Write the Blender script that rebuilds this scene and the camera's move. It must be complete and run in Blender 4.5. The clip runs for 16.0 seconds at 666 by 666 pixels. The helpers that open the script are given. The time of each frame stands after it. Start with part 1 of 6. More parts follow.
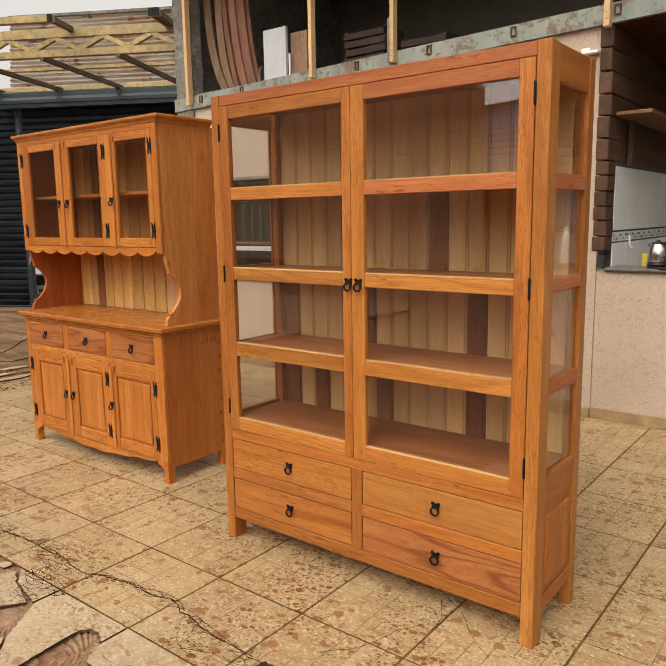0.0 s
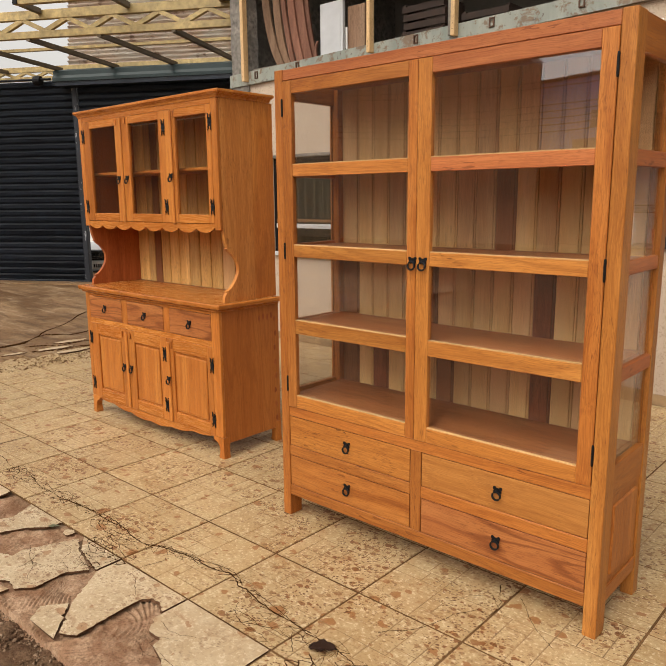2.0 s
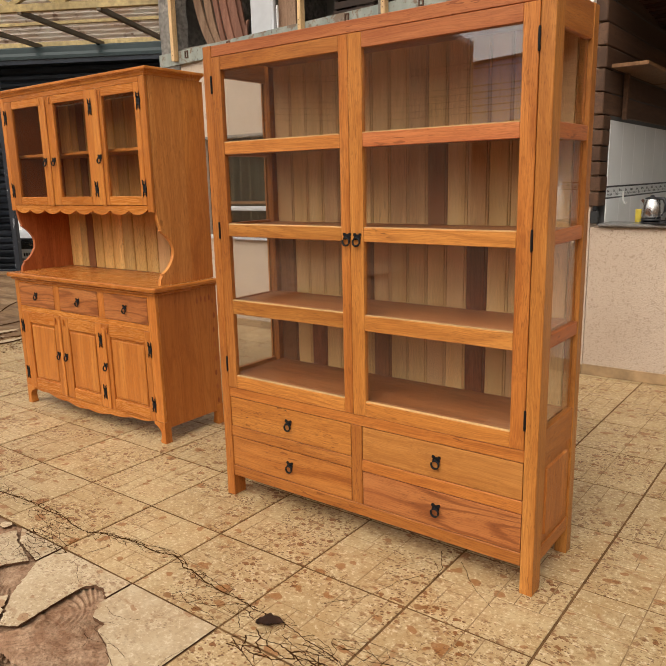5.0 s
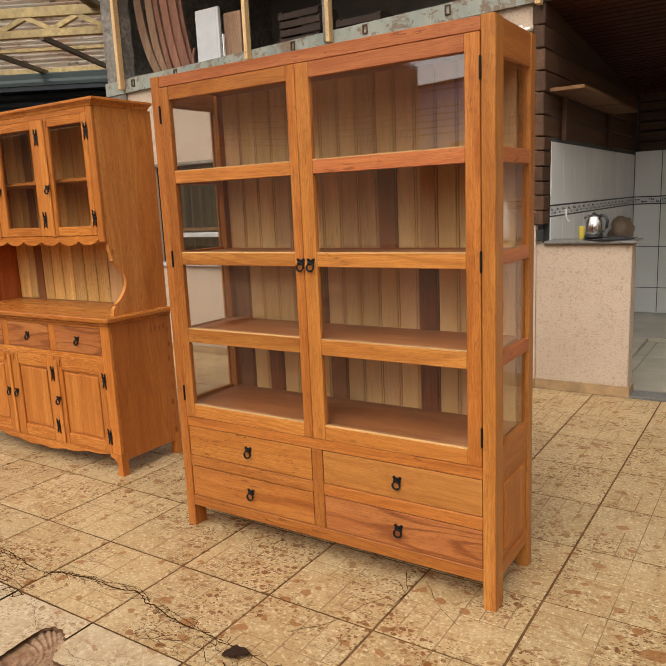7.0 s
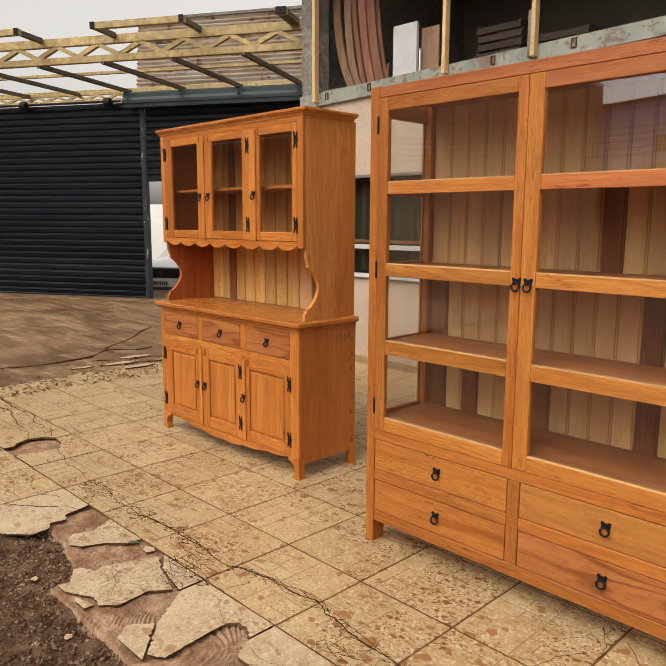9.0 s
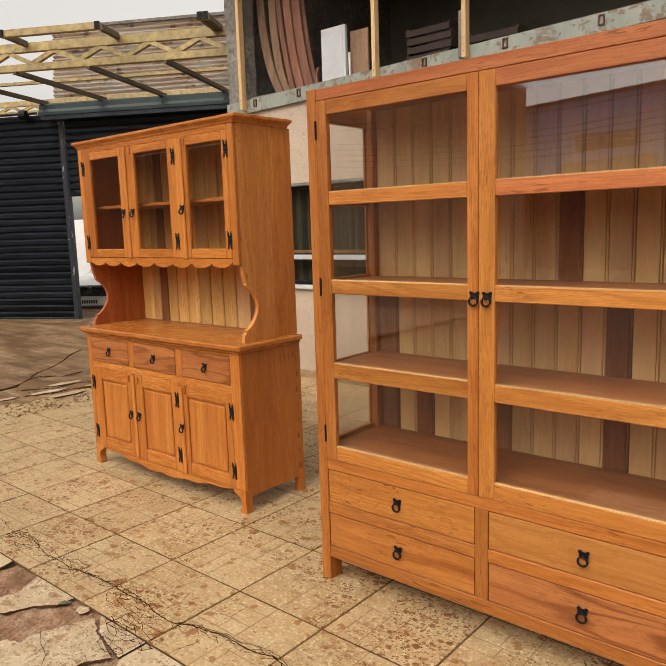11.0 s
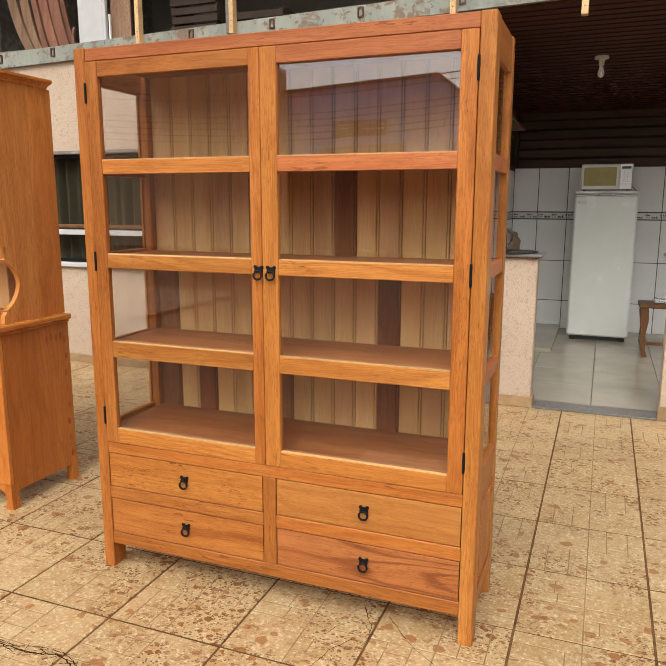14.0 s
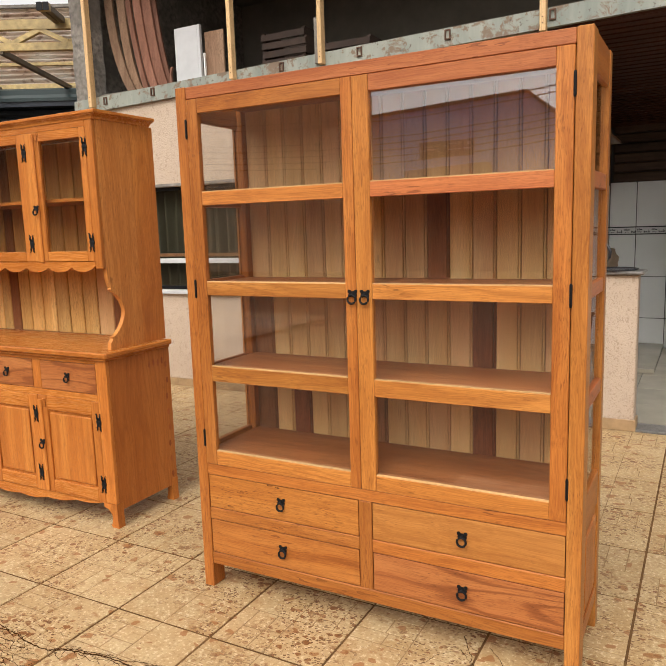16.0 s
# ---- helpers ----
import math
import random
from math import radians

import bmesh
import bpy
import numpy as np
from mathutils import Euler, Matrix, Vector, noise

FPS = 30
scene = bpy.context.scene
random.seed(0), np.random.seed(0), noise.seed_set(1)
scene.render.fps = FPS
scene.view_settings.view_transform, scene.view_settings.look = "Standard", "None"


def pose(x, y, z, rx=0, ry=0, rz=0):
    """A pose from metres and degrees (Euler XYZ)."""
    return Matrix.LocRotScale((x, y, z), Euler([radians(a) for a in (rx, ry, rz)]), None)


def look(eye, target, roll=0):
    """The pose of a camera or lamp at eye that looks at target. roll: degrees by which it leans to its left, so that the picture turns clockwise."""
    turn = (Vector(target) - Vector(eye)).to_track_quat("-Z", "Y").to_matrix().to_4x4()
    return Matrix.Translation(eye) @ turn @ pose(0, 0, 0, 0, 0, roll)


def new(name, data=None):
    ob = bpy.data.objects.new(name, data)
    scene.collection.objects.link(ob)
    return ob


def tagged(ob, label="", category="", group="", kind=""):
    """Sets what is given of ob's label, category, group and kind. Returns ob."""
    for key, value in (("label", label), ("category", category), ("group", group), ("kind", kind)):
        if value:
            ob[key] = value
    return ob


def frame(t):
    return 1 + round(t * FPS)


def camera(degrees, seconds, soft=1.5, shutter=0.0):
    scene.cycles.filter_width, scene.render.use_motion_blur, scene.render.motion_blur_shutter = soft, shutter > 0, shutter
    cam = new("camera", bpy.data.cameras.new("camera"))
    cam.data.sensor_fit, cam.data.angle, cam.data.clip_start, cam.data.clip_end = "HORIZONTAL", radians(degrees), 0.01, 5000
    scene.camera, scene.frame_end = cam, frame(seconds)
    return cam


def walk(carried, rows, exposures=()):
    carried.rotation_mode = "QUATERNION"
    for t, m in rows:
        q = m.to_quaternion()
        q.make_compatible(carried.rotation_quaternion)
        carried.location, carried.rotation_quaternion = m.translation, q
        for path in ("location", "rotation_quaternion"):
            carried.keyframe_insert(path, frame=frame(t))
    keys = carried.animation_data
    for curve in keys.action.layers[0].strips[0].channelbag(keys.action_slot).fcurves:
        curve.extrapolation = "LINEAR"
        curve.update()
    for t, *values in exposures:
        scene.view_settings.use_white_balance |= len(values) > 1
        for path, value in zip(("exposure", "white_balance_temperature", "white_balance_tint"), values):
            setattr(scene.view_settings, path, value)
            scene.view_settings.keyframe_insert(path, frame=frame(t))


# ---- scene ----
PATH = [
    (0, (2.319, -2.128, 1.476), (1.1, -0.575, 1.152), -0.9),
    (0.5, (2.246, -2.149, 1.473), (0.905, -0.703, 1.142), -1.3),
    (1, (2.235, -2.155, 1.474), (0.844, -0.764, 1.11), -1.5),
    (1.5, (2.253, -2.153, 1.475), (0.911, -0.715, 1.11), -1.2),
    (2, (2.25, -2.145, 1.472), (0.938, -0.684, 1.09), -0.5),
    (2.5, (2.248, -2.134, 1.465), (1.011, -0.619, 1.049), -0.2),
    (3, (2.257, -2.132, 1.46), (1.015, -0.623, 1.034), -1.9),
    (3.5, (2.226, -2.126, 1.448), (0.985, -0.632, 0.97), -1.5),
    (4, (2.246, -2.132, 1.453), (1.003, -0.645, 0.959), -1.3),
    (4.2, (2.254, -2.148, 1.447), (1.032, -0.628, 1.004), -0.2),
    (6.3, (2.285, -2.142, 1.447), (1.156, -0.547, 1.024), -2.6),
    (6.5, (2.277, -2.151, 1.447), (1.152, -0.551, 1.029), -1.8),
    (7, (2.281, -2.158, 1.46), (1.2, -0.517, 1.088), -2.6),
    (7.5, (2.311, -2.136, 1.453), (1.238, -0.478, 1.135), -1.5),
    (8, (2.301, -2.128, 1.442), (0.941, -0.693, 1.137), -2.8),
    (8.5, (2.2, -2.183, 1.438), (0.781, -0.815, 1.101), -0.8),
    (8.7, (2.14, -2.233, 1.443), (0.722, -0.861, 1.118), 0.1),
    (10.8, (1.874, -2.079, 1.484), (0.536, -0.623, 1.184), -1.9),
    (11, (1.871, -2.068, 1.481), (0.586, -0.567, 1.178), -1.8),
    (11.5, (1.889, -2.08, 1.475), (0.885, -0.37, 1.213), -1.9),
    (12, (1.843, -2.097, 1.474), (0.94, -0.335, 1.195), -2.3),
    (12.5, (1.807, -2.111, 1.47), (1.023, -0.298, 1.157), 0.0),
    (13, (1.807, -2.105, 1.469), (1.105, -0.26, 1.145), -0.2),
    (13.5, (1.818, -2.108, 1.463), (1.143, -0.261, 1.099), -0.1),
    (14, (1.82, -2.115, 1.464), (1.11, -0.283, 1.094), 0.1),
    (14.5, (1.811, -2.117, 1.472), (1.034, -0.305, 1.141), -1.4),
    (15, (1.798, -2.103, 1.473), (1.001, -0.3, 1.134), -0.9),
    (15.5, (1.801, -2.124, 1.466), (0.926, -0.356, 1.135), 0.2),
    (16, (1.802, -2.129, 1.47), (0.859, -0.391, 1.166), -1.8),
]
cam = camera(51.2, 16.0, soft=0.6)
walk(cam, [(t, look(eye, target, roll)) for t, eye, target, roll in PATH],
     exposures=((0.0, -0.50, 7000, 11), (11.0, -0.50, 7000, 11), (12.5, -0.27, 6800, 11), (16.0, -0.26, 6800, 11)))

# ---- daylight: bright overcast sky, weak broad sun ----
world = bpy.data.worlds.new("overcast_sky")
scene.world = world
world.use_nodes = True
wn, wl = world.node_tree.nodes, world.node_tree.links
sky = wn.new("ShaderNodeTexSky")
sky.sky_type = "NISHITA"
sky.sun_disc = False
sky.sun_elevation, sky.sun_rotation = radians(49), radians(169)
sky.dust_density, sky.air_density, sky.ozone_density = 4.0, 1.5, 1.0
veil = wn.new("ShaderNodeHueSaturation")
veil.inputs["Saturation"].default_value = 0.10
wl.new(sky.outputs[0], veil.inputs["Color"])
wl.new(veil.outputs[0], wn["Background"].inputs["Color"])
wn["Background"].inputs["Strength"].default_value = 0.28
sun = new("sun", bpy.data.lights.new("sun", "SUN"))
sun.data.energy, sun.data.angle, sun.data.color = 1.7, radians(50), (1.0, 0.95, 0.87)
sun.matrix_world = look((0, 0, 0), (0.12, 0.64, -0.76))


# ---- materials ----
class Mat:
    """A small wrapper round one node material."""

    def __init__(self, name):
        self.m = bpy.data.materials.new(name)
        self.m.use_nodes = True
        self.n, self.l = self.m.node_tree.nodes, self.m.node_tree.links
        self.b = self.n["Principled BSDF"]
        self.b.inputs["Roughness"].default_value = 0.6
        self._co = None

    def link(self, a, b):
        self.l.new(a, b)

    def coord(self, scale=(1, 1, 1), rot=(0, 0, 0), shift=40.0):
        """Metres in the part's own space, shifted by chance from object to object."""
        tc = self.n.new("ShaderNodeTexCoord")
        mp = self.n.new("ShaderNodeMapping")
        mp.inputs["Scale"].default_value = scale
        mp.inputs["Rotation"].default_value = rot
        if shift:
            oi = self.n.new("ShaderNodeObjectInfo")
            mul = self.n.new("ShaderNodeVectorMath")
            mul.operation = "SCALE"
            mul.inputs[0].default_value = (1.0, 0.73, 0.41)
            sc = self.n.new("ShaderNodeMath")
            sc.operation = "MULTIPLY"
            sc.inputs[1].default_value = shift
            self.link(oi.outputs["Random"], sc.inputs[0])
            self.link(sc.outputs[0], mul.inputs["Scale"])
            add = self.n.new("ShaderNodeVectorMath")
            self.link(tc.outputs["Object"], add.inputs[0])
            self.link(mul.outputs[0], add.inputs[1])
            self.link(add.outputs[0], mp.inputs["Vector"])
        else:
            self.link(tc.outputs["Object"], mp.inputs["Vector"])
        return mp.outputs[0]

    def noise(self, co, scale, detail=4.0, rough=0.55, dist=0.0):
        t = self.n.new("ShaderNodeTexNoise")
        for k, v in (("Scale", scale), ("Detail", detail), ("Roughness", rough), ("Distortion", dist)):
            t.inputs[k].default_value = v
        self.link(co, t.inputs["Vector"])
        return t.outputs["Fac"]

    def ramp(self, fac, stops, ease=False):
        r = self.n.new("ShaderNodeValToRGB")
        e = r.color_ramp.elements
        while len(e) < len(stops):
            e.new(0.5)
        for k, (p, c) in zip(e, stops):
            k.position = p
            k.color = (c, c, c, 1) if isinstance(c, (int, float)) else (*c, 1)
        if ease:
            r.color_ramp.interpolation = "EASE"
        self.link(fac, r.inputs[0])
        return r.outputs[0]

    def mix(self, fac, a, b, mode="MIX"):
        x = self.n.new("ShaderNodeMix")
        x.data_type, x.blend_type = "RGBA", mode
        for s, v in ((x.inputs[0], fac), (x.inputs[6], a), (x.inputs[7], b)):
            if isinstance(v, (int, float)):
                s.default_value = v
            elif isinstance(v, tuple):
                s.default_value = (*v, 1)
            else:
                self.link(v, s)
        return x.outputs[2]

    def math(self, op, a, b):
        x = self.n.new("ShaderNodeMath")
        x.operation = op
        for s, v in ((x.inputs[0], a), (x.inputs[1], b)):
            if isinstance(v, (int, float)):
                s.default_value = v
            else:
                self.link(v, s)
        return x.outputs[0]

    def random(self):
        return self.n.new("ShaderNodeObjectInfo").outputs["Random"]

    def bump(self, height, strength=0.3, distance=0.002):
        x = self.n.new("ShaderNodeBump")
        x.inputs["Strength"].default_value, x.inputs["Distance"].default_value = strength, distance
        self.link(height, x.inputs["Height"])
        self.link(x.outputs[0], self.b.inputs["Normal"])

    def base(self, colour):
        if isinstance(colour, tuple):
            self.b.inputs["Base Color"].default_value = (*colour, 1)
        else:
            self.link(colour, self.b.inputs["Base Color"])

    def rough(self, r):
        if isinstance(r, (int, float)):
            self.b.inputs["Roughness"].default_value = r
        else:
            self.link(r, self.b.inputs["Roughness"])


def wood(name, axis, pale, mid, dark, gloss=0.38, pits=0.75, vary=0.35, rings=0.55, streaks=0.36, dashes=0.6):
    """Varnished timber: wavy long grain along the axis, cathedral figure, crisp pores, dark worm marks with a rim, board-to-board change."""
    m = Mat(name)
    along = "xyz".index(axis)
    at = m.coord()
    sway = m.n.new("ShaderNodeTexNoise")
    sway.inputs["Scale"].default_value, sway.inputs["Detail"].default_value = 2.3, 2.0
    m.link(at, sway.inputs["Vector"])
    bend = m.n.new("ShaderNodeVectorMath")
    bend.operation = "SCALE"
    bend.inputs["Scale"].default_value = 0.05
    m.link(sway.outputs["Color"], bend.inputs[0])
    wavy = m.n.new("ShaderNodeVectorMath")
    m.link(at, wavy.inputs[0])
    m.link(bend.outputs[0], wavy.inputs[1])

    def grain(across, run, detail=2.0, rough=0.5, dist=0.0):
        v = [across] * 3
        v[along] = run
        k = m.n.new("ShaderNodeVectorMath")
        k.operation = "MULTIPLY"
        k.inputs[1].default_value = v
        m.link(wavy.outputs[0], k.inputs[0])
        return m.noise(k.outputs[0], 1.0, detail, rough, dist)

    low = tuple(0.6 * a + 0.4 * b for a, b in zip(mid, dark))
    body = m.ramp(grain(15.0, 0.8, 3.0), [(0.28, low), (0.47, mid), (0.72, pale)])
    growth = m.math("SINE", m.math("MULTIPLY", grain(6.5, 0.5, 1.5, 0.4), 95.0), 0.0)
    body = m.mix(m.math("MULTIPLY", m.ramp(growth, [(0.30, 0.0), (0.95, 1.0)]), rings * 0.42), body, dark)
    fine = grain(300.0, 7.0, 3.0, 0.6)
    body = m.mix(m.math("MULTIPLY", m.ramp(fine, [(0.40, 1.0), (0.50, 0.0)]), streaks), body, dark)
    body = m.mix(m.math("MULTIPLY", m.ramp(fine, [(0.55, 0.0), (0.68, 1.0)]), 0.30), body, tuple(min(1.0, c * 1.22) for c in pale))
    patch = m.noise(at, 5.0, 2.0)
    pores = m.ramp(grain(520.0, 34.0, 1.0), [(0.60, 0.0), (0.65, 1.0)])
    body = m.mix(m.math("MULTIPLY", m.math("MULTIPLY", pores, m.ramp(patch, [(0.36, 0.25), (0.58, 1.0)])), 0.75 * dashes), body, tuple(c * 0.55 for c in dark))
    flecks = m.math("MULTIPLY", m.ramp(grain(340.0, 30.0, 1.0), [(0.66, 0.0), (0.69, 1.0)]), m.ramp(patch, [(0.38, 0.1), (0.54, 1.0)]))
    body = m.mix(m.math("MULTIPLY", flecks, dashes), body, tuple(c * 0.5 for c in dark))
    # board-to-board tone
    tone = m.n.new("ShaderNodeHueSaturation")
    m.link(body, tone.inputs["Color"])
    m.link(m.math("ADD", m.math("MULTIPLY", m.random(), vary), 1.0 - vary * 0.5), tone.inputs["Value"])
    body = tone.outputs[0]
    if pits:
        spots = grain(95.0, 15.0, 1.0, 0.5, 0.3)
        mask = m.ramp(m.noise(at, 2.8, 2.0), [(0.53, 0.0), (0.58, 1.0)])
        rim = m.math("MULTIPLY", m.ramp(spots, [(0.674, 0.0), (0.688, 1.0)]), mask)
        heart = m.math("MULTIPLY", m.ramp(spots, [(0.708, 0.0), (0.722, 1.0)]), mask)
        body = m.mix(m.math("MULTIPLY", rim, min(1.0, pits)), body, tuple(c * 0.34 for c in dark))
        body = m.mix(m.math("MULTIPLY", heart, min(1.0, pits) * 0.8), body, tuple(0.5 * (a + b) for a, b in zip(dark, mid)))
    m.base(body)
    m.rough(m.math("ADD", m.math("MULTIPLY", fine, 0.2), gloss - 0.1))
    m.bump(m.math("SUBTRACT", fine, m.math("ADD", m.math("MULTIPLY", pores, 0.5), flecks)), 0.3, 0.0008)
    m.b.inputs["Specular IOR Level"].default_value = 0.28
    return m.m


HONEY = dict(pale=(0.50, 0.192, 0.047), mid=(0.39, 0.130, 0.027), dark=(0.185, 0.045, 0.009))
RED = dict(pale=(0.49, 0.172, 0.060), mid=(0.40, 0.122, 0.040), dark=(0.24, 0.060, 0.019))
GOLD = dict(pale=(0.56, 0.238, 0.058), mid=(0.455, 0.170, 0.036), dark=(0.24, 0.070, 0.014))
CREAM = dict(pale=(0.88, 0.61, 0.285), mid=(0.82, 0.53, 0.225), dark=(0.58, 0.33, 0.12))
UMBER = dict(pale=(0.33, 0.108, 0.045), mid=(0.25, 0.072, 0.028), dark=(0.13, 0.034, 0.013))
BROWN = dict(pale=(0.49, 0.192, 0.070), mid=(0.39, 0.138, 0.046), dark=(0.21, 0.062, 0.020))

wood_z, wood_x, wood_y = (wood("honey_wood_" + a, a, **HONEY, pits=0.6 if a != "z" else 0.3, dashes=0.4 if a != "z" else 0.5) for a in "zxy")
gold_x, gold_z = wood("golden_wood_x", "x", **GOLD, pits=0.5, rings=0.8, dashes=0.4), wood("golden_wood_z", "z", **GOLD, pits=0.3, dashes=0.55)
red_x, red_y = (wood("reddish_wood_" + a, a, **RED, pits=0.6, dashes=0.3) for a in "xy")
straw_x = wood("straw_drawer_wood_x", "x", (0.52, 0.236, 0.066), (0.44, 0.178, 0.043), (0.28, 0.092, 0.020), pits=0.2, vary=0.05, rings=0.8, streaks=0.35, dashes=0.35)
wormy_x = wood("wormy_golden_wood_x", "x", (0.54, 0.222, 0.052), (0.45, 0.164, 0.034), (0.26, 0.074, 0.014), pits=1.0, vary=0.05, rings=0.7, dashes=0.75)
figured_x = wood("figured_red_wood_x", "x", (0.47, 0.180, 0.058), (0.39, 0.132, 0.040), (0.19, 0.052, 0.015), rings=1.8, vary=0.05, pits=0.3, dashes=0.5)
cream_z = wood("pale_plank_wood", "z", **CREAM, gloss=0.5, pits=0.35, vary=0.24, rings=0.3, streaks=0.22, dashes=0.35)
umber_z = wood("dark_plank_wood", "z", **UMBER, gloss=0.45, pits=0.2)
brown_x, brown_y = (wood("brown_wood_" + a, a, **BROWN, gloss=0.40, pits=0.2, vary=0.25) for a in "xy")
hutch_z = wood("orange_wood_z", "z", (0.56, 0.215, 0.047), (0.465, 0.151, 0.029), (0.25, 0.066, 0.011), gloss=0.34, pits=0.25, vary=0.18, rings=0.65, streaks=0.26, dashes=0.35)
hutch_x = wood("orange_wood_x", "x", (0.56, 0.215, 0.047), (0.465, 0.151, 0.029), (0.25, 0.066, 0.011), gloss=0.27, pits=0.3, vary=0.18, rings=0.65, streaks=0.26, dashes=0.35)
hutch_y = wood("orange_wood_y", "y", (0.56, 0.215, 0.047), (0.465, 0.151, 0.029), (0.25, 0.066, 0.011), gloss=0.27, pits=0.3, vary=0.18, rings=0.65, streaks=0.26, dashes=0.35)
pole_wood = wood("raw_pine", "z", (0.70, 0.50, 0.28), (0.62, 0.415, 0.21), (0.45, 0.27, 0.12), gloss=0.6, pits=0.5, vary=0.2)
old_log = wood("dark_log_wood_y", "y", (0.13, 0.066, 0.036), (0.085, 0.042, 0.023), (0.04, 0.019, 0.010), gloss=0.65, pits=0.6, vary=0.5)
old_log_x = wood("dark_log_wood_x", "x", (0.105, 0.060, 0.038), (0.07, 0.039, 0.024), (0.035, 0.018, 0.011), gloss=0.6, pits=0.6, vary=0.5)
ceiling_wood = wood("red_ceiling_wood", "x", (0.075, 0.022, 0.009), (0.055, 0.015, 0.006), (0.034, 0.009, 0.004), gloss=0.68, pits=0.0, vary=0.2, dashes=0.2)
lean_wood = wood("weathered_plank_wood", "z", (0.29, 0.185, 0.120), (0.22, 0.130, 0.080), (0.11, 0.060, 0.036), gloss=0.7, pits=0.3, vary=0.6)


def plain(name, colour, rough=0.5, metal=0.0, var=0.12, scale=30.0, bump=0.1, spec=0.5):
    m = Mat(name)
    co = m.coord()
    a, b = m.noise(co, scale, 4.0), m.noise(co, scale * 0.13, 3.0)
    c = m.mix(m.ramp(a, [(0.3, 0.0), (0.7, 1.0)]), tuple(k * (1 - var) for k in colour), tuple(min(1.0, k * (1 + var)) for k in colour))
    c = m.mix(m.math("MULTIPLY", m.ramp(b, [(0.35, 1.0), (0.65, 0.0)]), var * 1.5), c, tuple(k * 0.6 for k in colour))
    m.base(c)
    m.rough(m.math("ADD", m.math("MULTIPLY", a, 0.2), rough - 0.1))
    m.b.inputs["Metallic"].default_value = metal
    m.b.inputs["Specular IOR Level"].default_value = spec
    if bump:
        m.bump(a, bump, 0.001)
    return m.m


iron = plain("black_iron", (0.006, 0.006, 0.007), 0.55, 0.0, 0.12, 30.0, 0.1, 0.2)
black_plastic = plain("black_plastic", (0.02, 0.02, 0.022), 0.45)
rubber = plain("rubber", (0.018, 0.018, 0.018), 0.8)
steel = plain("brushed_steel", (0.62, 0.60, 0.57), 0.25, 1.0, 0.08, 80)
white_enamel = plain("white_enamel", (0.80, 0.84, 0.80), 0.25, 0.0, 0.03, 4)
white_paint = plain("white_paint", (0.78, 0.78, 0.76), 0.5, 0.0, 0.04, 5)
# white paint greyed, the shade at window and loft put into its colour
shaded_white = plain("shaded_white_paint", (0.50, 0.51, 0.52), 0.6, 0.0, 0.08, 6)
white_plastic = plain("white_plastic", (0.75, 0.74, 0.70), 0.4, 0.0, 0.04, 6)
red_plastic = plain("red_plastic", (0.62, 0.06, 0.07), 0.4, 0.0, 0.06)
olive_glass = plain("olive_oven_window", (0.40, 0.34, 0.12), 0.15, 0.0, 0.1, 10, 0)
dark_rubble = plain("dark_crates", (0.055, 0.032, 0.022), 0.75, 0.0, 0.35, 12, 0.3)
roots = plain("black_root_and_shade", (0.050, 0.022, 0.009), 1.0, 0.0, 0.3, 60, 0.1, 0.0)
leaf_green = plain("leaf_green", (0.20, 0.20, 0.11), 0.6)
leaf_brown = plain("leaf_brown", (0.055, 0.024, 0.013), 0.6)
car_white = plain("car_white", (0.80, 0.80, 0.80), 0.18, 0.0, 0.02, 3, 0)
joint_grout = plain("brown_joint_grout", (0.165, 0.088, 0.038), 0.9, 0.0, 0.4, 20, 0.1, 0.1)
concrete_grey = plain("grey_concrete", (0.215, 0.195, 0.17), 0.9, 0.0, 0.55, 22, 0.9)
# even grey set dark, so the colour holds the dimness of the loft
dark_concrete = plain("dim_grey_wall", (0.20, 0.18, 0.15), 0.9, 0.0, 0.18, 4, 0.3)
# rafters and outriggers: dark brown holds the shade of their undersides
shaded_brown = plain("shaded_brown_paint", (0.13, 0.092, 0.052), 0.6, 0.0, 0.4, 14, 0.15)
dull_steel = plain("dull_steel", (0.20, 0.18, 0.155), 0.45, 0.6, 0.25, 60)
granite = plain("grey_granite", (0.17, 0.158, 0.145), 0.3, 0.0, 0.5, 300, 0)
yellow_steel = plain("faded_yellow_paint", (0.42, 0.305, 0.125), 0.5, 0.0, 0.45, 14, 0.15)
teal_steel = plain("dark_teal_paint", (0.011, 0.026, 0.027), 0.4, 0.0, 0.15, 9, 0.1)
shutter_paint = plain("blue_black_paint", (0.011, 0.017, 0.028), 0.36, 0.0, 0.3, 8, 0.1)
kitchen_floor_paint = plain("pale_ceramic_floor", (0.35, 0.315, 0.25), 0.2, 0.0, 0.1, 3, 0)
# cloth colour lowered to hold the darkness of the room behind
curtain_cloth = plain("dim_curtain", (0.105, 0.098, 0.070), 0.9, 0.0, 0.3, 14)
aluminium = plain("aluminium", (0.60, 0.60, 0.58), 0.35, 0.9, 0.06)
white_tile = plain("white_wall_tile", (0.80, 0.81, 0.80), 0.15, 0.0, 0.04, 2, 0)
grout = plain("dark_grout", (0.06, 0.06, 0.06), 0.8)
paper_bag = plain("paper_bag", (0.23, 0.165, 0.11), 0.6, 0.0, 0.2, 12, 0.4)
stool_wood = wood("stool_wood", "z", (0.22, 0.115, 0.05), (0.16, 0.075, 0.03), (0.09, 0.04, 0.016), gloss=0.5)


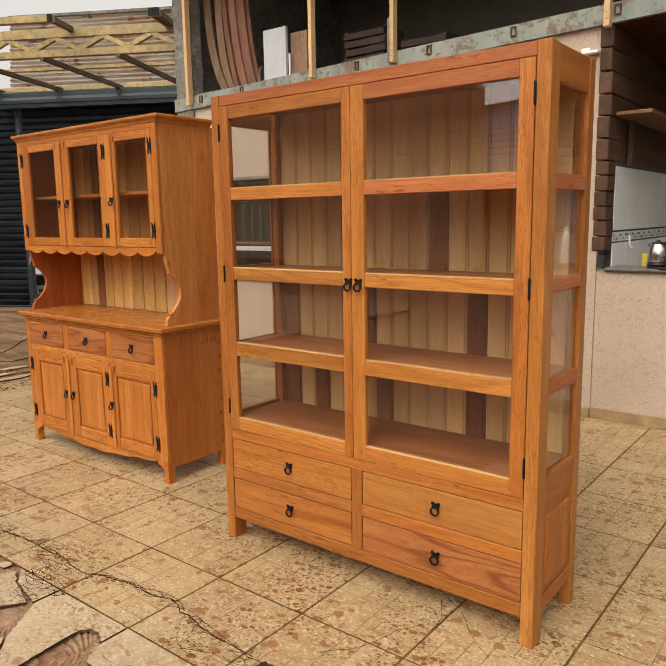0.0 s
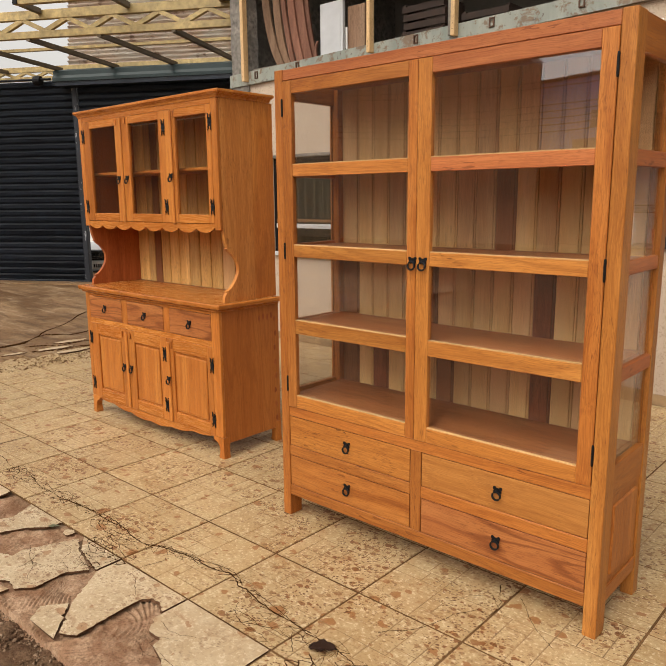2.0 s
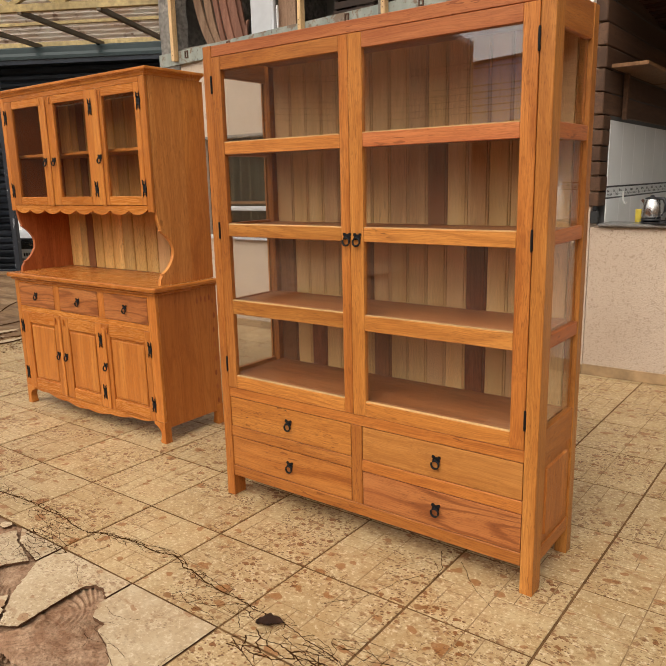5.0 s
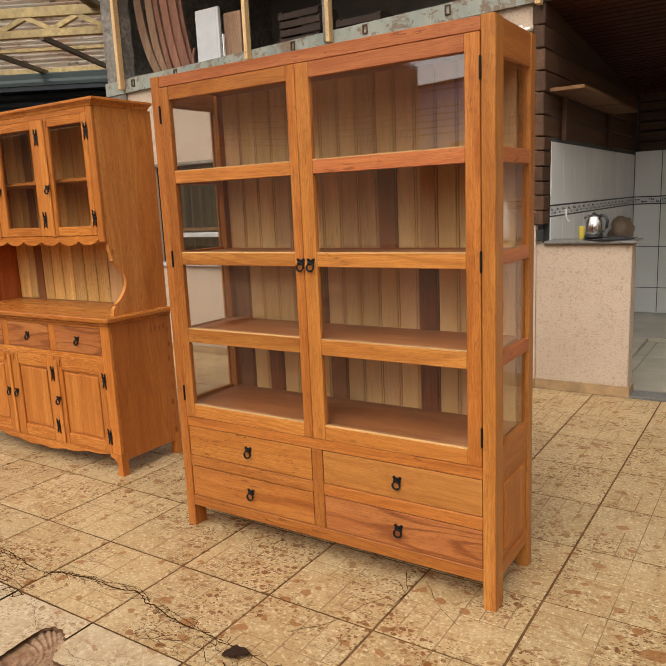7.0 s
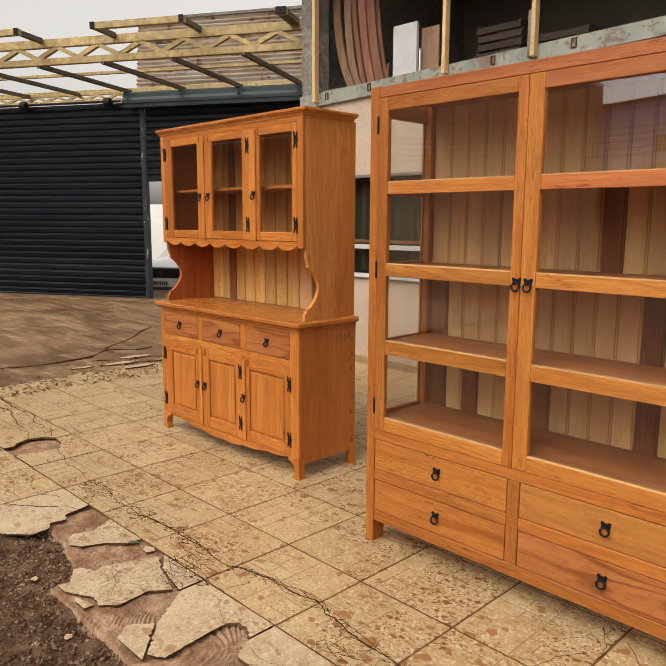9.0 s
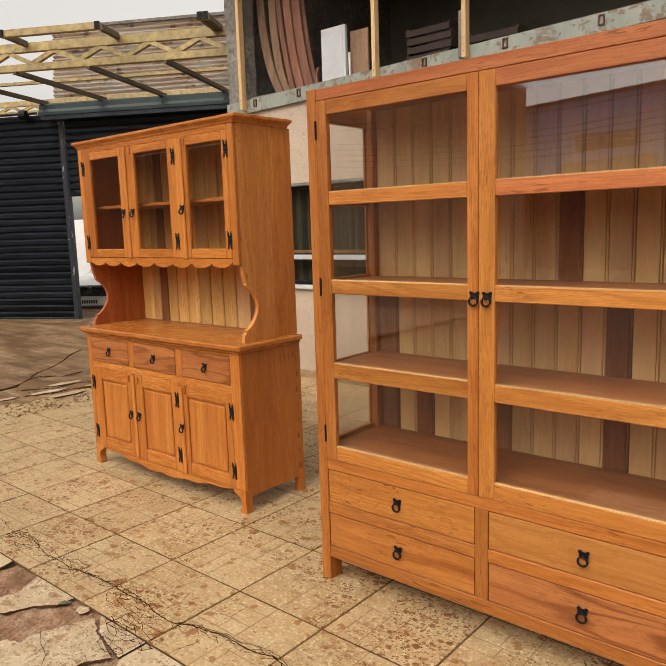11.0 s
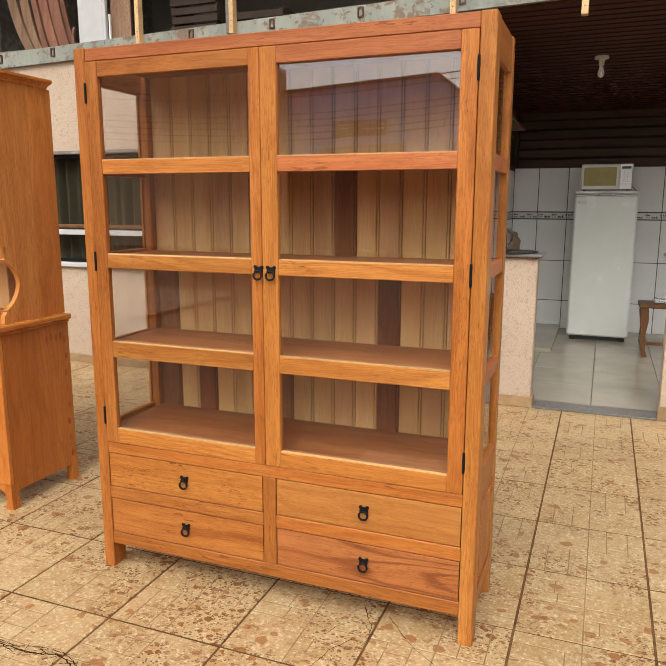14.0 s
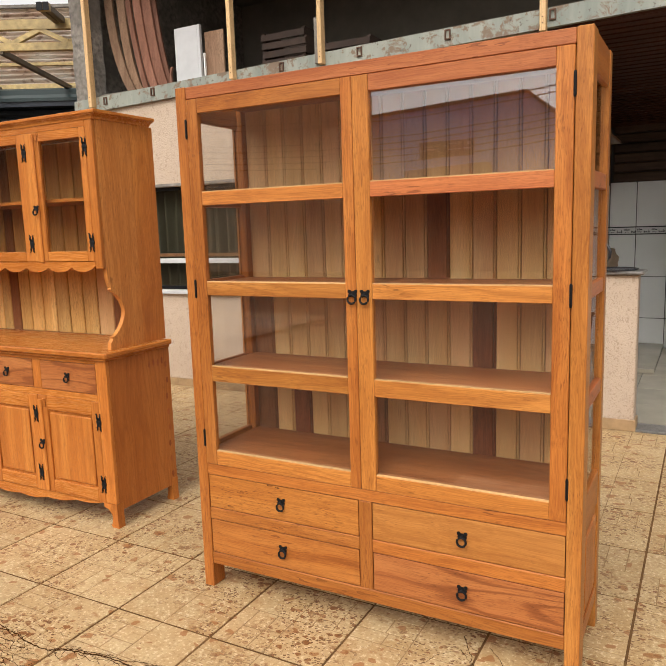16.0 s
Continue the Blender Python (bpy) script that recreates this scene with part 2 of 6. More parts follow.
def stucco():
    m = Mat("peach_stucco")
    co = m.coord(shift=0)
    big = m.noise(co, 0.9, 4.0)
    worm = m.noise(co, 36.0, 2.0, 0.5, 2.4)
    c = m.mix(m.ramp(big, [(0.35, 0.0), (0.65, 1.0)]), (0.455, 0.350, 0.265), (0.535, 0.430, 0.335))
    c = m.mix(m.math("MULTIPLY", m.ramp(worm, [(0.36, 1.0), (0.43, 0.0)]), 0.6), c, (0.26, 0.18, 0.12))
    c = m.mix(m.math("MULTIPLY", m.ramp(m.noise(co, 210.0, 3.0), [(0.4, 1.0), (0.5, 0.0)]), 0.3), c, (0.36, 0.265, 0.19))
    m.base(c)
    m.rough(0.9)
    m.bump(worm, 0.8, 0.006)
    return m.m


def tile_mat(name, dust=0.0):
    """Beige ceramic tile with a moulded mosaic of small stones, brown blotches and rust-brown pitting."""
    m = Mat(name)
    co = m.coord()
    big, mid, fine = m.noise(co, 2.6, 4.0), m.noise(co, 13.0, 4.0), m.noise(co, 75.0, 3.0)
    c = m.mix(m.ramp(big, [(0.3, 0.0), (0.7, 1.0)]), (0.375, 0.243, 0.112), (0.455, 0.322, 0.172))
    c = m.mix(m.math("MULTIPLY", m.ramp(mid, [(0.46, 0.0), (0.62, 1.0)]), 0.45), c, (0.53, 0.41, 0.235))
    c = m.mix(m.math("MULTIPLY", m.ramp(fine, [(0.57, 0.0), (0.63, 1.0)]), 0.5), c, (0.72, 0.60, 0.41))
    c = m.mix(m.math("MULTIPLY", m.ramp(fine, [(0.35, 1.0), (0.42, 0.0)]), 0.5), c, (0.22, 0.125, 0.05))
    if dust:
        c = m.mix(dust, c, m.mix(m.ramp(mid, [(0.35, 0.0), (0.65, 1.0)]), (0.50, 0.42, 0.31), (0.66, 0.58, 0.46)))
    # blotches: rounded rust-brown stains, many small and a few large
    def drops(scale, radius, seed, edge):
        """Round drops of many sizes, one to a cell, with ragged rims."""
        v = m.n.new("ShaderNodeTexVoronoi")
        v.voronoi_dimensions = "2D"
        v.inputs["Scale"].default_value = scale
        q = m.coord((1, 1.35, 1), (0, 0, seed))
        wob = m.n.new("ShaderNodeTexNoise")
        wob.inputs["Scale"].default_value = scale * 1.6
        m.link(q, wob.inputs["Vector"])
        ws = m.n.new("ShaderNodeVectorMath")
        ws.operation = "SCALE"
        ws.inputs["Scale"].default_value = 0.8 / scale
        m.link(wob.outputs["Color"], ws.inputs[0])
        wa = m.n.new("ShaderNodeVectorMath")
        m.link(q, wa.inputs[0])
        m.link(ws.outputs[0], wa.inputs[1])
        m.link(wa.outputs[0], v.inputs["Vector"])
        size = m.math("MULTIPLY", m.math("POWER", m.ramp(v.outputs["Color"], [(0.0, 0.0), (1.0, 1.0)]), 3.0), radius)
        return m.ramp(m.math("ADD", m.math("MULTIPLY", m.math("SUBTRACT", size, v.outputs["Distance"]), edge), 0.3), [(0.2, 0.0), (0.5, 1.0)])
    where = m.ramp(m.noise(co, 4.0, 3.0), [(0.42, 0.12), (0.60, 1.0)])
    dots = m.math("MULTIPLY", drops(80.0, 0.80, 0.3, 14.0), where)
    spots = m.math("MULTIPLY", drops(30.0, 0.72, 1.1, 17.0), where)
    pools = drops(10.0, 0.44, 2.0, 16.0)
    rust = m.ramp(m.noise(m.coord((1, 1.3, 1), (0, 0, 0.7)), 7.0, 5.0, 0.65, 0.8), [(0.60, 0.0), (0.68, 1.0)])
    c = m.mix(m.math("MULTIPLY", rust, 0.58 * (1 - 0.7 * dust)), c, (0.25, 0.100, 0.030))
    c = m.mix(m.math("MULTIPLY", pools, 0.76 * (1 - 0.9 * dust)), c, (0.25, 0.088, 0.020))
    c = m.mix(m.math("MULTIPLY", spots, 0.92 * (1 - 1.2 * dust)), c, (0.18, 0.062, 0.013))
    c = m.mix(m.math("MULTIPLY", dots, 0.92 * (1 - 1.2 * dust)), c, (0.12, 0.044, 0.010))
    tone = m.n.new("ShaderNodeHueSaturation")
    m.link(c, tone.inputs["Color"])
    m.link(m.math("ADD", m.math("MULTIPLY", m.random(), 0.10), 0.95), tone.inputs["Value"])
    m.base(tone.outputs[0])
    m.rough(m.ramp(mid, [(0.3, 0.32), (0.7, 0.55)]))
    m.b.inputs["Specular IOR Level"].default_value = 0.35
    h = m.math("SUBTRACT", m.math("ADD", m.math("MULTIPLY", fine, 0.25), mid), m.math("MULTIPLY", dots, 0.5))
    m.bump(h, 0.6, 0.003)
    return m.m


def soil_mat(name, a, b, c, bumpy=0.02):
    m = Mat(name)
    co = m.coord(shift=0)
    big, mid, fine = m.noise(co, 1.6, 5.0), m.noise(co, 14.0, 6.0, 0.65), m.noise(co, 90.0, 4.0, 0.7)
    k = m.mix(m.ramp(big, [(0.35, 0.0), (0.65, 1.0)]), a, b)
    k = m.mix(m.ramp(mid, [(0.42, 0.0), (0.68, 0.8)]), k, c)
    k = m.mix(m.math("MULTIPLY", m.ramp(fine, [(0.35, 1.0), (0.55, 0.0)]), 0.5), k, tuple(q * 0.45 for q in a))
    m.base(k)
    m.rough(0.92)
    m.b.inputs["Specular IOR Level"].default_value = 0.12
    m.bump(m.math("ADD", mid, m.math("MULTIPLY", fine, 0.4)), 0.8, bumpy)
    return m.m


def mud_mat():
    """Trodden, drying mud over concrete: wide pale and wet patches, soft ruts, little grit."""
    m = Mat("muddy_concrete")
    co = m.coord(shift=0)
    big = m.noise(m.coord((0.55, 1.1, 1.0), (0, 0, 0.6), shift=0), 1.0, 5.0, 0.55, 0.5)
    mid, fine = m.noise(co, 3.2, 5.0, 0.6, 0.3), m.noise(co, 38.0, 4.0, 0.6)
    c = m.mix(m.ramp(big, [(0.40, 0.0), (0.60, 1.0)]), (0.125, 0.064, 0.028), (0.235, 0.140, 0.070))
    c = m.mix(m.math("MULTIPLY", m.ramp(mid, [(0.50, 0.0), (0.68, 1.0)]), 0.6), c, (0.34, 0.235, 0.135))
    trail = m.noise(m.coord((1.2, 9.0, 1.0), (0, 0, 0.45), shift=0), 1.0, 5.0, 0.65, 0.3)
    c = m.mix(m.math("MULTIPLY", m.ramp(trail, [(0.38, 1.0), (0.48, 0.0)]), 0.55), c, (0.075, 0.038, 0.017))
    c = m.mix(m.math("MULTIPLY", m.ramp(trail, [(0.56, 0.0), (0.66, 1.0)]), 0.45), c, (0.42, 0.32, 0.21))
    c = m.mix(m.math("MULTIPLY", m.ramp(fine, [(0.36, 1.0), (0.46, 0.0)]), 0.55), c, (0.07, 0.035, 0.016))
    m.base(c)
    m.rough(m.ramp(big, [(0.38, 0.55), (0.60, 0.9)]))
    m.b.inputs["Specular IOR Level"].default_value = 0.25
    m.bump(m.math("ADD", m.math("ADD", mid, m.math("MULTIPLY", trail, 0.6)), m.math("MULTIPLY", fine, 0.2)), 0.7, 0.03)
    return m.m


def beam_mat():
    m = Mat("flaking_grey_green_paint")
    co = m.coord(shift=0)
    st = m.noise(m.coord((6.0, 6.0, 1.2), shift=0), 1.0, 5.0, 0.65)
    fl = m.noise(co, 9.0, 6.0, 0.7, 0.6)
    c = m.mix(m.ramp(st, [(0.35, 0.0), (0.65, 1.0)]), (0.19, 0.215, 0.19), (0.29, 0.305, 0.26))
    c = m.mix(m.ramp(fl, [(0.53, 0.0), (0.60, 0.85)]), c, (0.16, 0.095, 0.055))
    c = m.mix(m.ramp(m.noise(co, 26.0, 4.0), [(0.64, 0.0), (0.69, 0.8)]), c, (0.10, 0.08, 0.065))
    m.base(c)
    m.rough(0.65)
    m.bump(fl, 0.3, 0.003)
    return m.m


def corrugated_mat():
    m = Mat("rusty_corrugated_sheet")
    co = m.coord(shift=0)
    c = m.mix(m.ramp(m.noise(m.coord((0.8, 0.8, 3.0), shift=0), 2.0, 5.0, 0.6), [(0.35, 0.0), (0.65, 1.0)]), (0.82, 0.66, 0.53), (0.95, 0.90, 0.82))
    c = m.mix(m.ramp(m.noise(co, 5.0, 5.0), [(0.57, 0.0), (0.68, 0.75)]), c, (0.30, 0.15, 0.08))
    m.base(c)
    m.rough(0.75)
    return m.m


def glass_mat(name, tint=(1, 1, 1), gloss0=0.14):
    """Thin window glass: clear straight through, mirror-like by Fresnel."""
    m = Mat(name)
    m.n.remove(m.b)
    clear, shine, lw, mx = (m.n.new("ShaderNode" + k) for k in ("BsdfTransparent", "BsdfGlossy", "LayerWeight", "MixShader"))
    clear.inputs["Color"].default_value = (*tint, 1)
    shine.inputs["Roughness"].default_value = 0.01
    lw.inputs["Blend"].default_value = 0.5
    co = m.coord()
    gloss = m.math("ADD", m.math("MULTIPLY", m.math("POWER", lw.outputs["Facing"], 5.0), 0.92), gloss0)
    m.link(gloss, mx.inputs[0])
    m.link(clear.outputs[0], mx.inputs[1])
    m.link(shine.outputs[0], mx.inputs[2])
    b = m.n.new("ShaderNodeBump")
    b.inputs["Strength"].default_value, b.inputs["Distance"].default_value = 0.02, 0.002
    m.link(m.noise(co, 2.5, 1.0), b.inputs["Height"])
    m.link(b.outputs[0], shine.inputs["Normal"])
    m.link(mx.outputs[0], m.n["Material Output"].inputs["Surface"])
    return m.m


peach_stucco = stucco()
floor_tile = tile_mat("beige_floor_tile")
shard_mat = tile_mat("dusty_broken_tile", 0.30)
soil = soil_mat("brown_soil", (0.085, 0.045, 0.024), (0.130, 0.072, 0.040), (0.21, 0.130, 0.078))
mortar = soil_mat("exposed_mortar_bed", (0.235, 0.125, 0.070), (0.315, 0.182, 0.108), (0.52, 0.36, 0.235), 0.012)
driveway = mud_mat()
beam_paint = beam_mat()
corrugated = corrugated_mat()
clear_glass = glass_mat("clear_glass", (1, 1, 1), 0.13)
side_glass = glass_mat("side_glass", (1, 1, 1), 0.045)
smoked_glass = glass_mat("smoked_glass", (0.95, 0.92, 0.88), 0.04)
window_glass = glass_mat("dusty_window_glass", (0.75, 0.75, 0.70), 0.03)
skirting = plain("ochre_skirting_tile", (0.34, 0.22, 0.115), 0.55, 0.0, 0.3, 10, 0.15)
house_paint = plain("grey_blue_house_paint", (0.46, 0.60, 0.92), 0.8, 0.0, 0.15, 2, 0.1)
ochre_render = plain("ochre_house_render", (0.45, 0.33, 0.225), 0.85, 0.0, 0.2, 1.5, 0.1)
brown_sign = plain("brown_sign_board", (0.085, 0.052, 0.034), 0.5, 0.0, 0.1, 4, 0)


# ---- mesh helpers ----
def link_mesh(name, bm, material, parent=None, label="", smooth=False):
    me = bpy.data.meshes.new(name)
    if smooth:
        for f in bm.faces:
            f.smooth = True
    bm.to_mesh(me)
    bm.free()
    me.materials.append(material)
    ob = new(name, me)
    if parent is not None:
        ob.parent = parent
    if label:
        tagged(ob, label)
    return ob


def part(name, bm, material, parent, label="", smooth=False):
    return link_mesh(name, bm, material, parent, label, smooth)


def thing(name, label, category, group="", at=(0, 0, 0), kind=""):
    ob = new(name)
    ob.location = at
    return tagged(ob, label, category, group, kind)


def box(bm, x0, x1, y0, y1, z0, z1, bev=0.0, m=None):
    g = bmesh.ops.create_cube(bm, size=1.0)
    vs = g["verts"]
    for v in vs:
        v.co = Vector((x0 + (x1 - x0) * (v.co.x + 0.5), y0 + (y1 - y0) * (v.co.y + 0.5), z0 + (z1 - z0) * (v.co.z + 0.5)))
    if bev:
        es = list({e for v in vs for e in v.link_edges})
        r = bmesh.ops.bevel(bm, geom=es, offset=bev, segments=1, affect="EDGES", profile=0.5)
        vs = list({v for f in r["faces"] for v in f.verts} | {v for v in vs if v.is_valid})
    if m is not None:
        bmesh.ops.transform(bm, matrix=m, verts=vs)
    return bm


def boxes(*rows, bev=0.0):
    bm = bmesh.new()
    for r in rows:
        box(bm, *r, bev=bev)
    return bm


def prism(outline, depth, m=None, bev=0.0):
    """A flat outline (x, z pairs) pushed back along y by depth."""
    bm = bmesh.new()
    front = [bm.verts.new((x, 0, z)) for x, z in outline]
    f = bm.faces.new(front)
    r = bmesh.ops.extrude_face_region(bm, geom=[f])
    bmesh.ops.translate(bm, vec=(0, depth, 0), verts=[v for v in r["geom"] if isinstance(v, bmesh.types.BMVert)])
    bmesh.ops.recalc_face_normals(bm, faces=bm.faces)
    if bev:
        bmesh.ops.bevel(bm, geom=list(bm.edges), offset=bev, segments=1, affect="EDGES")
    if m is not None:
        bmesh.ops.transform(bm, matrix=m, verts=bm.verts)
    return bm


def lathe(profile, segs=20, m=None):
    """A turned form from (radius, height) pairs."""
    bm = bmesh.new()
    rings = []
    for r, z in profile:
        rings.append([bm.verts.new((r * math.cos(2 * math.pi * k / segs), r * math.sin(2 * math.pi * k / segs), z)) for k in range(segs)])
    for a, b in zip(rings, rings[1:]):
        for k in range(segs):
            bm.faces.new((a[k], a[(k + 1) % segs], b[(k + 1) % segs], b[k]))
    bm.faces.new(list(reversed(rings[0])))
    bm.faces.new(rings[-1])
    if m is not None:
        bmesh.ops.transform(bm, matrix=m, verts=bm.verts)
    return bm


def tube(bm, pts, r, segs=6, closed=False):
    """A round bar along points."""
    pts = [Vector(p) for p in pts]
    n = len(pts)
    rings = []
    for i, p in enumerate(pts):
        a = pts[(i - 1) % n] if (i or closed) else p
        b = pts[(i + 1) % n] if (i < n - 1 or closed) else p
        t = (b - a).normalized()
        u = t.cross(Vector((0, 0, 1)) if abs(t.z) < 0.9 else Vector((1, 0, 0))).normalized()
        w = t.cross(u)
        rr = r[i] if isinstance(r, (list, tuple)) else r
        rings.append([bm.verts.new(p + rr * (math.cos(2 * math.pi * k / segs) * u + math.sin(2 * math.pi * k / segs) * w)) for k in range(segs)])
    pairs = list(zip(rings, rings[1:])) + ([(rings[-1], rings[0])] if closed else [])
    for a, b in pairs:
        for k in range(segs):
            bm.faces.new((a[k], a[(k + 1) % segs], b[(k + 1) % segs], b[k]))
    if not closed:
        bm.faces.new(list(reversed(rings[0])))
        bm.faces.new(rings[-1])
    return bm


def bar(bm, a, b, w, h):
    """A square bar from a to b."""
    a, b = Vector(a), Vector(b)
    t = (b - a).normalized()
    u = t.cross(Vector((0, 0, 1)) if abs(t.z) < 0.95 else Vector((1, 0, 0))).normalized()
    v = u.cross(t)
    q = [[bm.verts.new(p + u * (w / 2 * i) + v * (h / 2 * j)) for i, j in ((-1, -1), (1, -1), (1, 1), (-1, 1))] for p in (a, b)]
    for k in range(4):
        bm.faces.new((q[0][k], q[0][(k + 1) % 4], q[1][(k + 1) % 4], q[1][k]))
    bm.faces.new(list(reversed(q[0])))
    bm.faces.new(q[1])
    return bm


def finish(bm):
    bmesh.ops.recalc_face_normals(bm, faces=bm.faces)
    return bm


# ---- iron fittings ----
def ring_pull_mesh():
    """A cast iron butterfly plate with a hanging ring; faces -y, centred on the plate's pivot."""
    bm = bmesh.new()
    half = [(0.0, 0.013), (0.005, 0.012), (0.010, 0.018), (0.018, 0.019), (0.022, 0.014), (0.021, 0.007), (0.016, 0.002), (0.019, -0.004), (0.017, -0.012), (0.010, -0.014), (0.004, -0.010), (0.0, -0.011)]
    plate = prism(half + [(-x, z) for x, z in reversed(half[1:-1])], -0.0035, Matrix.Translation((0, 0.0005, 0.004)))
    stem = lathe([(0.007, 0.0), (0.006, 0.006), (0.003, 0.010)], 10, Matrix.Translation((0, -0.002, 0.002)) @ Matrix.Rotation(radians(90), 4, "X"))
    for b2 in (plate, stem):
        me = bpy.data.meshes.new("tmp")
        b2.to_mesh(me)
        b2.free()
        bm.from_mesh(me)
        bpy.data.meshes.remove(me)
    ringpts = [(0.0185 * math.sin(a), -0.009 - 0.004 * (1 - math.cos(a)) / 2, -0.018 + 0.0185 * math.cos(a)) for a in (2 * math.pi * k / 16 for k in range(16))]
    tube(bm, ringpts, 0.0048, 8, True)
    bmesh.ops.scale(bm, vec=(0.84, 0.90, 0.80), verts=bm.verts)
    me = bpy.data.meshes.new("ring_pull")
    finish(bm).to_mesh(me)
    bm.free()
    me.materials.append(iron)
    return me


def butterfly_hinge_mesh():
    """A cast iron surface hinge: round knuckle, slim body and two pairs of curled horns."""
    bm = bmesh.new()
    for sx, sz, r in ((0, 0, 0.0175), (-0.005, 0.015, 0.0085), (0.005, 0.015, 0.0085), (-0.005, -0.015, 0.0085), (0.005, -0.015, 0.0085)):
        b2 = lathe([(r, 0.0), (r * 0.9, 0.003), (r * 0.3, 0.0048)], 12, Matrix.Translation((sx, 0, sz)) @ Matrix.Rotation(radians(90), 4, "X"))
        me = bpy.data.meshes.new("tmp")
        b2.to_mesh(me)
        b2.free()
        bm.from_mesh(me)
        bpy.data.meshes.remove(me)
    for sz in (1, -1):
        for sx in (1, -1):
            tube(bm, [(sx * 0.004, -0.003, sz * 0.016), (sx * 0.012, -0.003, sz * 0.024), (sx * 0.0085, -0.003, sz * 0.035), (sx * 0.015, -0.003, sz * 0.044)], [0.0056, 0.0044, 0.0038, 0.0030], 6)
    me = bpy.data.meshes.new("hinge")
    finish(bm).to_mesh(me)
    bm.free()
    for p in me.polygons:
        p.use_smooth = True
    me.materials.append(iron)
    return me


PULL, HINGE = ring_pull_mesh(), butterfly_hinge_mesh()


def fitting(name, me, parent, at, label=""):
    ob = new(name, me)
    ob.parent = parent
    ob.location = at
    return tagged(ob, label)


# ---- the yard: ground, driveway, building ----
def setting(name, bm, material, label, category="", smooth=False):
    ob = link_mesh(name, bm, material, None, "", smooth)
    return tagged(ob, label, category or name.split("_")[0], "", "structure")


def slab(x0, x1, y0, y1, z0, z1):
    return boxes((x0, x1, y0, y1, z0, z1))


WALL_Y = 2.94

# ground: one sheet to the horizon
def ground_sheet():
    bm = bmesh.new()
    turn = Matrix.Translation((-9.6, 4.1, 0)) @ Matrix.Rotation(radians(30), 4, "Z")
    rows = [[bm.verts.new(turn @ Vector((x, y, z))) for x in (-400, -8, 4, 400)] for y, z in ((-400, -0.09), (0.25, -0.09), (1.6, -0.36), (400, -0.36))]
    for a, b in zip(rows, rows[1:]):
        for k in range(3):
            bm.faces.new((a[k], a[k + 1], b[k + 1], b[k]))
    return bm


setting("ground", ground_sheet(), soil, "bare brown soil around the tiled yard, falling to the street", "ground")

# mortar bed under the tiles, torn away along the near edge
def mortar_bed():
    bm = bmesh.new()
    nx, ny = 150, 90
    x0, x1, y0, y1 = -5.5, 6.0, -1.70, WALL_Y
    vs = {}
    for i in range(nx + 1):
        for j in range(ny + 1):
            x, y = x0 + (x1 - x0) * i / nx, y0 + (y1 - y0) * j / ny
            edge = -1.222 + 0.006 * noise.noise((x * 9, 4.7, 0))
            if x < -0.6:
                edge = -1.015 - 0.30 * max(0.0, x + 0.95) + 0.03 * noise.noise((x * 6, 8.1, 0)) - 0.25 * max(0.0, (-1.1 - x))
            z = -0.027 + 0.003 * noise.noise((x * 14, y * 14, 0))
            drop = max(0.0, min(1.0, (edge - y) / 0.03))
            if x < 0.55:
                z -= 0.085 * drop
            vs[i, j] = bm.verts.new((x, y, z))
    for i in range(nx):
        for j in range(ny):
            bm.faces.new((vs[i, j], vs[i + 1, j], vs[i + 1, j + 1], vs[i, j + 1]))
    return bm


setting("floor_bed", mortar_bed(), mortar, "reddish mortar bed under the yard tiles", "floor", True)

# loose soil in the broken corner
def soil_patch():
    bm = bmesh.new()
    n = 220
    vs = {}
    for i in range(n + 1):
        for j in range(n + 1):
            x, y = -3.2 + 4.0 * i / n, -3.4 + 2.75 * j / n
            h = noise.fractal((x * 7, y * 7, 0.3), 0.7, 2.1, 5) * 0.022 + noise.noise((x * 1.3, y * 1.3, 2)) * 0.014
            vs[i, j] = bm.verts.new((x, y, -0.052 + h))
    for i in range(n):
        for j in range(n):
            bm.faces.new((vs[i, j], vs[i + 1, j], vs[i + 1, j + 1], vs[i, j + 1]))
    return bm


setting("ground_soil", soil_patch(), soil, "loose dark soil where the tiles have broken away", "soil", True)

# muddy concrete drive up to the gate
def drive():
    bm = bmesh.new()
    nx, ny = 330, 150
    vs = {}
    for i in range(nx + 1):
        for j in range(ny + 1):
            x, y = -16.0 + 12.2 * (1 - (1 - i / nx) ** 2.2), -8.0 + 14.5 * j / ny
            rim = -4.18 + 0.16 * noise.noise((y * 1.9, 0, 5)) + 0.10 * noise.noise((y * 6, 2, 5)) + 0.05 * noise.noise((y * 17, 2, 5))
            lip = max(0.0, min(1.0, (rim - x) / 0.05))
            rut = noise.fractal((x * 0.5 + y * 0.9, y * 0.25 - x * 0.12, 4), 0.8, 2.0, 4)
            line = -4.9 - 0.55 * max(0.0, y - 1.0) + 0.05 * noise.noise((y * 3, 8, 1))
            lip -= 0.25 * max(0.0, 1 - abs(x - line) / 0.045) - 0.15 * max(0.0, min(1.0, (line - x) / 0.05))
            z = -0.03 + 0.034 * lip + (0.012 * rut + 0.004 * noise.noise((x * 9, y * 9, 1))) * lip
            vs[i, j] = bm.verts.new((x, y, z))
    for i in range(nx):
        for j in range(ny):
            bm.faces.new((vs[i, j], vs[i + 1, j], vs[i + 1, j + 1], vs[i, j + 1]))
    return bm


setting("pavement_drive", drive(), driveway, "mud-stained concrete drive before the gate", "driveway", True)

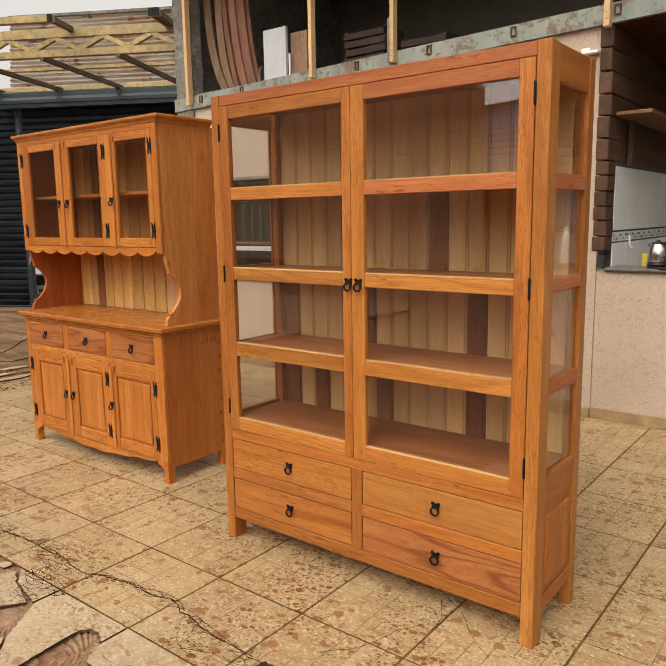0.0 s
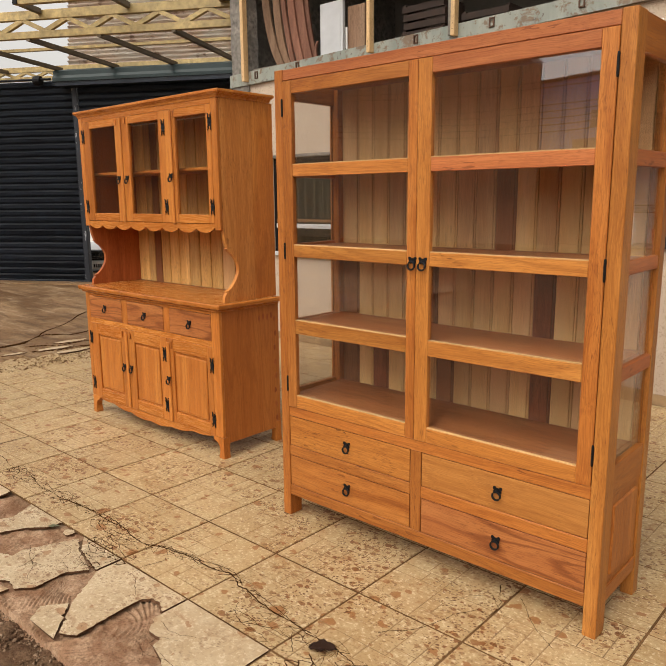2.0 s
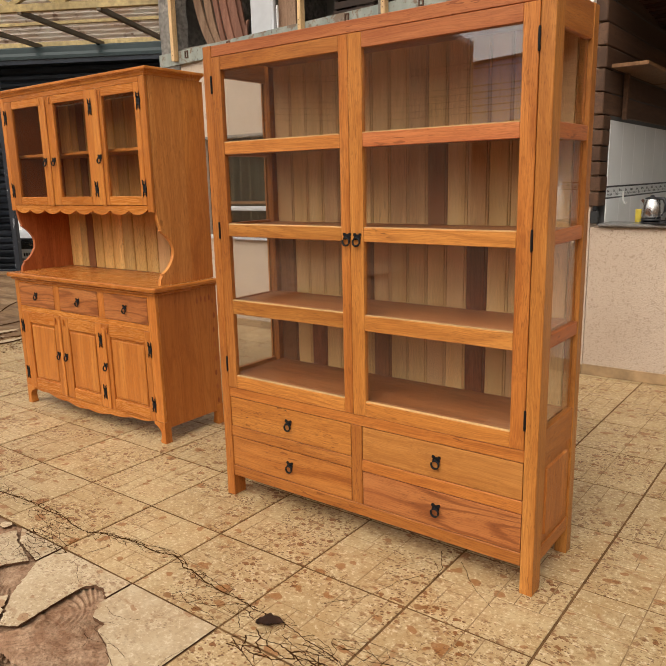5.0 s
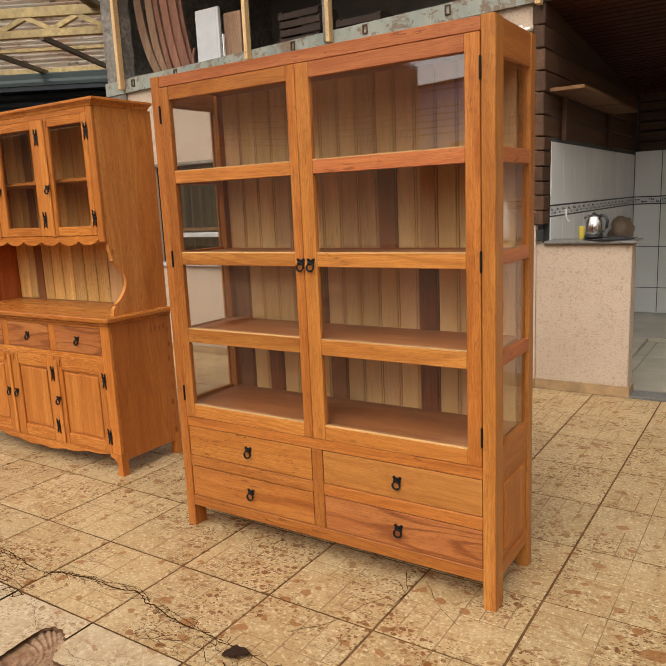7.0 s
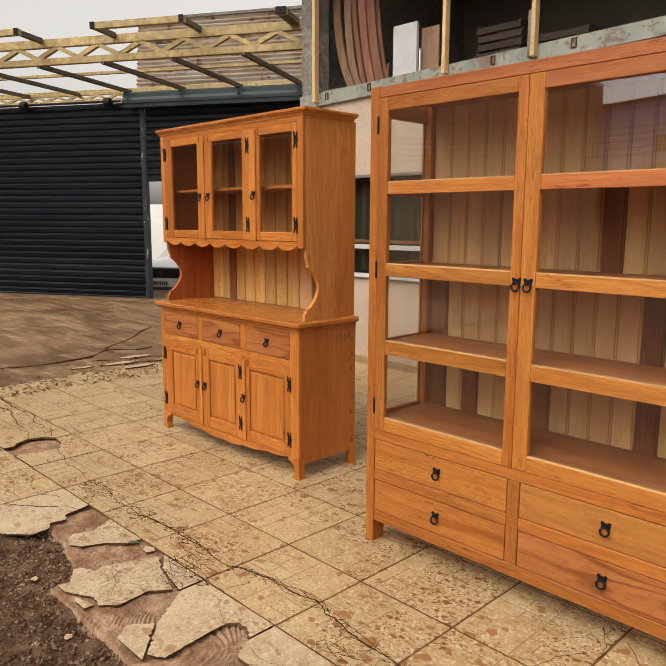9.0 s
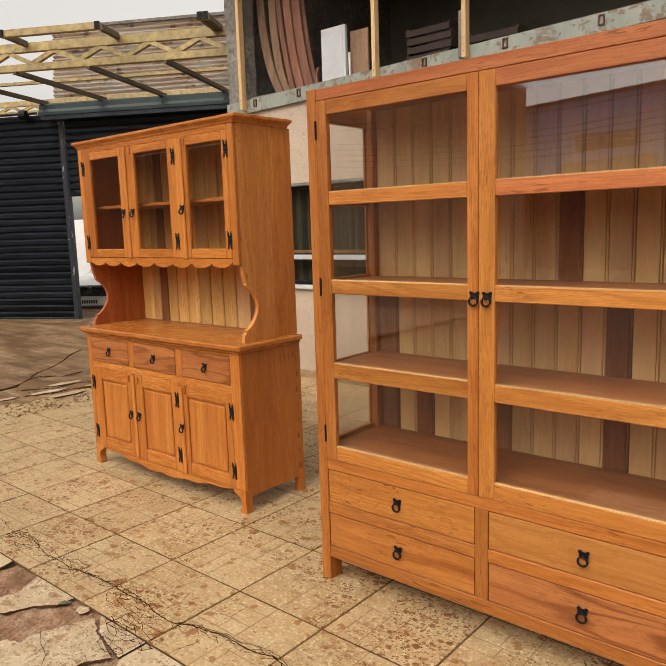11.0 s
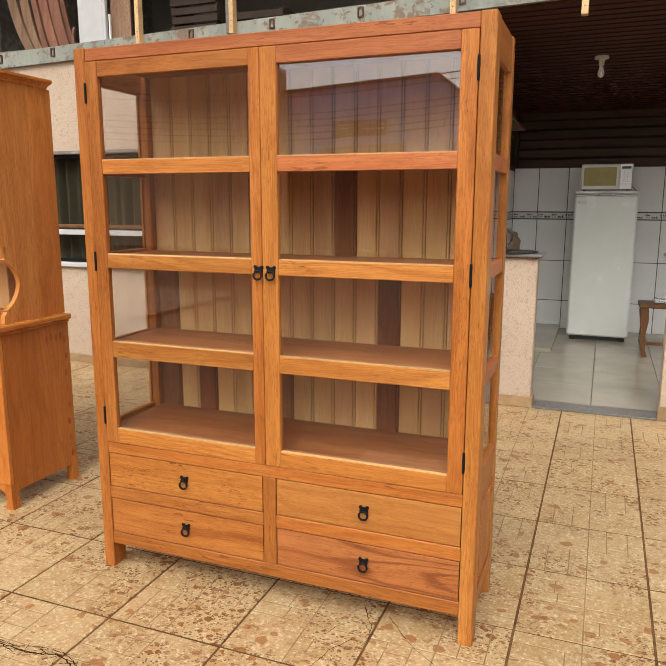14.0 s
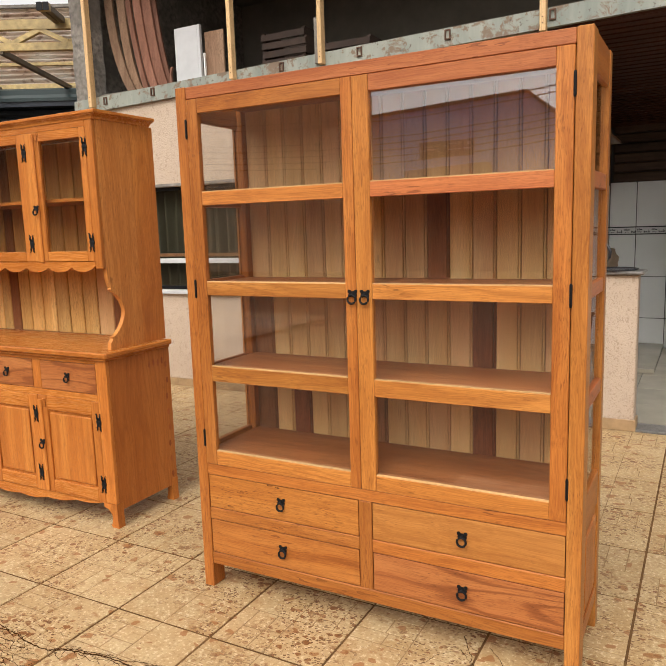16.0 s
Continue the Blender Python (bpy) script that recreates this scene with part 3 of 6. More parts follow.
# main wall with window opening, to the kitchen opening
WX0, WX1, WZ0, WZ1 = -3.15, -1.35, 0.925, 1.875
T = 0.16
setting("wall_front", boxes(
    (-3.67, WX0, WALL_Y, WALL_Y + T, 0, 2.735), (WX1, 0.735, WALL_Y, WALL_Y + T, 0, 2.735),
    (WX0, WX1, WALL_Y, WALL_Y + T, 0, WZ0), (WX0, WX1, WALL_Y, WALL_Y + T, WZ1, 2.735)),
    peach_stucco, "peach stucco wall with a worm-textured finish", "wall")
setting("baseboard_front", boxes((-3.67, 0.735, WALL_Y - 0.024, WALL_Y - 0.0005, 0, 0.072), bev=0.003), skirting, "ochre tile skirting along the stucco wall", "baseboard")
setting("wall_side", slab(-3.68, -3.575, WALL_Y + 0.161, 8.6, 0, 4.248), concrete_grey, "raw concrete side wall of the building", "wall")

# low counter walls beside the kitchen doorway
setting("wall_counter_left", boxes((0.737, 1.395, WALL_Y, WALL_Y + 0.15, 0, 1.083), bev=0.006), peach_stucco, "peach stucco half wall under the counter", "wall")
setting("wall_counter_right", boxes((2.245, 4.6, WALL_Y, WALL_Y + 0.15, 0, 1.10), bev=0.006), peach_stucco, "peach stucco half wall beside the doorway", "wall")
setting("baseboard_left", boxes((0.737, 1.400, WALL_Y - 0.014, WALL_Y - 0.0005, 0, 0.08), (1.3955, 1.409, WALL_Y - 0.014, WALL_Y + 0.15, 0, 0.08), bev=0.003), skirting, "ochre tile skirting on the half wall", "baseboard")
setting("baseboard_right", boxes((2.235, 4.6, WALL_Y - 0.014, WALL_Y - 0.0005, 0, 0.10), bev=0.003), skirting, "ochre tile skirting on the half wall", "baseboard")
setting("door_threshold", boxes((1.396, 2.244, WALL_Y - 0.005, WALL_Y + 0.19, -0.01, 0.012), bev=0.003), granite, "speckled grey granite threshold", "threshold")

# kitchen shell
KB, KX0, KX1 = 6.40, 0.78, 4.6
setting("floor_kitchen", slab(KX0, KX1, WALL_Y + 0.191, KB, -0.05, 0.0), grout, "grout bed under the kitchen floor", "floor")
setting("wall_kitchen_left", slab(KX0 - 0.12, KX0, WALL_Y + 0.18, KB, 0, 2.727), grout, "kitchen side wall behind its tiles", "wall")
setting("wall_kitchen_back", slab(KX0 - 0.12, KX1, KB, KB + 0.14, 0, 2.727), grout, "kitchen back wall behind its tiles", "wall")
# unseen end wall, kept low so that sky light reaches the kitchen
setting("wall_kitchen_right", slab(KX1, KX1 + 0.14, WALL_Y, KB + 0.14, 0, 1.10), dark_concrete, "unseen low kitchen end wall, left open above for light", "wall")


def board_ceiling():
    bm = bmesh.new()
    y = WALL_Y + 0.02
    while y < KB:
        z = 2.742 - 0.086 * (y - WALL_Y)
        box(bm, 0.745, KX1 + 0.1, y, y + 0.0985, z, z + 0.018)
        y += 0.099
    return bm


setting("ceiling_kitchen", board_ceiling(), ceiling_wood, "dark red tongue-and-groove board ceiling", "ceiling")
setting("trim_ceiling", boxes((0.745, KX1 + 0.1, WALL_Y + 0.001, WALL_Y + 0.019, 2.742, 2.775), bev=0.003), ceiling_wood, "dark red board edging the kitchen ceiling", "trim")
setting("ceiling_deck", boxes((-3.57, KX1 + 0.14, WALL_Y + 0.161, 8.6, 2.762, 2.785), (-3.43, 0.735, WALL_Y + 0.03, WALL_Y + 0.1607, 2.762, 2.785)), dark_concrete, "dark concrete deck under the loft", "floor")

# loft above: dim shell
setting("wall_loft_back", slab(-3.57, 5.2, 5.6, 5.75, 2.786, 4.248), dark_concrete, "grey back wall of the loft, coloured dark for its dimness", "wall")
setting("wall_loft_right", slab(4.76, 4.9, WALL_Y + 0.05, 7.2, 2.786, 4.248), dark_concrete, "grey end wall of the loft, coloured dark for its dimness", "wall")
setting("ceiling_loft", slab(-3.9, 5.2, WALL_Y - 0.55, 7.4, 4.25, 4.4), dark_concrete, "loft roof slab in shade", "ceiling")


# corner column
def rough_column():
    bm = boxes((-3.70, -3.44, WALL_Y - 0.02, WALL_Y + 0.12, 0.0, 4.248))
    bmesh.ops.subdivide_edges(bm, edges=[e for e in bm.edges if abs(e.verts[0].co.z - e.verts[1].co.z) > 1], cuts=60)
    for v in bm.verts:
        v.co.x += 0.012 * noise.noise((v.co.x * 7, v.co.y * 9, v.co.z * 6))
        v.co.y += 0.010 * noise.noise((v.co.x * 5 + 9, v.co.y * 9, v.co.z * 6))
    return bm


setting("column", rough_column(), concrete_grey, "rough grey concrete corner column", "column")


# steel channel beam along the loft edge, falling gently to the gate side
SLOPE, BEAM_Z = 0.027, 2.797


def channel():
    bm = boxes((-3.72, 5.0, -0.006, 0.0, -0.078, 0.048), (-3.72, 5.0, 0.0, 0.05, 0.040, 0.048), (-3.72, 5.0, 0.0, 0.05, -0.078, -0.070))
    for v in bm.verts:
        v.co.z += BEAM_Z + SLOPE * v.co.x
        v.co.y += WALL_Y - 0.03
    return bm


beam = setting("beam", channel(), beam_paint, "flaking grey-green steel channel beam with rust", "beam")
for cx in (-2.71, -1.325, -0.62, 0.083, 0.814, 1.53, -3.30):
    b2 = boxes((cx - 0.022, cx + 0.022, WALL_Y - 0.048, WALL_Y - 0.0365, -0.035, -0.026), (cx - 0.022, cx + 0.022, WALL_Y - 0.048, WALL_Y - 0.0365, 0.026, 0.035),
               (cx - 0.022, cx - 0.013, WALL_Y - 0.048, WALL_Y - 0.0365, -0.0259, 0.0259), (cx + 0.013, cx + 0.022, WALL_Y - 0.048, WALL_Y - 0.0365, -0.0259, 0.0259))
    for v in b2.verts:
        v.co.z += BEAM_Z + SLOPE * cx
    part("socket", b2, plain("rusty_iron", (0.11, 0.055, 0.032), 0.7, 0.3, 0.3) if cx == -2.71 else bpy.data.materials["rusty_iron"], beam, "small rusty square iron socket")

# wooden poles standing on the beam
for k, (px, pb) in enumerate(((-3.44, 2.655), (-1.79, 2.715), (-0.935, 2.725), (0.76, 2.709), (1.604, 2.638))):
    w = (0.021, 0.0185, 0.0185, 0.020, 0.021)[k]
    pole = tagged(link_mesh("wooden_pole", boxes((-w, w, -0.028, 0.035, 0.0, 4.248 - pb), bev=0.003), pole_wood), "pale raw pine pole fixed to the loft beam", "pole", "poles along the loft")
    pole.location = (px, WALL_Y - 0.0735, pb)
    for q in (0.05, 0.09):
        b2 = lathe([(0.0035, 0), (0.0035, 0.002), (0.001, 0.003)], 8, Matrix.Translation((0, -0.028, q)) @ Matrix.Rotation(radians(90), 4, "X"))
        part("screw", b2, iron, pole)
b2 = boxes((-0.995, -0.961, WALL_Y - 0.075, WALL_Y - 0.045, 2.735, 3.08), bev=0.003)
tagged(link_mesh("steel_bar", b2, dull_steel), "grey steel bar bolted upright to the beam", "steel bar")

# window behind the furniture
win = thing("window_1", "dark aluminium sliding window with a pale sill and dim curtain", "window", kind="structure")
part("window_frame", boxes((WX0, WX1, WALL_Y + 0.03, WALL_Y + 0.08, WZ1 - 0.03, WZ1), (WX0, WX1, WALL_Y + 0.03, WALL_Y + 0.08, WZ0 + 0.002, WZ0 + 0.03), (WX0, WX0 + 0.03, WALL_Y + 0.03, WALL_Y + 0.08, WZ0 + 0.031, WZ1 - 0.031), (WX1 - 0.03, WX1, WALL_Y + 0.03, WALL_Y + 0.08, WZ0 + 0.031, WZ1 - 0.031)), iron, win, "dark window frame")
part("crossbar", boxes((WX0 + 0.031, WX1 - 0.031, WALL_Y + 0.02, WALL_Y + 0.07, 1.17, 1.215), bev=0.003), shaded_white, win, "white crossbar")
part("crossbar", boxes((WX0 + 0.031, WX1 - 0.031, WALL_Y + 0.025, WALL_Y + 0.07, 1.232, 1.262), bev=0.003), stool_wood, win, "brown wooden crossbar")
part("window_sill", boxes((WX0 - 0.04, WX1 + 0.04, WALL_Y - 0.04, WALL_Y + 0.10, 0.885, WZ0), bev=0.004), shaded_white, win, "pale sill")
part("lintel_drip", boxes((WX0 - 0.02, WX1 + 0.02, WALL_Y - 0.02, WALL_Y - 0.0005, WZ1, WZ1 + 0.028), bev=0.003), concrete_grey, win)
pane = part("pane", boxes((WX0 + 0.031, WX1 - 0.031, WALL_Y + 0.052, WALL_Y + 0.056, WZ0 + 0.031, WZ1 - 0.031)), window_glass, win)
pane.visible_shadow = False


def curtain():
    bm = bmesh.new()
    n = 260
    rows = []
    for k in range(n + 1):
        x = WX0 + 0.03 + (WX1 - WX0 - 0.06) * k / n
        y = WALL_Y + 0.20 + 0.055 * math.sin(x * 47 + 2.0 * math.sin(x * 5)) + 0.022 * math.sin(x * 113 + 1)
        rows.append((bm.verts.new((x, y, 0.5)), bm.verts.new((x + 0.01 * math.sin(x * 9), y, 2.3))))
    for (a, b), (c, d) in zip(rows, rows[1:]):
        bm.faces.new((a, c, d, b))
    return bm


part("curtain", curtain(), curtain_cloth, win, "greyish curtain, coloured dark for the unlit room", True)
setting("wall_room_back", slab(-3.57, 0.65, 4.6, 4.7, 0, 2.66), dark_concrete, "dim back wall of the room behind the window", "wall")

# wooden log siding: stacked ends and boards at the kitchen corner
siding = thing("wall_siding", "dark stained log siding on the kitchen's side wall", "wall siding", kind="structure")
z = 1.225
k = 0
while z < 2.62:
    h = (0.148 if z > 1.80 else 0.104) + 0.006 * math.sin(k * 2.1)
    deep = 2.0 if z > 1.82 else 0.0
    off = 0.012 * math.sin(k * 1.7)
    x1 = 0.790 + off * 0.3
    end = KB - 0.01 if z > 1.82 else WALL_Y + 0.16
    part("log", boxes((0.700 + abs(off) * 0.4, x1, WALL_Y - 0.015 + off * 0.5, end, z, z + h - 0.007), bev=0.007), old_log, siding, "" if k else "dark brown log with a sawn end")
    z += h
    k += 1

# back wall logs above the tiles
logs = thing("wall_log_back", "horizontal dark wooden logs above the kitchen tiles", "wall siding", kind="structure")
z, k = 1.855, 0
while z < 2.60:
    part("log", boxes((0.82, KX1, KB - 0.045 - 0.008 * (k % 2), KB - 0.001, z, z + 0.098), bev=0.014), old_log_x, logs)
    z += 0.105
    k += 1

# wall tiles of the kitchen
tiles = thing("wall_tiles_back", "white glazed kitchen wall tiles with dark joints", "wall tiles", kind="structure")
mesh_cache = {}


def tile_piece(parent, name, x0, x1, y0, y1, z0, z1, mat, bev=0.002):
    key = (round(x1 - x0, 4), round(y1 - y0, 4), round(z1 - z0, 4), mat.name)
    if key not in mesh_cache:
        bm = boxes((0, x1 - x0, 0, y1 - y0, 0, z1 - z0), bev=bev)
        me = bpy.data.meshes.new(name)
        bm.to_mesh(me)
        bm.free()
        me.materials.append(mat)
        mesh_cache[key] = me
    ob = new(name, mesh_cache[key])
    ob.parent = parent
    ob.location = (x0, y0, z0)
    return ob


def frieze_mat():
    m = Mat("black_white_frieze")
    co = m.coord((1, 1, 1), shift=0)
    sep = m.n.new("ShaderNodeSeparateXYZ")
    m.link(co, sep.inputs[0])
    run = m.math("DIVIDE", m.math("ADD", sep.outputs[0], sep.outputs[1]), 0.150)
    along = m.math("FRACT", run, 0.0)
    up = sep.outputs[2]

    def block(a0, a1, u0, u1):
        h = m.math("MULTIPLY", m.math("GREATER_THAN", along, a0), m.math("LESS_THAN", along, a1))
        return m.math("MULTIPLY", h, m.math("MULTIPLY", m.math("GREATER_THAN", up, u0), m.math("LESS_THAN", up, u1)))

    motif = None
    for row in ((0.06, 0.14, 0.040, 0.058), (0.17, 0.24, 0.040, 0.062), (0.26, 0.42, 0.042, 0.055), (0.08, 0.40, 0.024, 0.028), (0.12, 0.16, 0.016, 0.024), (0.30, 0.34, 0.016, 0.024),
                (0.52, 0.64, 0.016, 0.034), (0.66, 0.78, 0.016, 0.030), (0.80, 0.92, 0.016, 0.034), (0.55, 0.60, 0.038, 0.044), (0.82, 0.88, 0.038, 0.046)):
        one = block(*row)
        motif = one if motif is None else m.math("MAXIMUM", motif, one)
    motif = m.math("MULTIPLY", motif, m.math("GREATER_THAN", m.noise(m.coord((160, 160, 140), shift=0), 1.0, 1.0), 0.42))
    edge = m.math("ADD", m.math("LESS_THAN", up, 0.006), m.math("GREATER_THAN", up, 0.074))
    bk = m.math("MAXIMUM", motif, edge)
    c = m.mix(bk, (0.66, 0.675, 0.67), (0.03, 0.03, 0.035))
    m.base(c)
    m.rough(0.25)
    return m.m


frieze = frieze_mat()
rows = ((0.005, 0.331), (0.338, 0.797), (0.804, 1.270), (1.362, 1.850))
xs = [0.79, 1.07, 1.395, 1.725, 2.055, 2.385, 2.715, 3.045, 3.375, 3.705, 4.035, 4.365, 4.6]
for a, b in zip(xs, xs[1:]):
    for z0, z1 in rows:
        tile_piece(tiles, "tile", a + 0.004, b - 0.004, KB - 0.009, KB - 0.0005, z0, z1, white_tile)
    tile_piece(tiles, "frieze_tile", a + 0.003, b - 0.003, KB - 0.010, KB - 0.0005, 1.276, 1.356, frieze)
tiles_l = thing("wall_tiles_left", "white glazed kitchen wall tiles with a patterned frieze", "wall tiles", kind="structure")
ys = [WALL_Y + 0.181 + 0.33 * k for k in range(10)] + [KB - 0.011]
for a, b in zip(ys, ys[1:]):
    for z0, z1 in ((0.005, 0.331), (0.338, 0.797), (0.804, 1.270), (1.362, 1.818)):
        tile_piece(tiles_l, "tile", KX0 + 0.0005, KX0 + 0.009, a + 0.001, b - 0.001, z0, z1, white_tile)
    tile_piece(tiles_l, "frieze_tile", KX0 + 0.0005, KX0 + 0.010, a + 0.001, b - 0.001, 1.276, 1.356, frieze)
kfloor = thing("floor_kitchen_tiles", "large glossy off-white kitchen floor tiles", "floor tiles", kind="structure")
for i in range(8):
    for j in range(6):
        x0, y0 = KX0 + 0.02 + 0.505 * i, WALL_Y + 0.195 + 0.56 * j
        if x0 < KX1 and y0 < KB:
            tile_piece(kfloor, "tile", x0, x0 + 0.501, y0, min(y0 + 0.556, KB - 0.012), 0.0005, 0.009, kitchen_floor_paint)
# raised kitchen plinth
setting("floor_plinth", boxes((KX0 + 0.012, 1.40, 4.9, KB - 0.012, 0.0095, 0.05), (KX0 + 0.012, 1.22, 3.3, 4.899, 0.0095, 0.05), bev=0.004), kitchen_floor_paint, "raised pale tiled plinth", "plinth")


# ---- the gate side: shutters, trusses, corrugated sheet ----
GA = radians(30)
GP = Vector((-9.6, 4.1, 0))
GM = Matrix.Translation(GP) @ Matrix.Rotation(GA, 4, "Z")   # local x along the gate, y outwards


def slats(x0, x1, z0, z1, pitch=0.115):
    bm = bmesh.new()
    prof = []
    z = z0
    while z < z1 - 0.01:
        prof += [(0.0, z), (-0.022, z + 0.018), (-0.022, z + pitch * 0.62), (0.0, z + pitch * 0.80), (0.006, z + pitch * 0.9)]
        z += pitch
    vs = [(bm.verts.new((x0, y, zz)), bm.verts.new((x1, y, zz))) for y, zz in prof]
    for (a, b), (c, d) in zip(vs, vs[1:]):
        bm.faces.new((a, b, d, c))
    bmesh.ops.solidify(bm, geom=bm.faces[:], thickness=0.003)
    return bm


def scuffed():
    m = Mat("scuffed_blue_black_paint")
    co = m.coord(shift=0)
    k = m.noise(m.coord((14, 14, 4), shift=0), 1.0, 5.0, 0.7)
    m.base(m.mix(m.ramp(k, [(0.61, 0.0), (0.66, 0.8)]), (0.014, 0.018, 0.026), (0.55, 0.57, 0.60)))
    m.rough(0.45)
    m.bump(m.noise(co, 20.0), 0.15, 0.002)
    return m.m


scuffed_paint = scuffed()
shutter = thing("roller_shutter", "closed blue-black steel roller shutter with scuffed slats", "roller shutter")
shutter.matrix_world = GM
part("curtain", slats(-5.0, 0.21, 0.05, 3.45), shutter_paint, shutter)
part("bottom_rail", boxes((-5.0, 0.21, -0.03, 0.03, 0.0, 0.055), bev=0.005), shutter_paint, shutter)
part("guide_rail", boxes((0.215, 0.31, -0.05, 0.05, 0.0, 3.45), bev=0.006), scuffed_paint, shutter, "scuffed dark guide post")
bm = bmesh.new()
tube(bm, [(-5.0, -0.13, 3.50), (-0.1, -0.13, 3.50)], 0.018, 8)
part("shaft", bm, iron, shutter)
for x in (-3.6, -2.1, -0.35):
    part("bracket", lathe([(0.075, -0.06), (0.085, 0), (0.075, 0.06)], 14, Matrix.Translation((x, -0.13, 3.48)) @ Matrix.Rotation(radians(90), 4, "Y")), iron, shutter)
half = thing("raised_shutter", "half-raised dark roller shutter leaving the gateway open", "roller shutter")
half.matrix_world = GM
part("curtain", slats(0.316, 7.0, 2.12, 3.62), shutter_paint, half)
part("head_plate", boxes((0.05, 7.0, -0.26, 0.02, 3.36, 3.429)), shutter_paint, half)
part("housing", prism([(0, 0), (0, 0.05), (0.04, 0.10), (0.04, 0.17), (0.10, 0.20), (0.30, 0.20), (0.30, 0.0)], 6.95, Matrix(((0, 1, 0, 0.02), (1, 0, 0, -0.28), (0, 0, 1, 3.43), (0, 0, 0, 1)))), teal_steel, half, "dark teal folded sheet housing")

sill = setting("kerb_gate", boxes((-5.0, 7.0, -0.42, -0.06, -0.03, 0.028), bev=0.008), driveway, "worn concrete sill along the shutter", "sill")
sill.matrix_world = GM

# yellow roof trusses over the gate
def truss(name, y, zb, zt, x0, x1, w, step, label):
    ob = thing(name, label, "roof truss")
    ob.matrix_world = GM
    part("bottom_chord", boxes((x0, x1, y - w / 2, y + w / 2, zb, zb + w * 1.25), bev=0.004), yellow_steel, ob)
    part("top_chord", boxes((x0, x1, y - w / 2, y + w / 2, zt - w * 1.6, zt), bev=0.004), yellow_steel, ob)
    x, k = x0 + 0.1, 0
    while x + step < x1:
        bm = bar(bmesh.new(), (x, y, zb + w * 1.2), (x + step * 0.5, y, zt - w * 1.55), w * 0.8, w * 0.8)
        part("brace", finish(bm), yellow_steel, ob)
        bm = bar(bmesh.new(), (x + step * 0.5, y, zt - w * 1.55), (x + step, y, zb + w * 1.2), w * 0.8, w * 0.8)
        part("brace", finish(bm), yellow_steel, ob)
        x += step
    return ob


truss("roof_truss", -2.41, 3.61, 3.96, -6.0, 4.9, 0.072, 0.66, "faded yellow steel lattice truss spanning the gateway")
truss("eaves_truss", 0.0, 3.50, 3.73, -6.0, 6.5, 0.055, 0.42, "faded yellow lattice truss above the shutter")
for k in range(9):
    x = -5.2 + 1.05 * k
    rafter = tagged(link_mesh("rafter", finish(bar(bmesh.new(), (x, -2.44, 3.61), (x, 0.02, 3.66), 0.055, 0.06)), shaded_brown), "square rafter on the truss, its underside shade in the brown", "rafter", "rafters over the gate")
    rafter.matrix_world = GM
for x0, x1 in ((-6.0, 0.16), (1.28, 2.62), (3.85, 3.98)):
    pur = thing("canopy_frame", "faded yellow steel edge frame on short outriggers", "canopy frame", "frames over the gate")
    pur.matrix_world = GM
    part("purlin", boxes((x0, x1, -2.95, -2.88, 3.90, 3.985), bev=0.004), yellow_steel, pur)
    for x in (x0, x1 - 0.06):
        part("outrigger", boxes((x, x + 0.06, -2.879, -2.447, 3.905, 3.975), bev=0.004), shaded_brown, pur)
        part("end_cap", boxes((x, x + 0.06, -2.97, -2.951, 3.90, 3.985)), iron, pur)
for y, z in ((-1.3, 3.70),):
    q = tagged(link_mesh("purlin", boxes((-6.0, 5.0, y, y + 0.05, z, z + 0.045), bev=0.003), yellow_steel), "faded yellow purlin across the rafters", "purlin", "purlins over the gate")
    q.matrix_world = GM


def corrugated_sheet():
    bm = bmesh.new()
    vs = []
    n = 260
    for k in range(n + 1):
        z = 3.55 + 1.62 * k / n
        y = 0.42 + 0.45 * (z - 3.5) + 0.027 * math.sin(2 * math.pi * z / 0.082)
        vs.append((bm.verts.new((-0.12 - 0.2 * (z - 3.5), y, z)), bm.verts.new((7.5, y, z))))
    for (a, b), (c, d) in zip(vs, vs[1:]):
        bm.faces.new((a, b, d, c))
    bmesh.ops.solidify(bm, geom=bm.faces[:], thickness=0.006)
    return bm


sheet = thing("corrugated_wall", "rusty pinkish corrugated sheets behind the trusses", "corrugated sheet")
sheet.matrix_world = GM
part("sheet", corrugated_sheet(), corrugated, sheet, "", True)
for x in (0.14, 2.3, 4.6):
    part("batten", boxes((x, x + 0.09, 0.33, 0.38, 3.55, 3.75)), iron, sheet)
part("ridge_cap", boxes((-0.46, 7.5, 1.10, 1.40, 5.15, 5.21), bev=0.01), concrete_grey, sheet)
setting("wall_gate_left", slab(-12.0, -5.02, 0.0, 0.2, 0, 3.6), concrete_grey, "rendered wall beside the gate", "wall").matrix_world = GM


russet_z = wood("russet_plank_wood", "z", (0.34, 0.150, 0.065), (0.27, 0.108, 0.044), (0.18, 0.062, 0.025), gloss=0.45, pits=0.2)
mellow_z = wood("mellow_plank_wood", "z", (0.82, 0.54, 0.27), (0.74, 0.46, 0.215), (0.52, 0.28, 0.115), gloss=0.48, pits=0.3, vary=0.25, rings=0.3, streaks=0.22, dashes=0.35)

pale_x = wood("pale_edge_wood_x", "x", (0.62, 0.40, 0.19), (0.55, 0.33, 0.14), (0.42, 0.22, 0.085), gloss=0.5, pits=0.0)

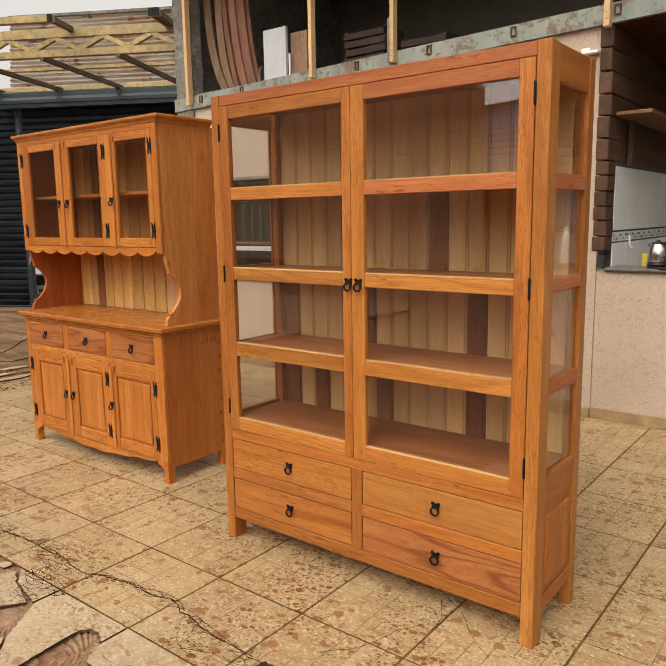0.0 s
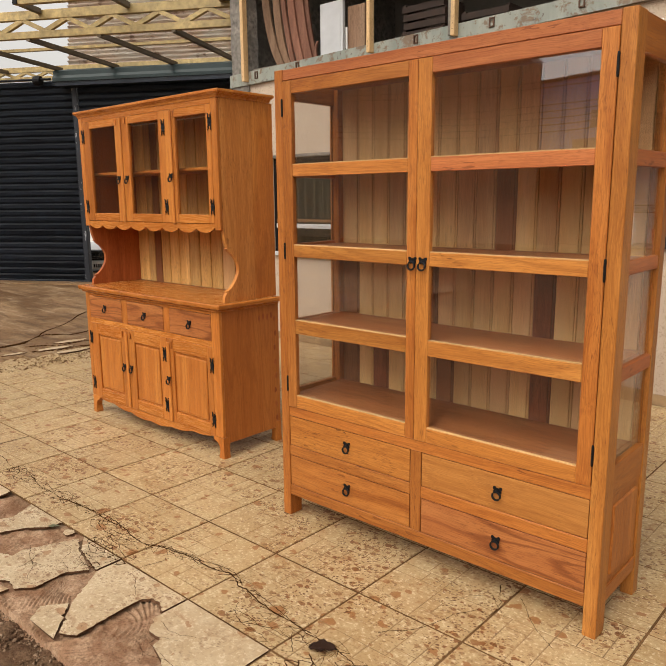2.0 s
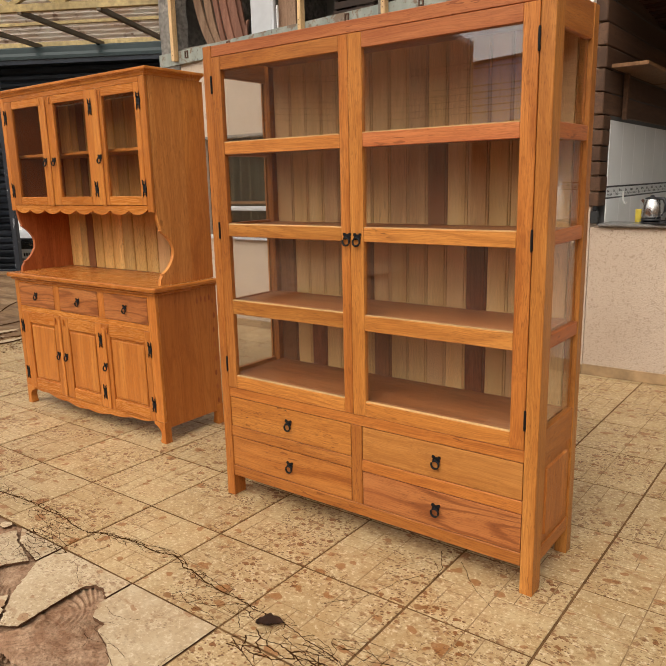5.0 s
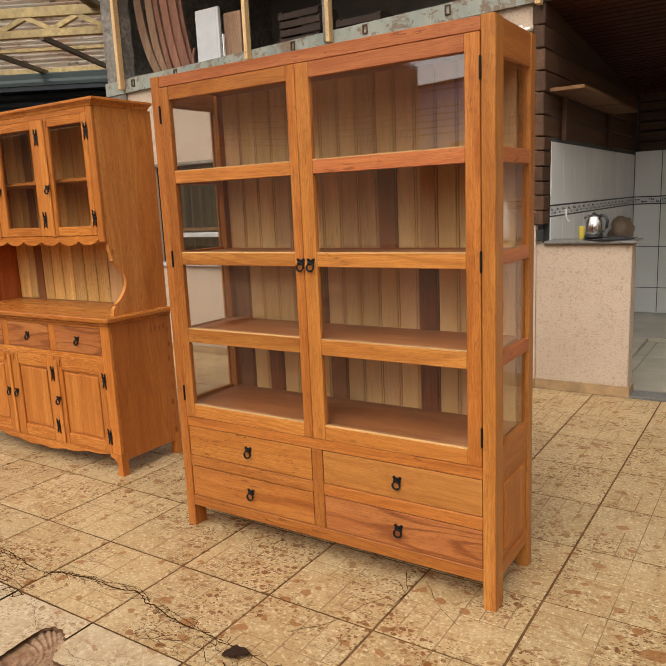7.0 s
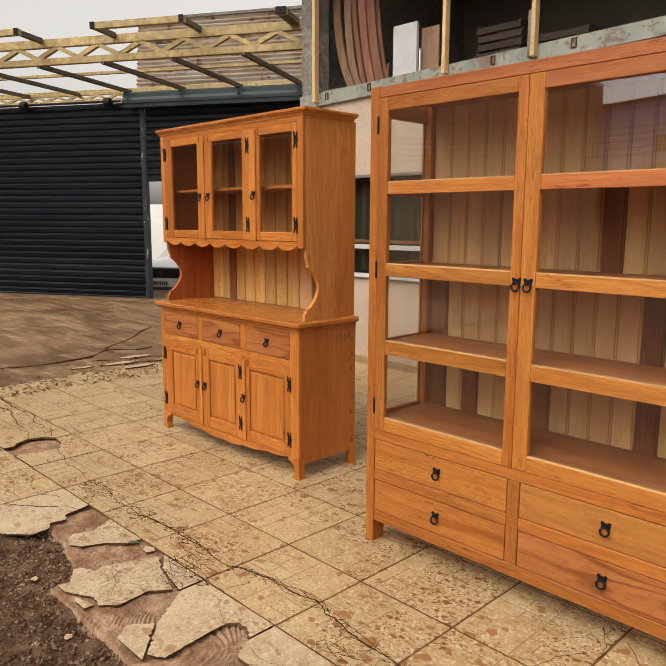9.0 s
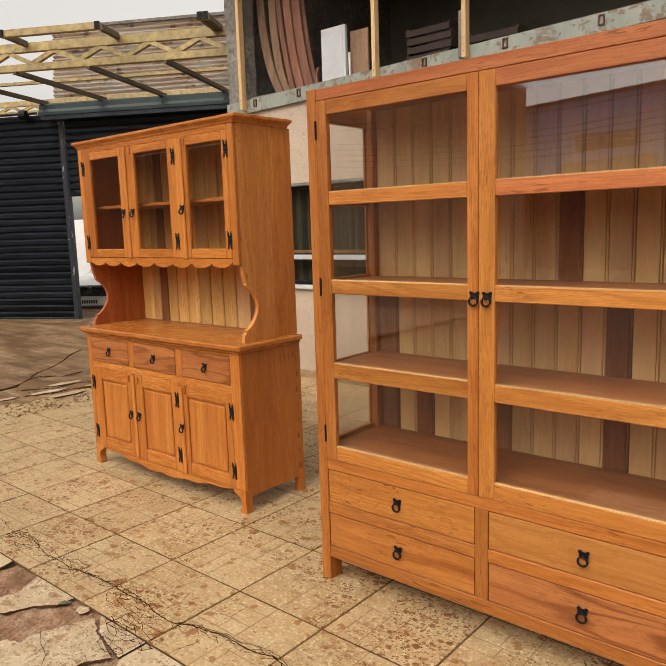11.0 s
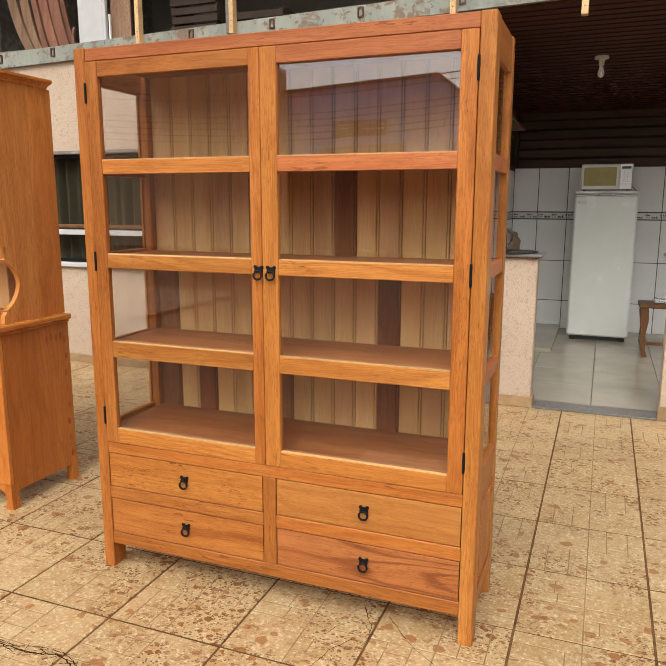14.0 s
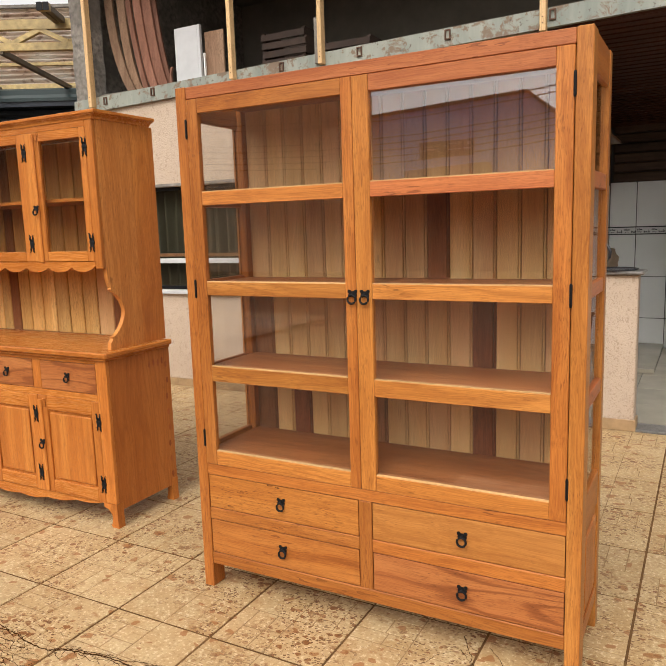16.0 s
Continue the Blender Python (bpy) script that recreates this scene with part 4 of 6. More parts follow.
# ---- glazed display cabinet ----
def display_cabinet():
    W, D, HT = 1.497, 0.405, 2.0
    P = 0.047
    cab = thing("display_cabinet", "tall honey-coloured wooden display cabinet, two glazed doors over four drawers", "display cabinet")
    B = 0.0025
    for nm, x0, x1, y0, y1 in (("post", 0, P, 0, 0.075), ("post", W - P, W, 0, 0.075), ("post", 0, P, D - 0.05, D), ("post", W - P, W, D - 0.05, D)):
        part(nm, boxes((x0, x1, y0, y1, 0.0, HT), bev=B), gold_z if x0 else wood_z, cab)
    part("top_rail", boxes((P + 0.0003, W - P - 0.0003, 0.003, 0.050, 1.955, HT - 0.001), bev=B), red_x, cab, "reddish top rail")
    part("top_panel", boxes((P, W - P, 0.0505, D - 0.0008, 1.9545, 1.975)), brown_x, cab)
    part("middle_rail", boxes((P + 0.0003, W - P - 0.0003, 0.002, 0.045, 0.491, 0.535), bev=B), wood_x, cab)
    part("drawer_rail", boxes((P + 0.0003, 0.7277, 0.002, 0.045, 0.301, 0.3495), bev=B), wood_x, cab)
    part("drawer_rail", boxes((0.7793, W - P - 0.0003, 0.002, 0.045, 0.301, 0.3495), bev=B), wood_x, cab)
    part("bottom_rail", boxes((P + 0.0003, W - P - 0.0003, 0.002, 0.045, 0.104, 0.154), bev=B), wood_x, cab)
    part("centre_stile", boxes((0.728, 0.779, 0.002, 0.045, 0.1543, 0.4907), bev=B), wood_z, cab)
    # drawers
    for x0, x1, z0, z1, mat in ((0.0485, 0.7265, 0.351, 0.4895, wormy_x), (0.0485, 0.7265, 0.1555, 0.2995, wood_x), (0.7805, 1.4485, 0.351, 0.4895, straw_x), (0.7805, 1.4485, 0.1555, 0.2995, figured_x)):
        dr = part("drawer", boxes((x0 + 0.0018, x1 - 0.0018, 0.004, 0.024, z0 + 0.0015, z1 - 0.0015), bev=0.0012), mat, cab)
        part("drawer_box", boxes((x0 + 0.01, x1 - 0.01, 0.0245, 0.35, z0 + 0.006, z1 - 0.012)), brown_y, dr)
        fitting("ring_pull", PULL, dr, ((x0 + x1) / 2 + (0.008 if x0 < 0.5 else 0.0), 0.002, (z0 + z1) / 2 + 0.004), "black cast iron ring pull")
    # doors
    rz = ((1.900, 1.953), (1.562, 1.612), (1.220, 1.272), (0.880, 0.940), (0.537, 0.594))
    for side, (x0, x1) in enumerate(((0.0485, 0.742), (0.7435, 1.4475))):
        pl, pr = (0.099, 0.701) if side == 0 else (0.802, 1.396)
        door = part("door", boxes((x0, pl, -0.001, 0.022, 0.537, 1.953), bev=0.002), gold_z if side else wood_z, cab, "glazed door of four panes")
        part("stile", boxes((pr, x1, -0.001, 0.022, 0.537, 1.953), bev=0.002), wood_z, door)
        for k, (z0, z1) in enumerate(rz):
            mat = (wood_x if side == 0 else red_x, wood_x if side == 0 else red_x, gold_x, gold_x, gold_x)[k]
            part("rail", boxes((pl + 0.0004, pr - 0.0004, 0.0, 0.0215, z0, z1), bev=0.002), mat, door)
        for (a0, _), (_, b1) in zip(rz, rz[1:]):
            g = part("pane", boxes((pl - 0.006, pr + 0.006, 0.0145, 0.0175, b1 - 0.006, a0 + 0.006)), clear_glass, door)
            g.visible_shadow = False
        for z0, z1 in rz[1:]:
            part("sill_strip", boxes((pl + 0.001, pr - 0.001, 0.0012, 0.0140, z1 - 0.0005, z1 + 0.0030)), pale_x, door)
        fitting("ring_pull", PULL, door, (0.729 if side == 0 else 0.776, -0.0015, 1.234), "black cast iron ring pull")
        hx = 0.0465 if side == 0 else 1.449
        for hz in (1.846, 1.245, 0.645):
            part("hinge", lathe([(0.003, -0.036), (0.0045, -0.03), (0.0045, 0.03), (0.003, 0.036)], 8, Matrix.Translation((hx, -0.003, hz))), iron, door)
    # shelves and floor
    for k, z in enumerate((0.588, 0.928, 1.262, 1.600)):
        part("shelf", boxes((P - 0.005, W - P + 0.005, 0.028, D - 0.024, z - 0.022, z), bev=0.001), brown_x, cab, "varnished brown shelf" if not k else "")
    # sides: rails, panes, lower panel
    sz = ((1.886, 1.999), (1.560, 1.610), (1.226, 1.272), (0.880, 0.928), (0.478, 0.600), (0.104, 0.160))
    for x0, x1, nm in ((W - 0.026, W - 0.003, "right"), (0.003, 0.026, "left")):
        for k, (z0, z1) in enumerate(sz):
            part("side_rail", boxes((x0, x1, 0.0753, D - 0.0503, z0, z1), bev=B), (red_y if k in (1, 2, 3) else wood_y), cab)
        for (a0, _), (_, b1) in zip(sz[:4], sz[1:5]):
            g = part("side_pane", boxes(((x0 + x1) / 2 - 0.0015, (x0 + x1) / 2 + 0.0015, 0.070, D - 0.045, b1 - 0.005, a0 + 0.005)), side_glass, cab)
            g.visible_shadow = False
            part("glazing_bead", boxes((x0 + 0.001, (x0 + x1) / 2 - 0.002, D - 0.058, D - 0.0505, b1, a0)), wood_z, cab)
        bm = boxes((x0 + 0.006, x1 - 0.006, 0.0755, D - 0.0505, 0.1605, 0.4775))
        part("side_panel", bm, wood_z, cab)
        bm = boxes((x0 - 0.001 if nm == "left" else x0 + 0.010, x1 - 0.010 if nm == "left" else x1 + 0.001, 0.105, D - 0.08, 0.19, 0.448), bev=0.006)
        part("raised_field", bm, wood_z, cab)
    # back planks, tongue and groove, laid bay by bay in mixed shades
    bays = ((0.5895, 0.905, "bcucccbccmcucmc"), (0.9295, 1.239, "bccccbmcccmuccm"), (1.2635, 1.577, "mccmcccmmbcmccc"), (1.6015, 1.954, "mcccmcccmcmcccm"))
    shade = {"c": cream_z, "u": umber_z, "b": russet_z, "m": mellow_z}
    k = 0
    for z0, z1, code in bays:
        for i, s in enumerate(code):
            x0, x1 = 0.0605 + 0.0886 * i, 0.0605 + 0.0886 * (i + 1)
            a, b = (P + 0.001 if i == 0 else x0), (W - P - 0.001 if i == len(code) - 1 else x1)
            plank = boxes((a + 0.0011, b - 0.0122, D - 0.022, D - 0.006, z0 - 0.008, z1 + 0.008), (b - 0.0098, b - 0.0026, D - 0.021, D - 0.006, z0 - 0.008, z1 + 0.008), bev=0.0022)
            part("back_plank", plank, shade[s], cab, "beaded tongue-and-groove back plank" if not k else "")
            k += 1
    # dark sheet added behind the planks, standing for the shade in their grooves
    part("back_sheet", boxes((P, W - P, D - 0.0055, D - 0.001, 0.11, 1.9540)), umber_z, cab)
    part("bottom_board", boxes((P - 0.01, W - P + 0.01, 0.046, D - 0.006, 0.106, 0.118)), brown_x, cab)
    # small glides under the feet
    for x, y in ((0.025, 0.04), (W - 0.025, 0.04)):
        part("glide", lathe([(0.012, 0.0), (0.014, 0.003), (0.014, 0.006)], 10, Matrix.Translation((x, y, -0.001))), white_plastic, cab)
    return cab


display_cabinet()


# ---- two-part hutch ----
def hutch():
    X0, X1, YF, YB = -2.185, -0.748, 0.25, 0.705
    UF = 0.30
    hu = thing("hutch", "orange varnished two-part wooden hutch with glazed doors and open niche", "hutch")
    B = 0.003
    part("worktop", boxes((X0 - 0.042, X1 + 0.032, YF - 0.03, YB - 0.008, 0.872, 0.900), bev=0.006), hutch_x, hu)
    part("worktop_moulding", boxes((X0 - 0.022, X1 + 0.016, YF - 0.014, YB - 0.010, 0.856, 0.8717), bev=0.005), hutch_x, hu)
    part("worktop_edge", boxes((X1 + 0.024, X1 + 0.034, YF - 0.026, YB - 0.009, 0.8722, 0.9006), bev=0.005), hutch_y, hu)
    part("moulding_edge", boxes((X1 + 0.010, X1 + 0.018, YF - 0.011, YB - 0.011, 0.8562, 0.8715), bev=0.004), hutch_y, hu)
    # lower carcass
    for x0, x1 in ((X0 + 0.002, X0 + 0.022), (X1 - 0.022, X1 - 0.002)):
        side = part("lower_side", boxes((x0, x1, YF + 0.0225, YB, 0.085, 0.8557), bev=0.002), russet_orange, hu)
        if x0 > -1:
            for k in range(8):
                m = Matrix.Translation((x1 - 0.0004, YB - 0.030 - 0.004 * (k % 3), 0.15 + 0.088 * k)) @ Matrix.Rotation(radians(90), 4, "Y") @ Matrix.Diagonal((1.5, 0.75, 1, 1))
                part("plug", lathe([(0.012, 0.0), (0.0115, 0.0016), (0.004, 0.0020)], 12, m), russet_and_shaded, side)
            for k in range(4):
                m = Matrix.Translation((x1 - 0.0004, YB - 0.060 - 0.032 * k, 0.79 - 0.006 * (k % 2))) @ Matrix.Rotation(radians(90), 4, "Y") @ Matrix.Diagonal((1.8, 0.7, 1, 1))
                part("plug", lathe([(0.011, 0.0), (0.0105, 0.0016), (0.004, 0.0020)], 12, m), russet_and_shaded, side)
    part("lower_bottom", boxes((X0 + 0.0225, X1 - 0.0225, YF + 0.03, YB - 0.02, 0.11, 0.13)), hutch_x, hu)
    part("lower_back", boxes((X0 + 0.0225, X1 - 0.0225, YB - 0.018, YB - 0.004, 0.13, 0.855)), brown_x, hu)
    for x0, x1, z0, z1, m in ((X0, X0 + 0.045, 0.1257, 0.8555, hutch_z), (X1 - 0.072, X1, 0.1257, 0.8555, hutch_z)):
        part("face_stile", boxes((x0, x1, YF, YF + 0.022, z0, z1), bev=B), m, hu)
    part("face_rail", boxes((X0 + 0.0453, X1 - 0.0723, YF + 0.001, YF + 0.022, 0.836, 0.8555), bev=0.002), hutch_x, hu)
    part("face_rail", boxes((X0 + 0.0453, X1 - 0.0723, YF + 0.001, YF + 0.022, 0.648, 0.683), bev=0.002), hutch_x, hu)
    q = lambda x: X1 + (x - X1) * (X1 - X0) / 1.489
    xs = tuple((q(a), q(b)) for a, b in ((-2.190, -1.775), (-1.712, -1.298), (-1.236, -0.8225)))
    for a, b in ((xs[0][1] + 0.0005, xs[1][0] - 0.0005), (xs[1][1] + 0.0005, xs[2][0] - 0.0005)):
        part("face_stile", boxes((a, b, YF + 0.001, YF + 0.022, 0.6835, 0.8355), bev=0.002), hutch_z, hu)
    # shaped apron
    n = 48
    xa, xb = X0 + 0.0453, X1 - 0.0723
    low = []
    for k in range(n + 1):
        u = k / n
        x = xa + (xb - xa) * u
        z = 0.095 - 0.020 * math.cos(2 * math.pi * (u - 0.5) * 1.0) - 0.010 * abs(math.sin(math.pi * u * 6)) + 0.012 * (abs(u - 0.5) * 2) ** 6
        low.append((x, z))
    part("apron", prism([(xa, 0.122)] + low + [(xb, 0.122)], 0.02, Matrix.Translation((0, YF + 0.0015, 0))), hutch_x, hu)
    # feet with a curved flare
    prof = [(0.0, 0.125), (0.0, 0.04), (-0.003, 0.0), (0.040, 0.0), (0.045, 0.010), (0.038, 0.030), (0.034, 0.050), (0.040, 0.074), (0.058, 0.093), (0.090, 0.104), (0.09, 0.125)]
    for fx, sx in ((X0, 1), (X1, -1)):
        part("foot", finish(prism([(fx + sx * x, z) for x, z in prof], 0.045, Matrix.Translation((0, YF + 0.0005, 0)))), hutch_z, hu)
        part("foot", finish(prism([(fx + sx * x, z) for x, z in prof], 0.045, Matrix.Translation((0, YB - 0.045, 0)))), hutch_z, hu)
    # drawers
    for x0, x1 in xs:
        dr = part("drawer", boxes((x0 + 0.002, x1 - 0.002, YF - 0.001, YF + 0.02, 0.6855, 0.834), bev=0.003), figured_x, hu)
        fitting("ring_pull", PULL, dr, ((x0 + x1) / 2, YF - 0.002, 0.764), "black cast iron ring pull")
    # doors below: raised field, beading, hinges
    dz0, dz1 = 0.1225, 0.6475
    dx = tuple((q(a), q(b)) for a, b in ((-2.1915, -1.735), (-1.734, -1.2775), (-1.2765, -0.8205)))
    inset = ((0.088, 0.066), (0.086, 0.072), (0.066, 0.050))
    for k, ((x0, x1), (il, ir)) in enumerate(zip(dx, inset)):
        d = part("lower_door", boxes((x0 + 0.001, x0 + il, YF - 0.001, YF + 0.020, dz0, dz1), bev=B), hutch_z, hu, "panelled lower door")
        part("stile", boxes((x1 - ir, x1 - 0.001, YF - 0.001, YF + 0.020, dz0, dz1), bev=B), hutch_z, d)
        part("door_rail", boxes((x0 + il + 0.0003, x1 - ir - 0.0003, YF, YF + 0.0195, dz1 - 0.075, dz1), bev=B), hutch_x, d)
        part("door_rail", boxes((x0 + il + 0.0003, x1 - ir - 0.0003, YF, YF + 0.0195, dz0, dz0 + 0.07), bev=B), hutch_x, d)
        part("panel", boxes((x0 + il + 0.0004, x1 - ir - 0.0004, YF + 0.011, YF + 0.017, dz0 + 0.0704, dz1 - 0.0754)), hutch_z, d)
        part("raised_field", boxes((x0 + il + 0.013, x1 - ir - 0.013, YF + 0.001, YF + 0.0108, dz0 + 0.083, dz1 - 0.088), bev=0.006), hutch_z, d)
        knob = (x1 - 0.040, x0 + 0.040, x0 + 0.020)[k]
        hx = (x0 + 0.004, x1 - 0.020, x1 - 0.004)[k]
        fitting("ring_pull", PULL, d, (knob, YF - (0.0105 if k == 2 else 0.002), 0.395), "black cast iron ring pull")
        for hz in (0.545, 0.224):
            fitting("hinge", HINGE, d, (hx, YF - 0.002, hz), "black butterfly hinge")
        knob = (x1 - 0.045, x0 + 0.045, x0 + 0.052)[k]
        part("turn_button", boxes((knob - 0.008, knob + 0.008, YF - 0.012, YF - 0.0015, dz1 - 0.055, dz1 - 0.012), bev=0.004), hutch_z, d)
    for x in (dx[0][1], dx[1][1] + 0.020):
        part("astragal", boxes((x - 0.016, x + 0.016, YF - 0.010, YF - 0.0015, dz0 + 0.003, dz1 - 0.02), bev=0.005), hutch_z, hu)
    # upper sides with the shaped lower edge
    def side_outline():
        pts = [(UF + 0.0225, 2.0), (UF + 0.0225, 1.300), (UF + 0.030, 1.245), (UF + 0.045, 1.205), (UF + 0.040, 1.197), (UF + 0.052, 1.190)]
        for k in range(13):
            u = k / 12
            pts.append((UF + 0.052 + 0.075 * math.sin(u * math.pi) ** 0.8 * (1 - 0.15 * u), 1.185 - 0.215 * u))
        pts += [(UF + 0.028, 0.962), (UF + 0.034, 0.955), (UF + 0.018, 0.935), (UF + 0.012, 0.9005), (YB, 0.9005), (YB, 2.0)]
        return pts
    turn = Matrix(((0, 1, 0, 0), (1, 0, 0, 0), (0, 0, 1, 0), (0, 0, 0, 1)))
    UX0, UX1 = X0 - 0.016, X1 - 0.018
    YC = 0.545   # seam between the figured front board and the plain rear board
    # left side: wood colour deepened to hold the niche's shade
    for x, m, rear in ((UX0, russet_and_shaded, russet_and_shaded), (UX1 - 0.024, knotty_z, hutch_z)):
        outline = side_outline()[:-2] + [(YC, 0.9005), (YC, 2.0)]
        part("upper_side", finish(prism(outline, 0.024, Matrix.Translation((x, 0, 0)) @ turn)), m, hu)
        part("upper_side", boxes((x, x + 0.024, YC + 0.0004, YB, 0.9005, 2.0)), rear, hu)
    part("upper_top", boxes((UX0 + 0.0245, UX1 - 0.0245, UF + 0.03, YB - 0.02, 1.978, 1.998)), hutch_x, hu)
    part("upper_floor", boxes((UX0 + 0.0245, UX1 - 0.0245, UF + 0.0225, YB - 0.02, 1.318, 1.338)), hutch_x, hu)
    part("shelf", boxes((UX0 + 0.0245, UX1 - 0.0245, UF + 0.06, YB - 0.022, 1.630, 1.648), bev=0.002), gold_x, hu)
    part("face_stile", boxes((UX0, UX0 + 0.046, UF, UF + 0.022, 1.30, 2.0), bev=B), hutch_z, hu)
    part("face_stile", boxes((UX1 - 0.047, UX1, UF, UF + 0.022, 1.30, 2.0), bev=B), hutch_z, hu)
    part("face_rail", boxes((UX0 + 0.0463, UX1 - 0.0473, UF + 0.001, UF + 0.022, 1.972, 2.0)), hutch_x, hu)
    # scalloped valance
    xa, xb = UX0 + 0.0463, UX1 - 0.0473
    low = []
    n = 96
    for k in range(n + 1):
        u = k / n
        s = abs(math.sin(math.pi * u * 8)) ** 0.8
        low.append((xa + (xb - xa) * u, 1.306 - 0.024 * s + 0.010 * (2 * u - 1) ** 8))
    part("valance", prism([(xa, 1.334)] + low + [(xb, 1.334)], 0.019, Matrix.Translation((0, UF + 0.0015, 0))), hutch_x, hu)
    # crown moulding: a cove under a square lip, returned round the sides
    bm = bmesh.new()
    rings = []
    for o, z in ((0.003, 2.0003), (0.006, 2.004), (0.007, 2.008), (0.012, 2.013), (0.021, 2.0185), (0.026, 2.0195), (0.0262, 2.022), (0.034, 2.025), (0.036, 2.028), (0.036, 2.038), (0.033, 2.040)):
        rings.append([bm.verts.new(p) for p in ((UX0 - o * 0.7, YB - 0.022, z), (UX0 - o * 0.7, UF - o * 0.6, z), (UX1 + o * 1.2, UF - o * 0.6, z), (UX1 + o * 1.2, YB - 0.022, z))])
    for a, b in zip(rings, rings[1:]):
        for k in range(4):
            bm.faces.new((a[k], a[(k + 1) % 4], b[(k + 1) % 4], b[k]))
    bm.faces.new(rings[0][::-1])
    bm.faces.new(rings[-1])
    part("crown", finish(bm), hutch_x, hu)
    # glazed doors
    dx = ((UX0 + 0.047, -1.7005), (-1.6995, -1.2005), (-1.1995, UX1 - 0.0475))
    panes = ((-2.070, -1.768), (-1.615, -1.300), (-1.138, -0.856))
    z0, z1 = 1.336, 1.971
    for k, ((x0, x1), (g0, g1)) in enumerate(zip(dx, panes)):
        d = part("upper_door", boxes((x0 + 0.001, g0, UF - 0.001, UF + 0.020, z0, z1), bev=B), hutch_z, hu, "glazed upper door")
        part("stile", boxes((g1, x1 - 0.001, UF - 0.001, UF + 0.020, z0, z1), bev=B), hutch_z, d)
        part("door_rail", boxes((g0 + 0.0003, g1 - 0.0003, UF, UF + 0.0195, 1.925, z1), bev=B), hutch_x, d)
        part("door_rail", boxes((g0 + 0.0003, g1 - 0.0003, UF, UF + 0.0195, z0, 1.386), bev=B), hutch_x, d)
        g = part("pane", boxes((g0 - 0.005, g1 + 0.005, UF + 0.010, UF + 0.013, 1.381, 1.930)), smoked_glass, d)
        g.visible_shadow = False
        knob = (x1 - 0.040, x0 + 0.050, x0 + 0.020)[k]
        hx = (x0 + 0.008, x1 - 0.045, x1 - 0.006)[k]
        fitting("ring_pull", PULL, d, (knob, UF - (0.0105 if k == 2 else 0.002), 1.60), "black cast iron ring pull")
        for hz in (1.878, 1.428):
            fitting("hinge", HINGE, d, (hx, UF - 0.002, hz), "black butterfly hinge")
        knob = (x1 - 0.045, x0 + 0.055, x0 + 0.052)[k]
        part("turn_button", boxes((knob - 0.006, knob + 0.006, UF - 0.010, UF - 0.0015, 1.925, 1.965), bev=0.004), hutch_z, d)
    for x in (dx[0][1], dx[1][1] + 0.020):
        part("astragal", boxes((x - 0.016, x + 0.016, UF - 0.010, UF - 0.0015, z0 - 0.006, z1 - 0.005), bev=0.005), hutch_z, hu)
    # back planks of the niche and cupboard
    x, k = UX0 + 0.0245, 0
    shades = "ccdccccccmdcc"
    widths = (0.125, 0.075, 0.08, 0.10, 0.108, 0.112, 0.112, 0.115, 0.115, 0.12, 0.14, 0.115, 0.10)
    while x < UX1 - 0.03:
        w = min(widths[k % len(widths)], UX1 - 0.0245 - x)
        shade = {"c": cream_hutch, "m": mellow_z, "d": russet_z}[shades[k % len(shades)]]
        part("back_plank", boxes((x + 0.0035, x + w - 0.0045, YB - 0.018, YB - 0.004, 0.901, 1.9775), bev=0.0035), shade, hu)
        x += w
        k += 1
    # added dark sheet gives the plank gaps their shade
    part("back_sheet", boxes((UX0 + 0.0245, UX1 - 0.0245, YB - 0.0035, YB - 0.0008, 0.901, 1.9775)), umber_z, hu)
    return hu


knotty_z = wood("knotty_orange_wood_z", "z", (0.61, 0.252, 0.066), (0.52, 0.190, 0.044), (0.31, 0.095, 0.020), gloss=0.36, pits=0.5, vary=0.04, rings=0.55, streaks=0.3, dashes=0.55)
russet_orange = wood("russet_orange_wood", "z", (0.53, 0.190, 0.046), (0.44, 0.138, 0.029), (0.27, 0.072, 0.013), gloss=0.36, pits=0.2, vary=0.1, rings=0.7, streaks=0.2, dashes=0.3)
# red of the plugs; on the left side it also carries the shade
russet_and_shaded = wood("red_and_shaded_wood", "z", (0.44, 0.135, 0.042), (0.35, 0.095, 0.028), (0.22, 0.052, 0.014), gloss=0.4, pits=0.3)
cream_hutch = wood("straw_plank_wood", "z", (0.84, 0.55, 0.22), (0.74, 0.44, 0.15), (0.50, 0.25, 0.07), gloss=0.4, pits=0.3, vary=0.40, rings=0.7)
hutch()


# ---- kitchen things ----
def worktop_slab(x0, x1, name, label):
    ob = tagged(link_mesh(name, boxes((x0, x1, WALL_Y - 0.035, WALL_Y + 0.26, 1.084, 1.108), bev=0.008), granite), label, "counter top")
    return ob


worktop_slab(0.80, 1.43, "counter_top", "speckled dark granite counter top on the half wall")
t2 = worktop_slab(2.205, 4.58, "counter_top", "speckled dark granite counter top beside the doorway")
t2.location.z = 0.0175


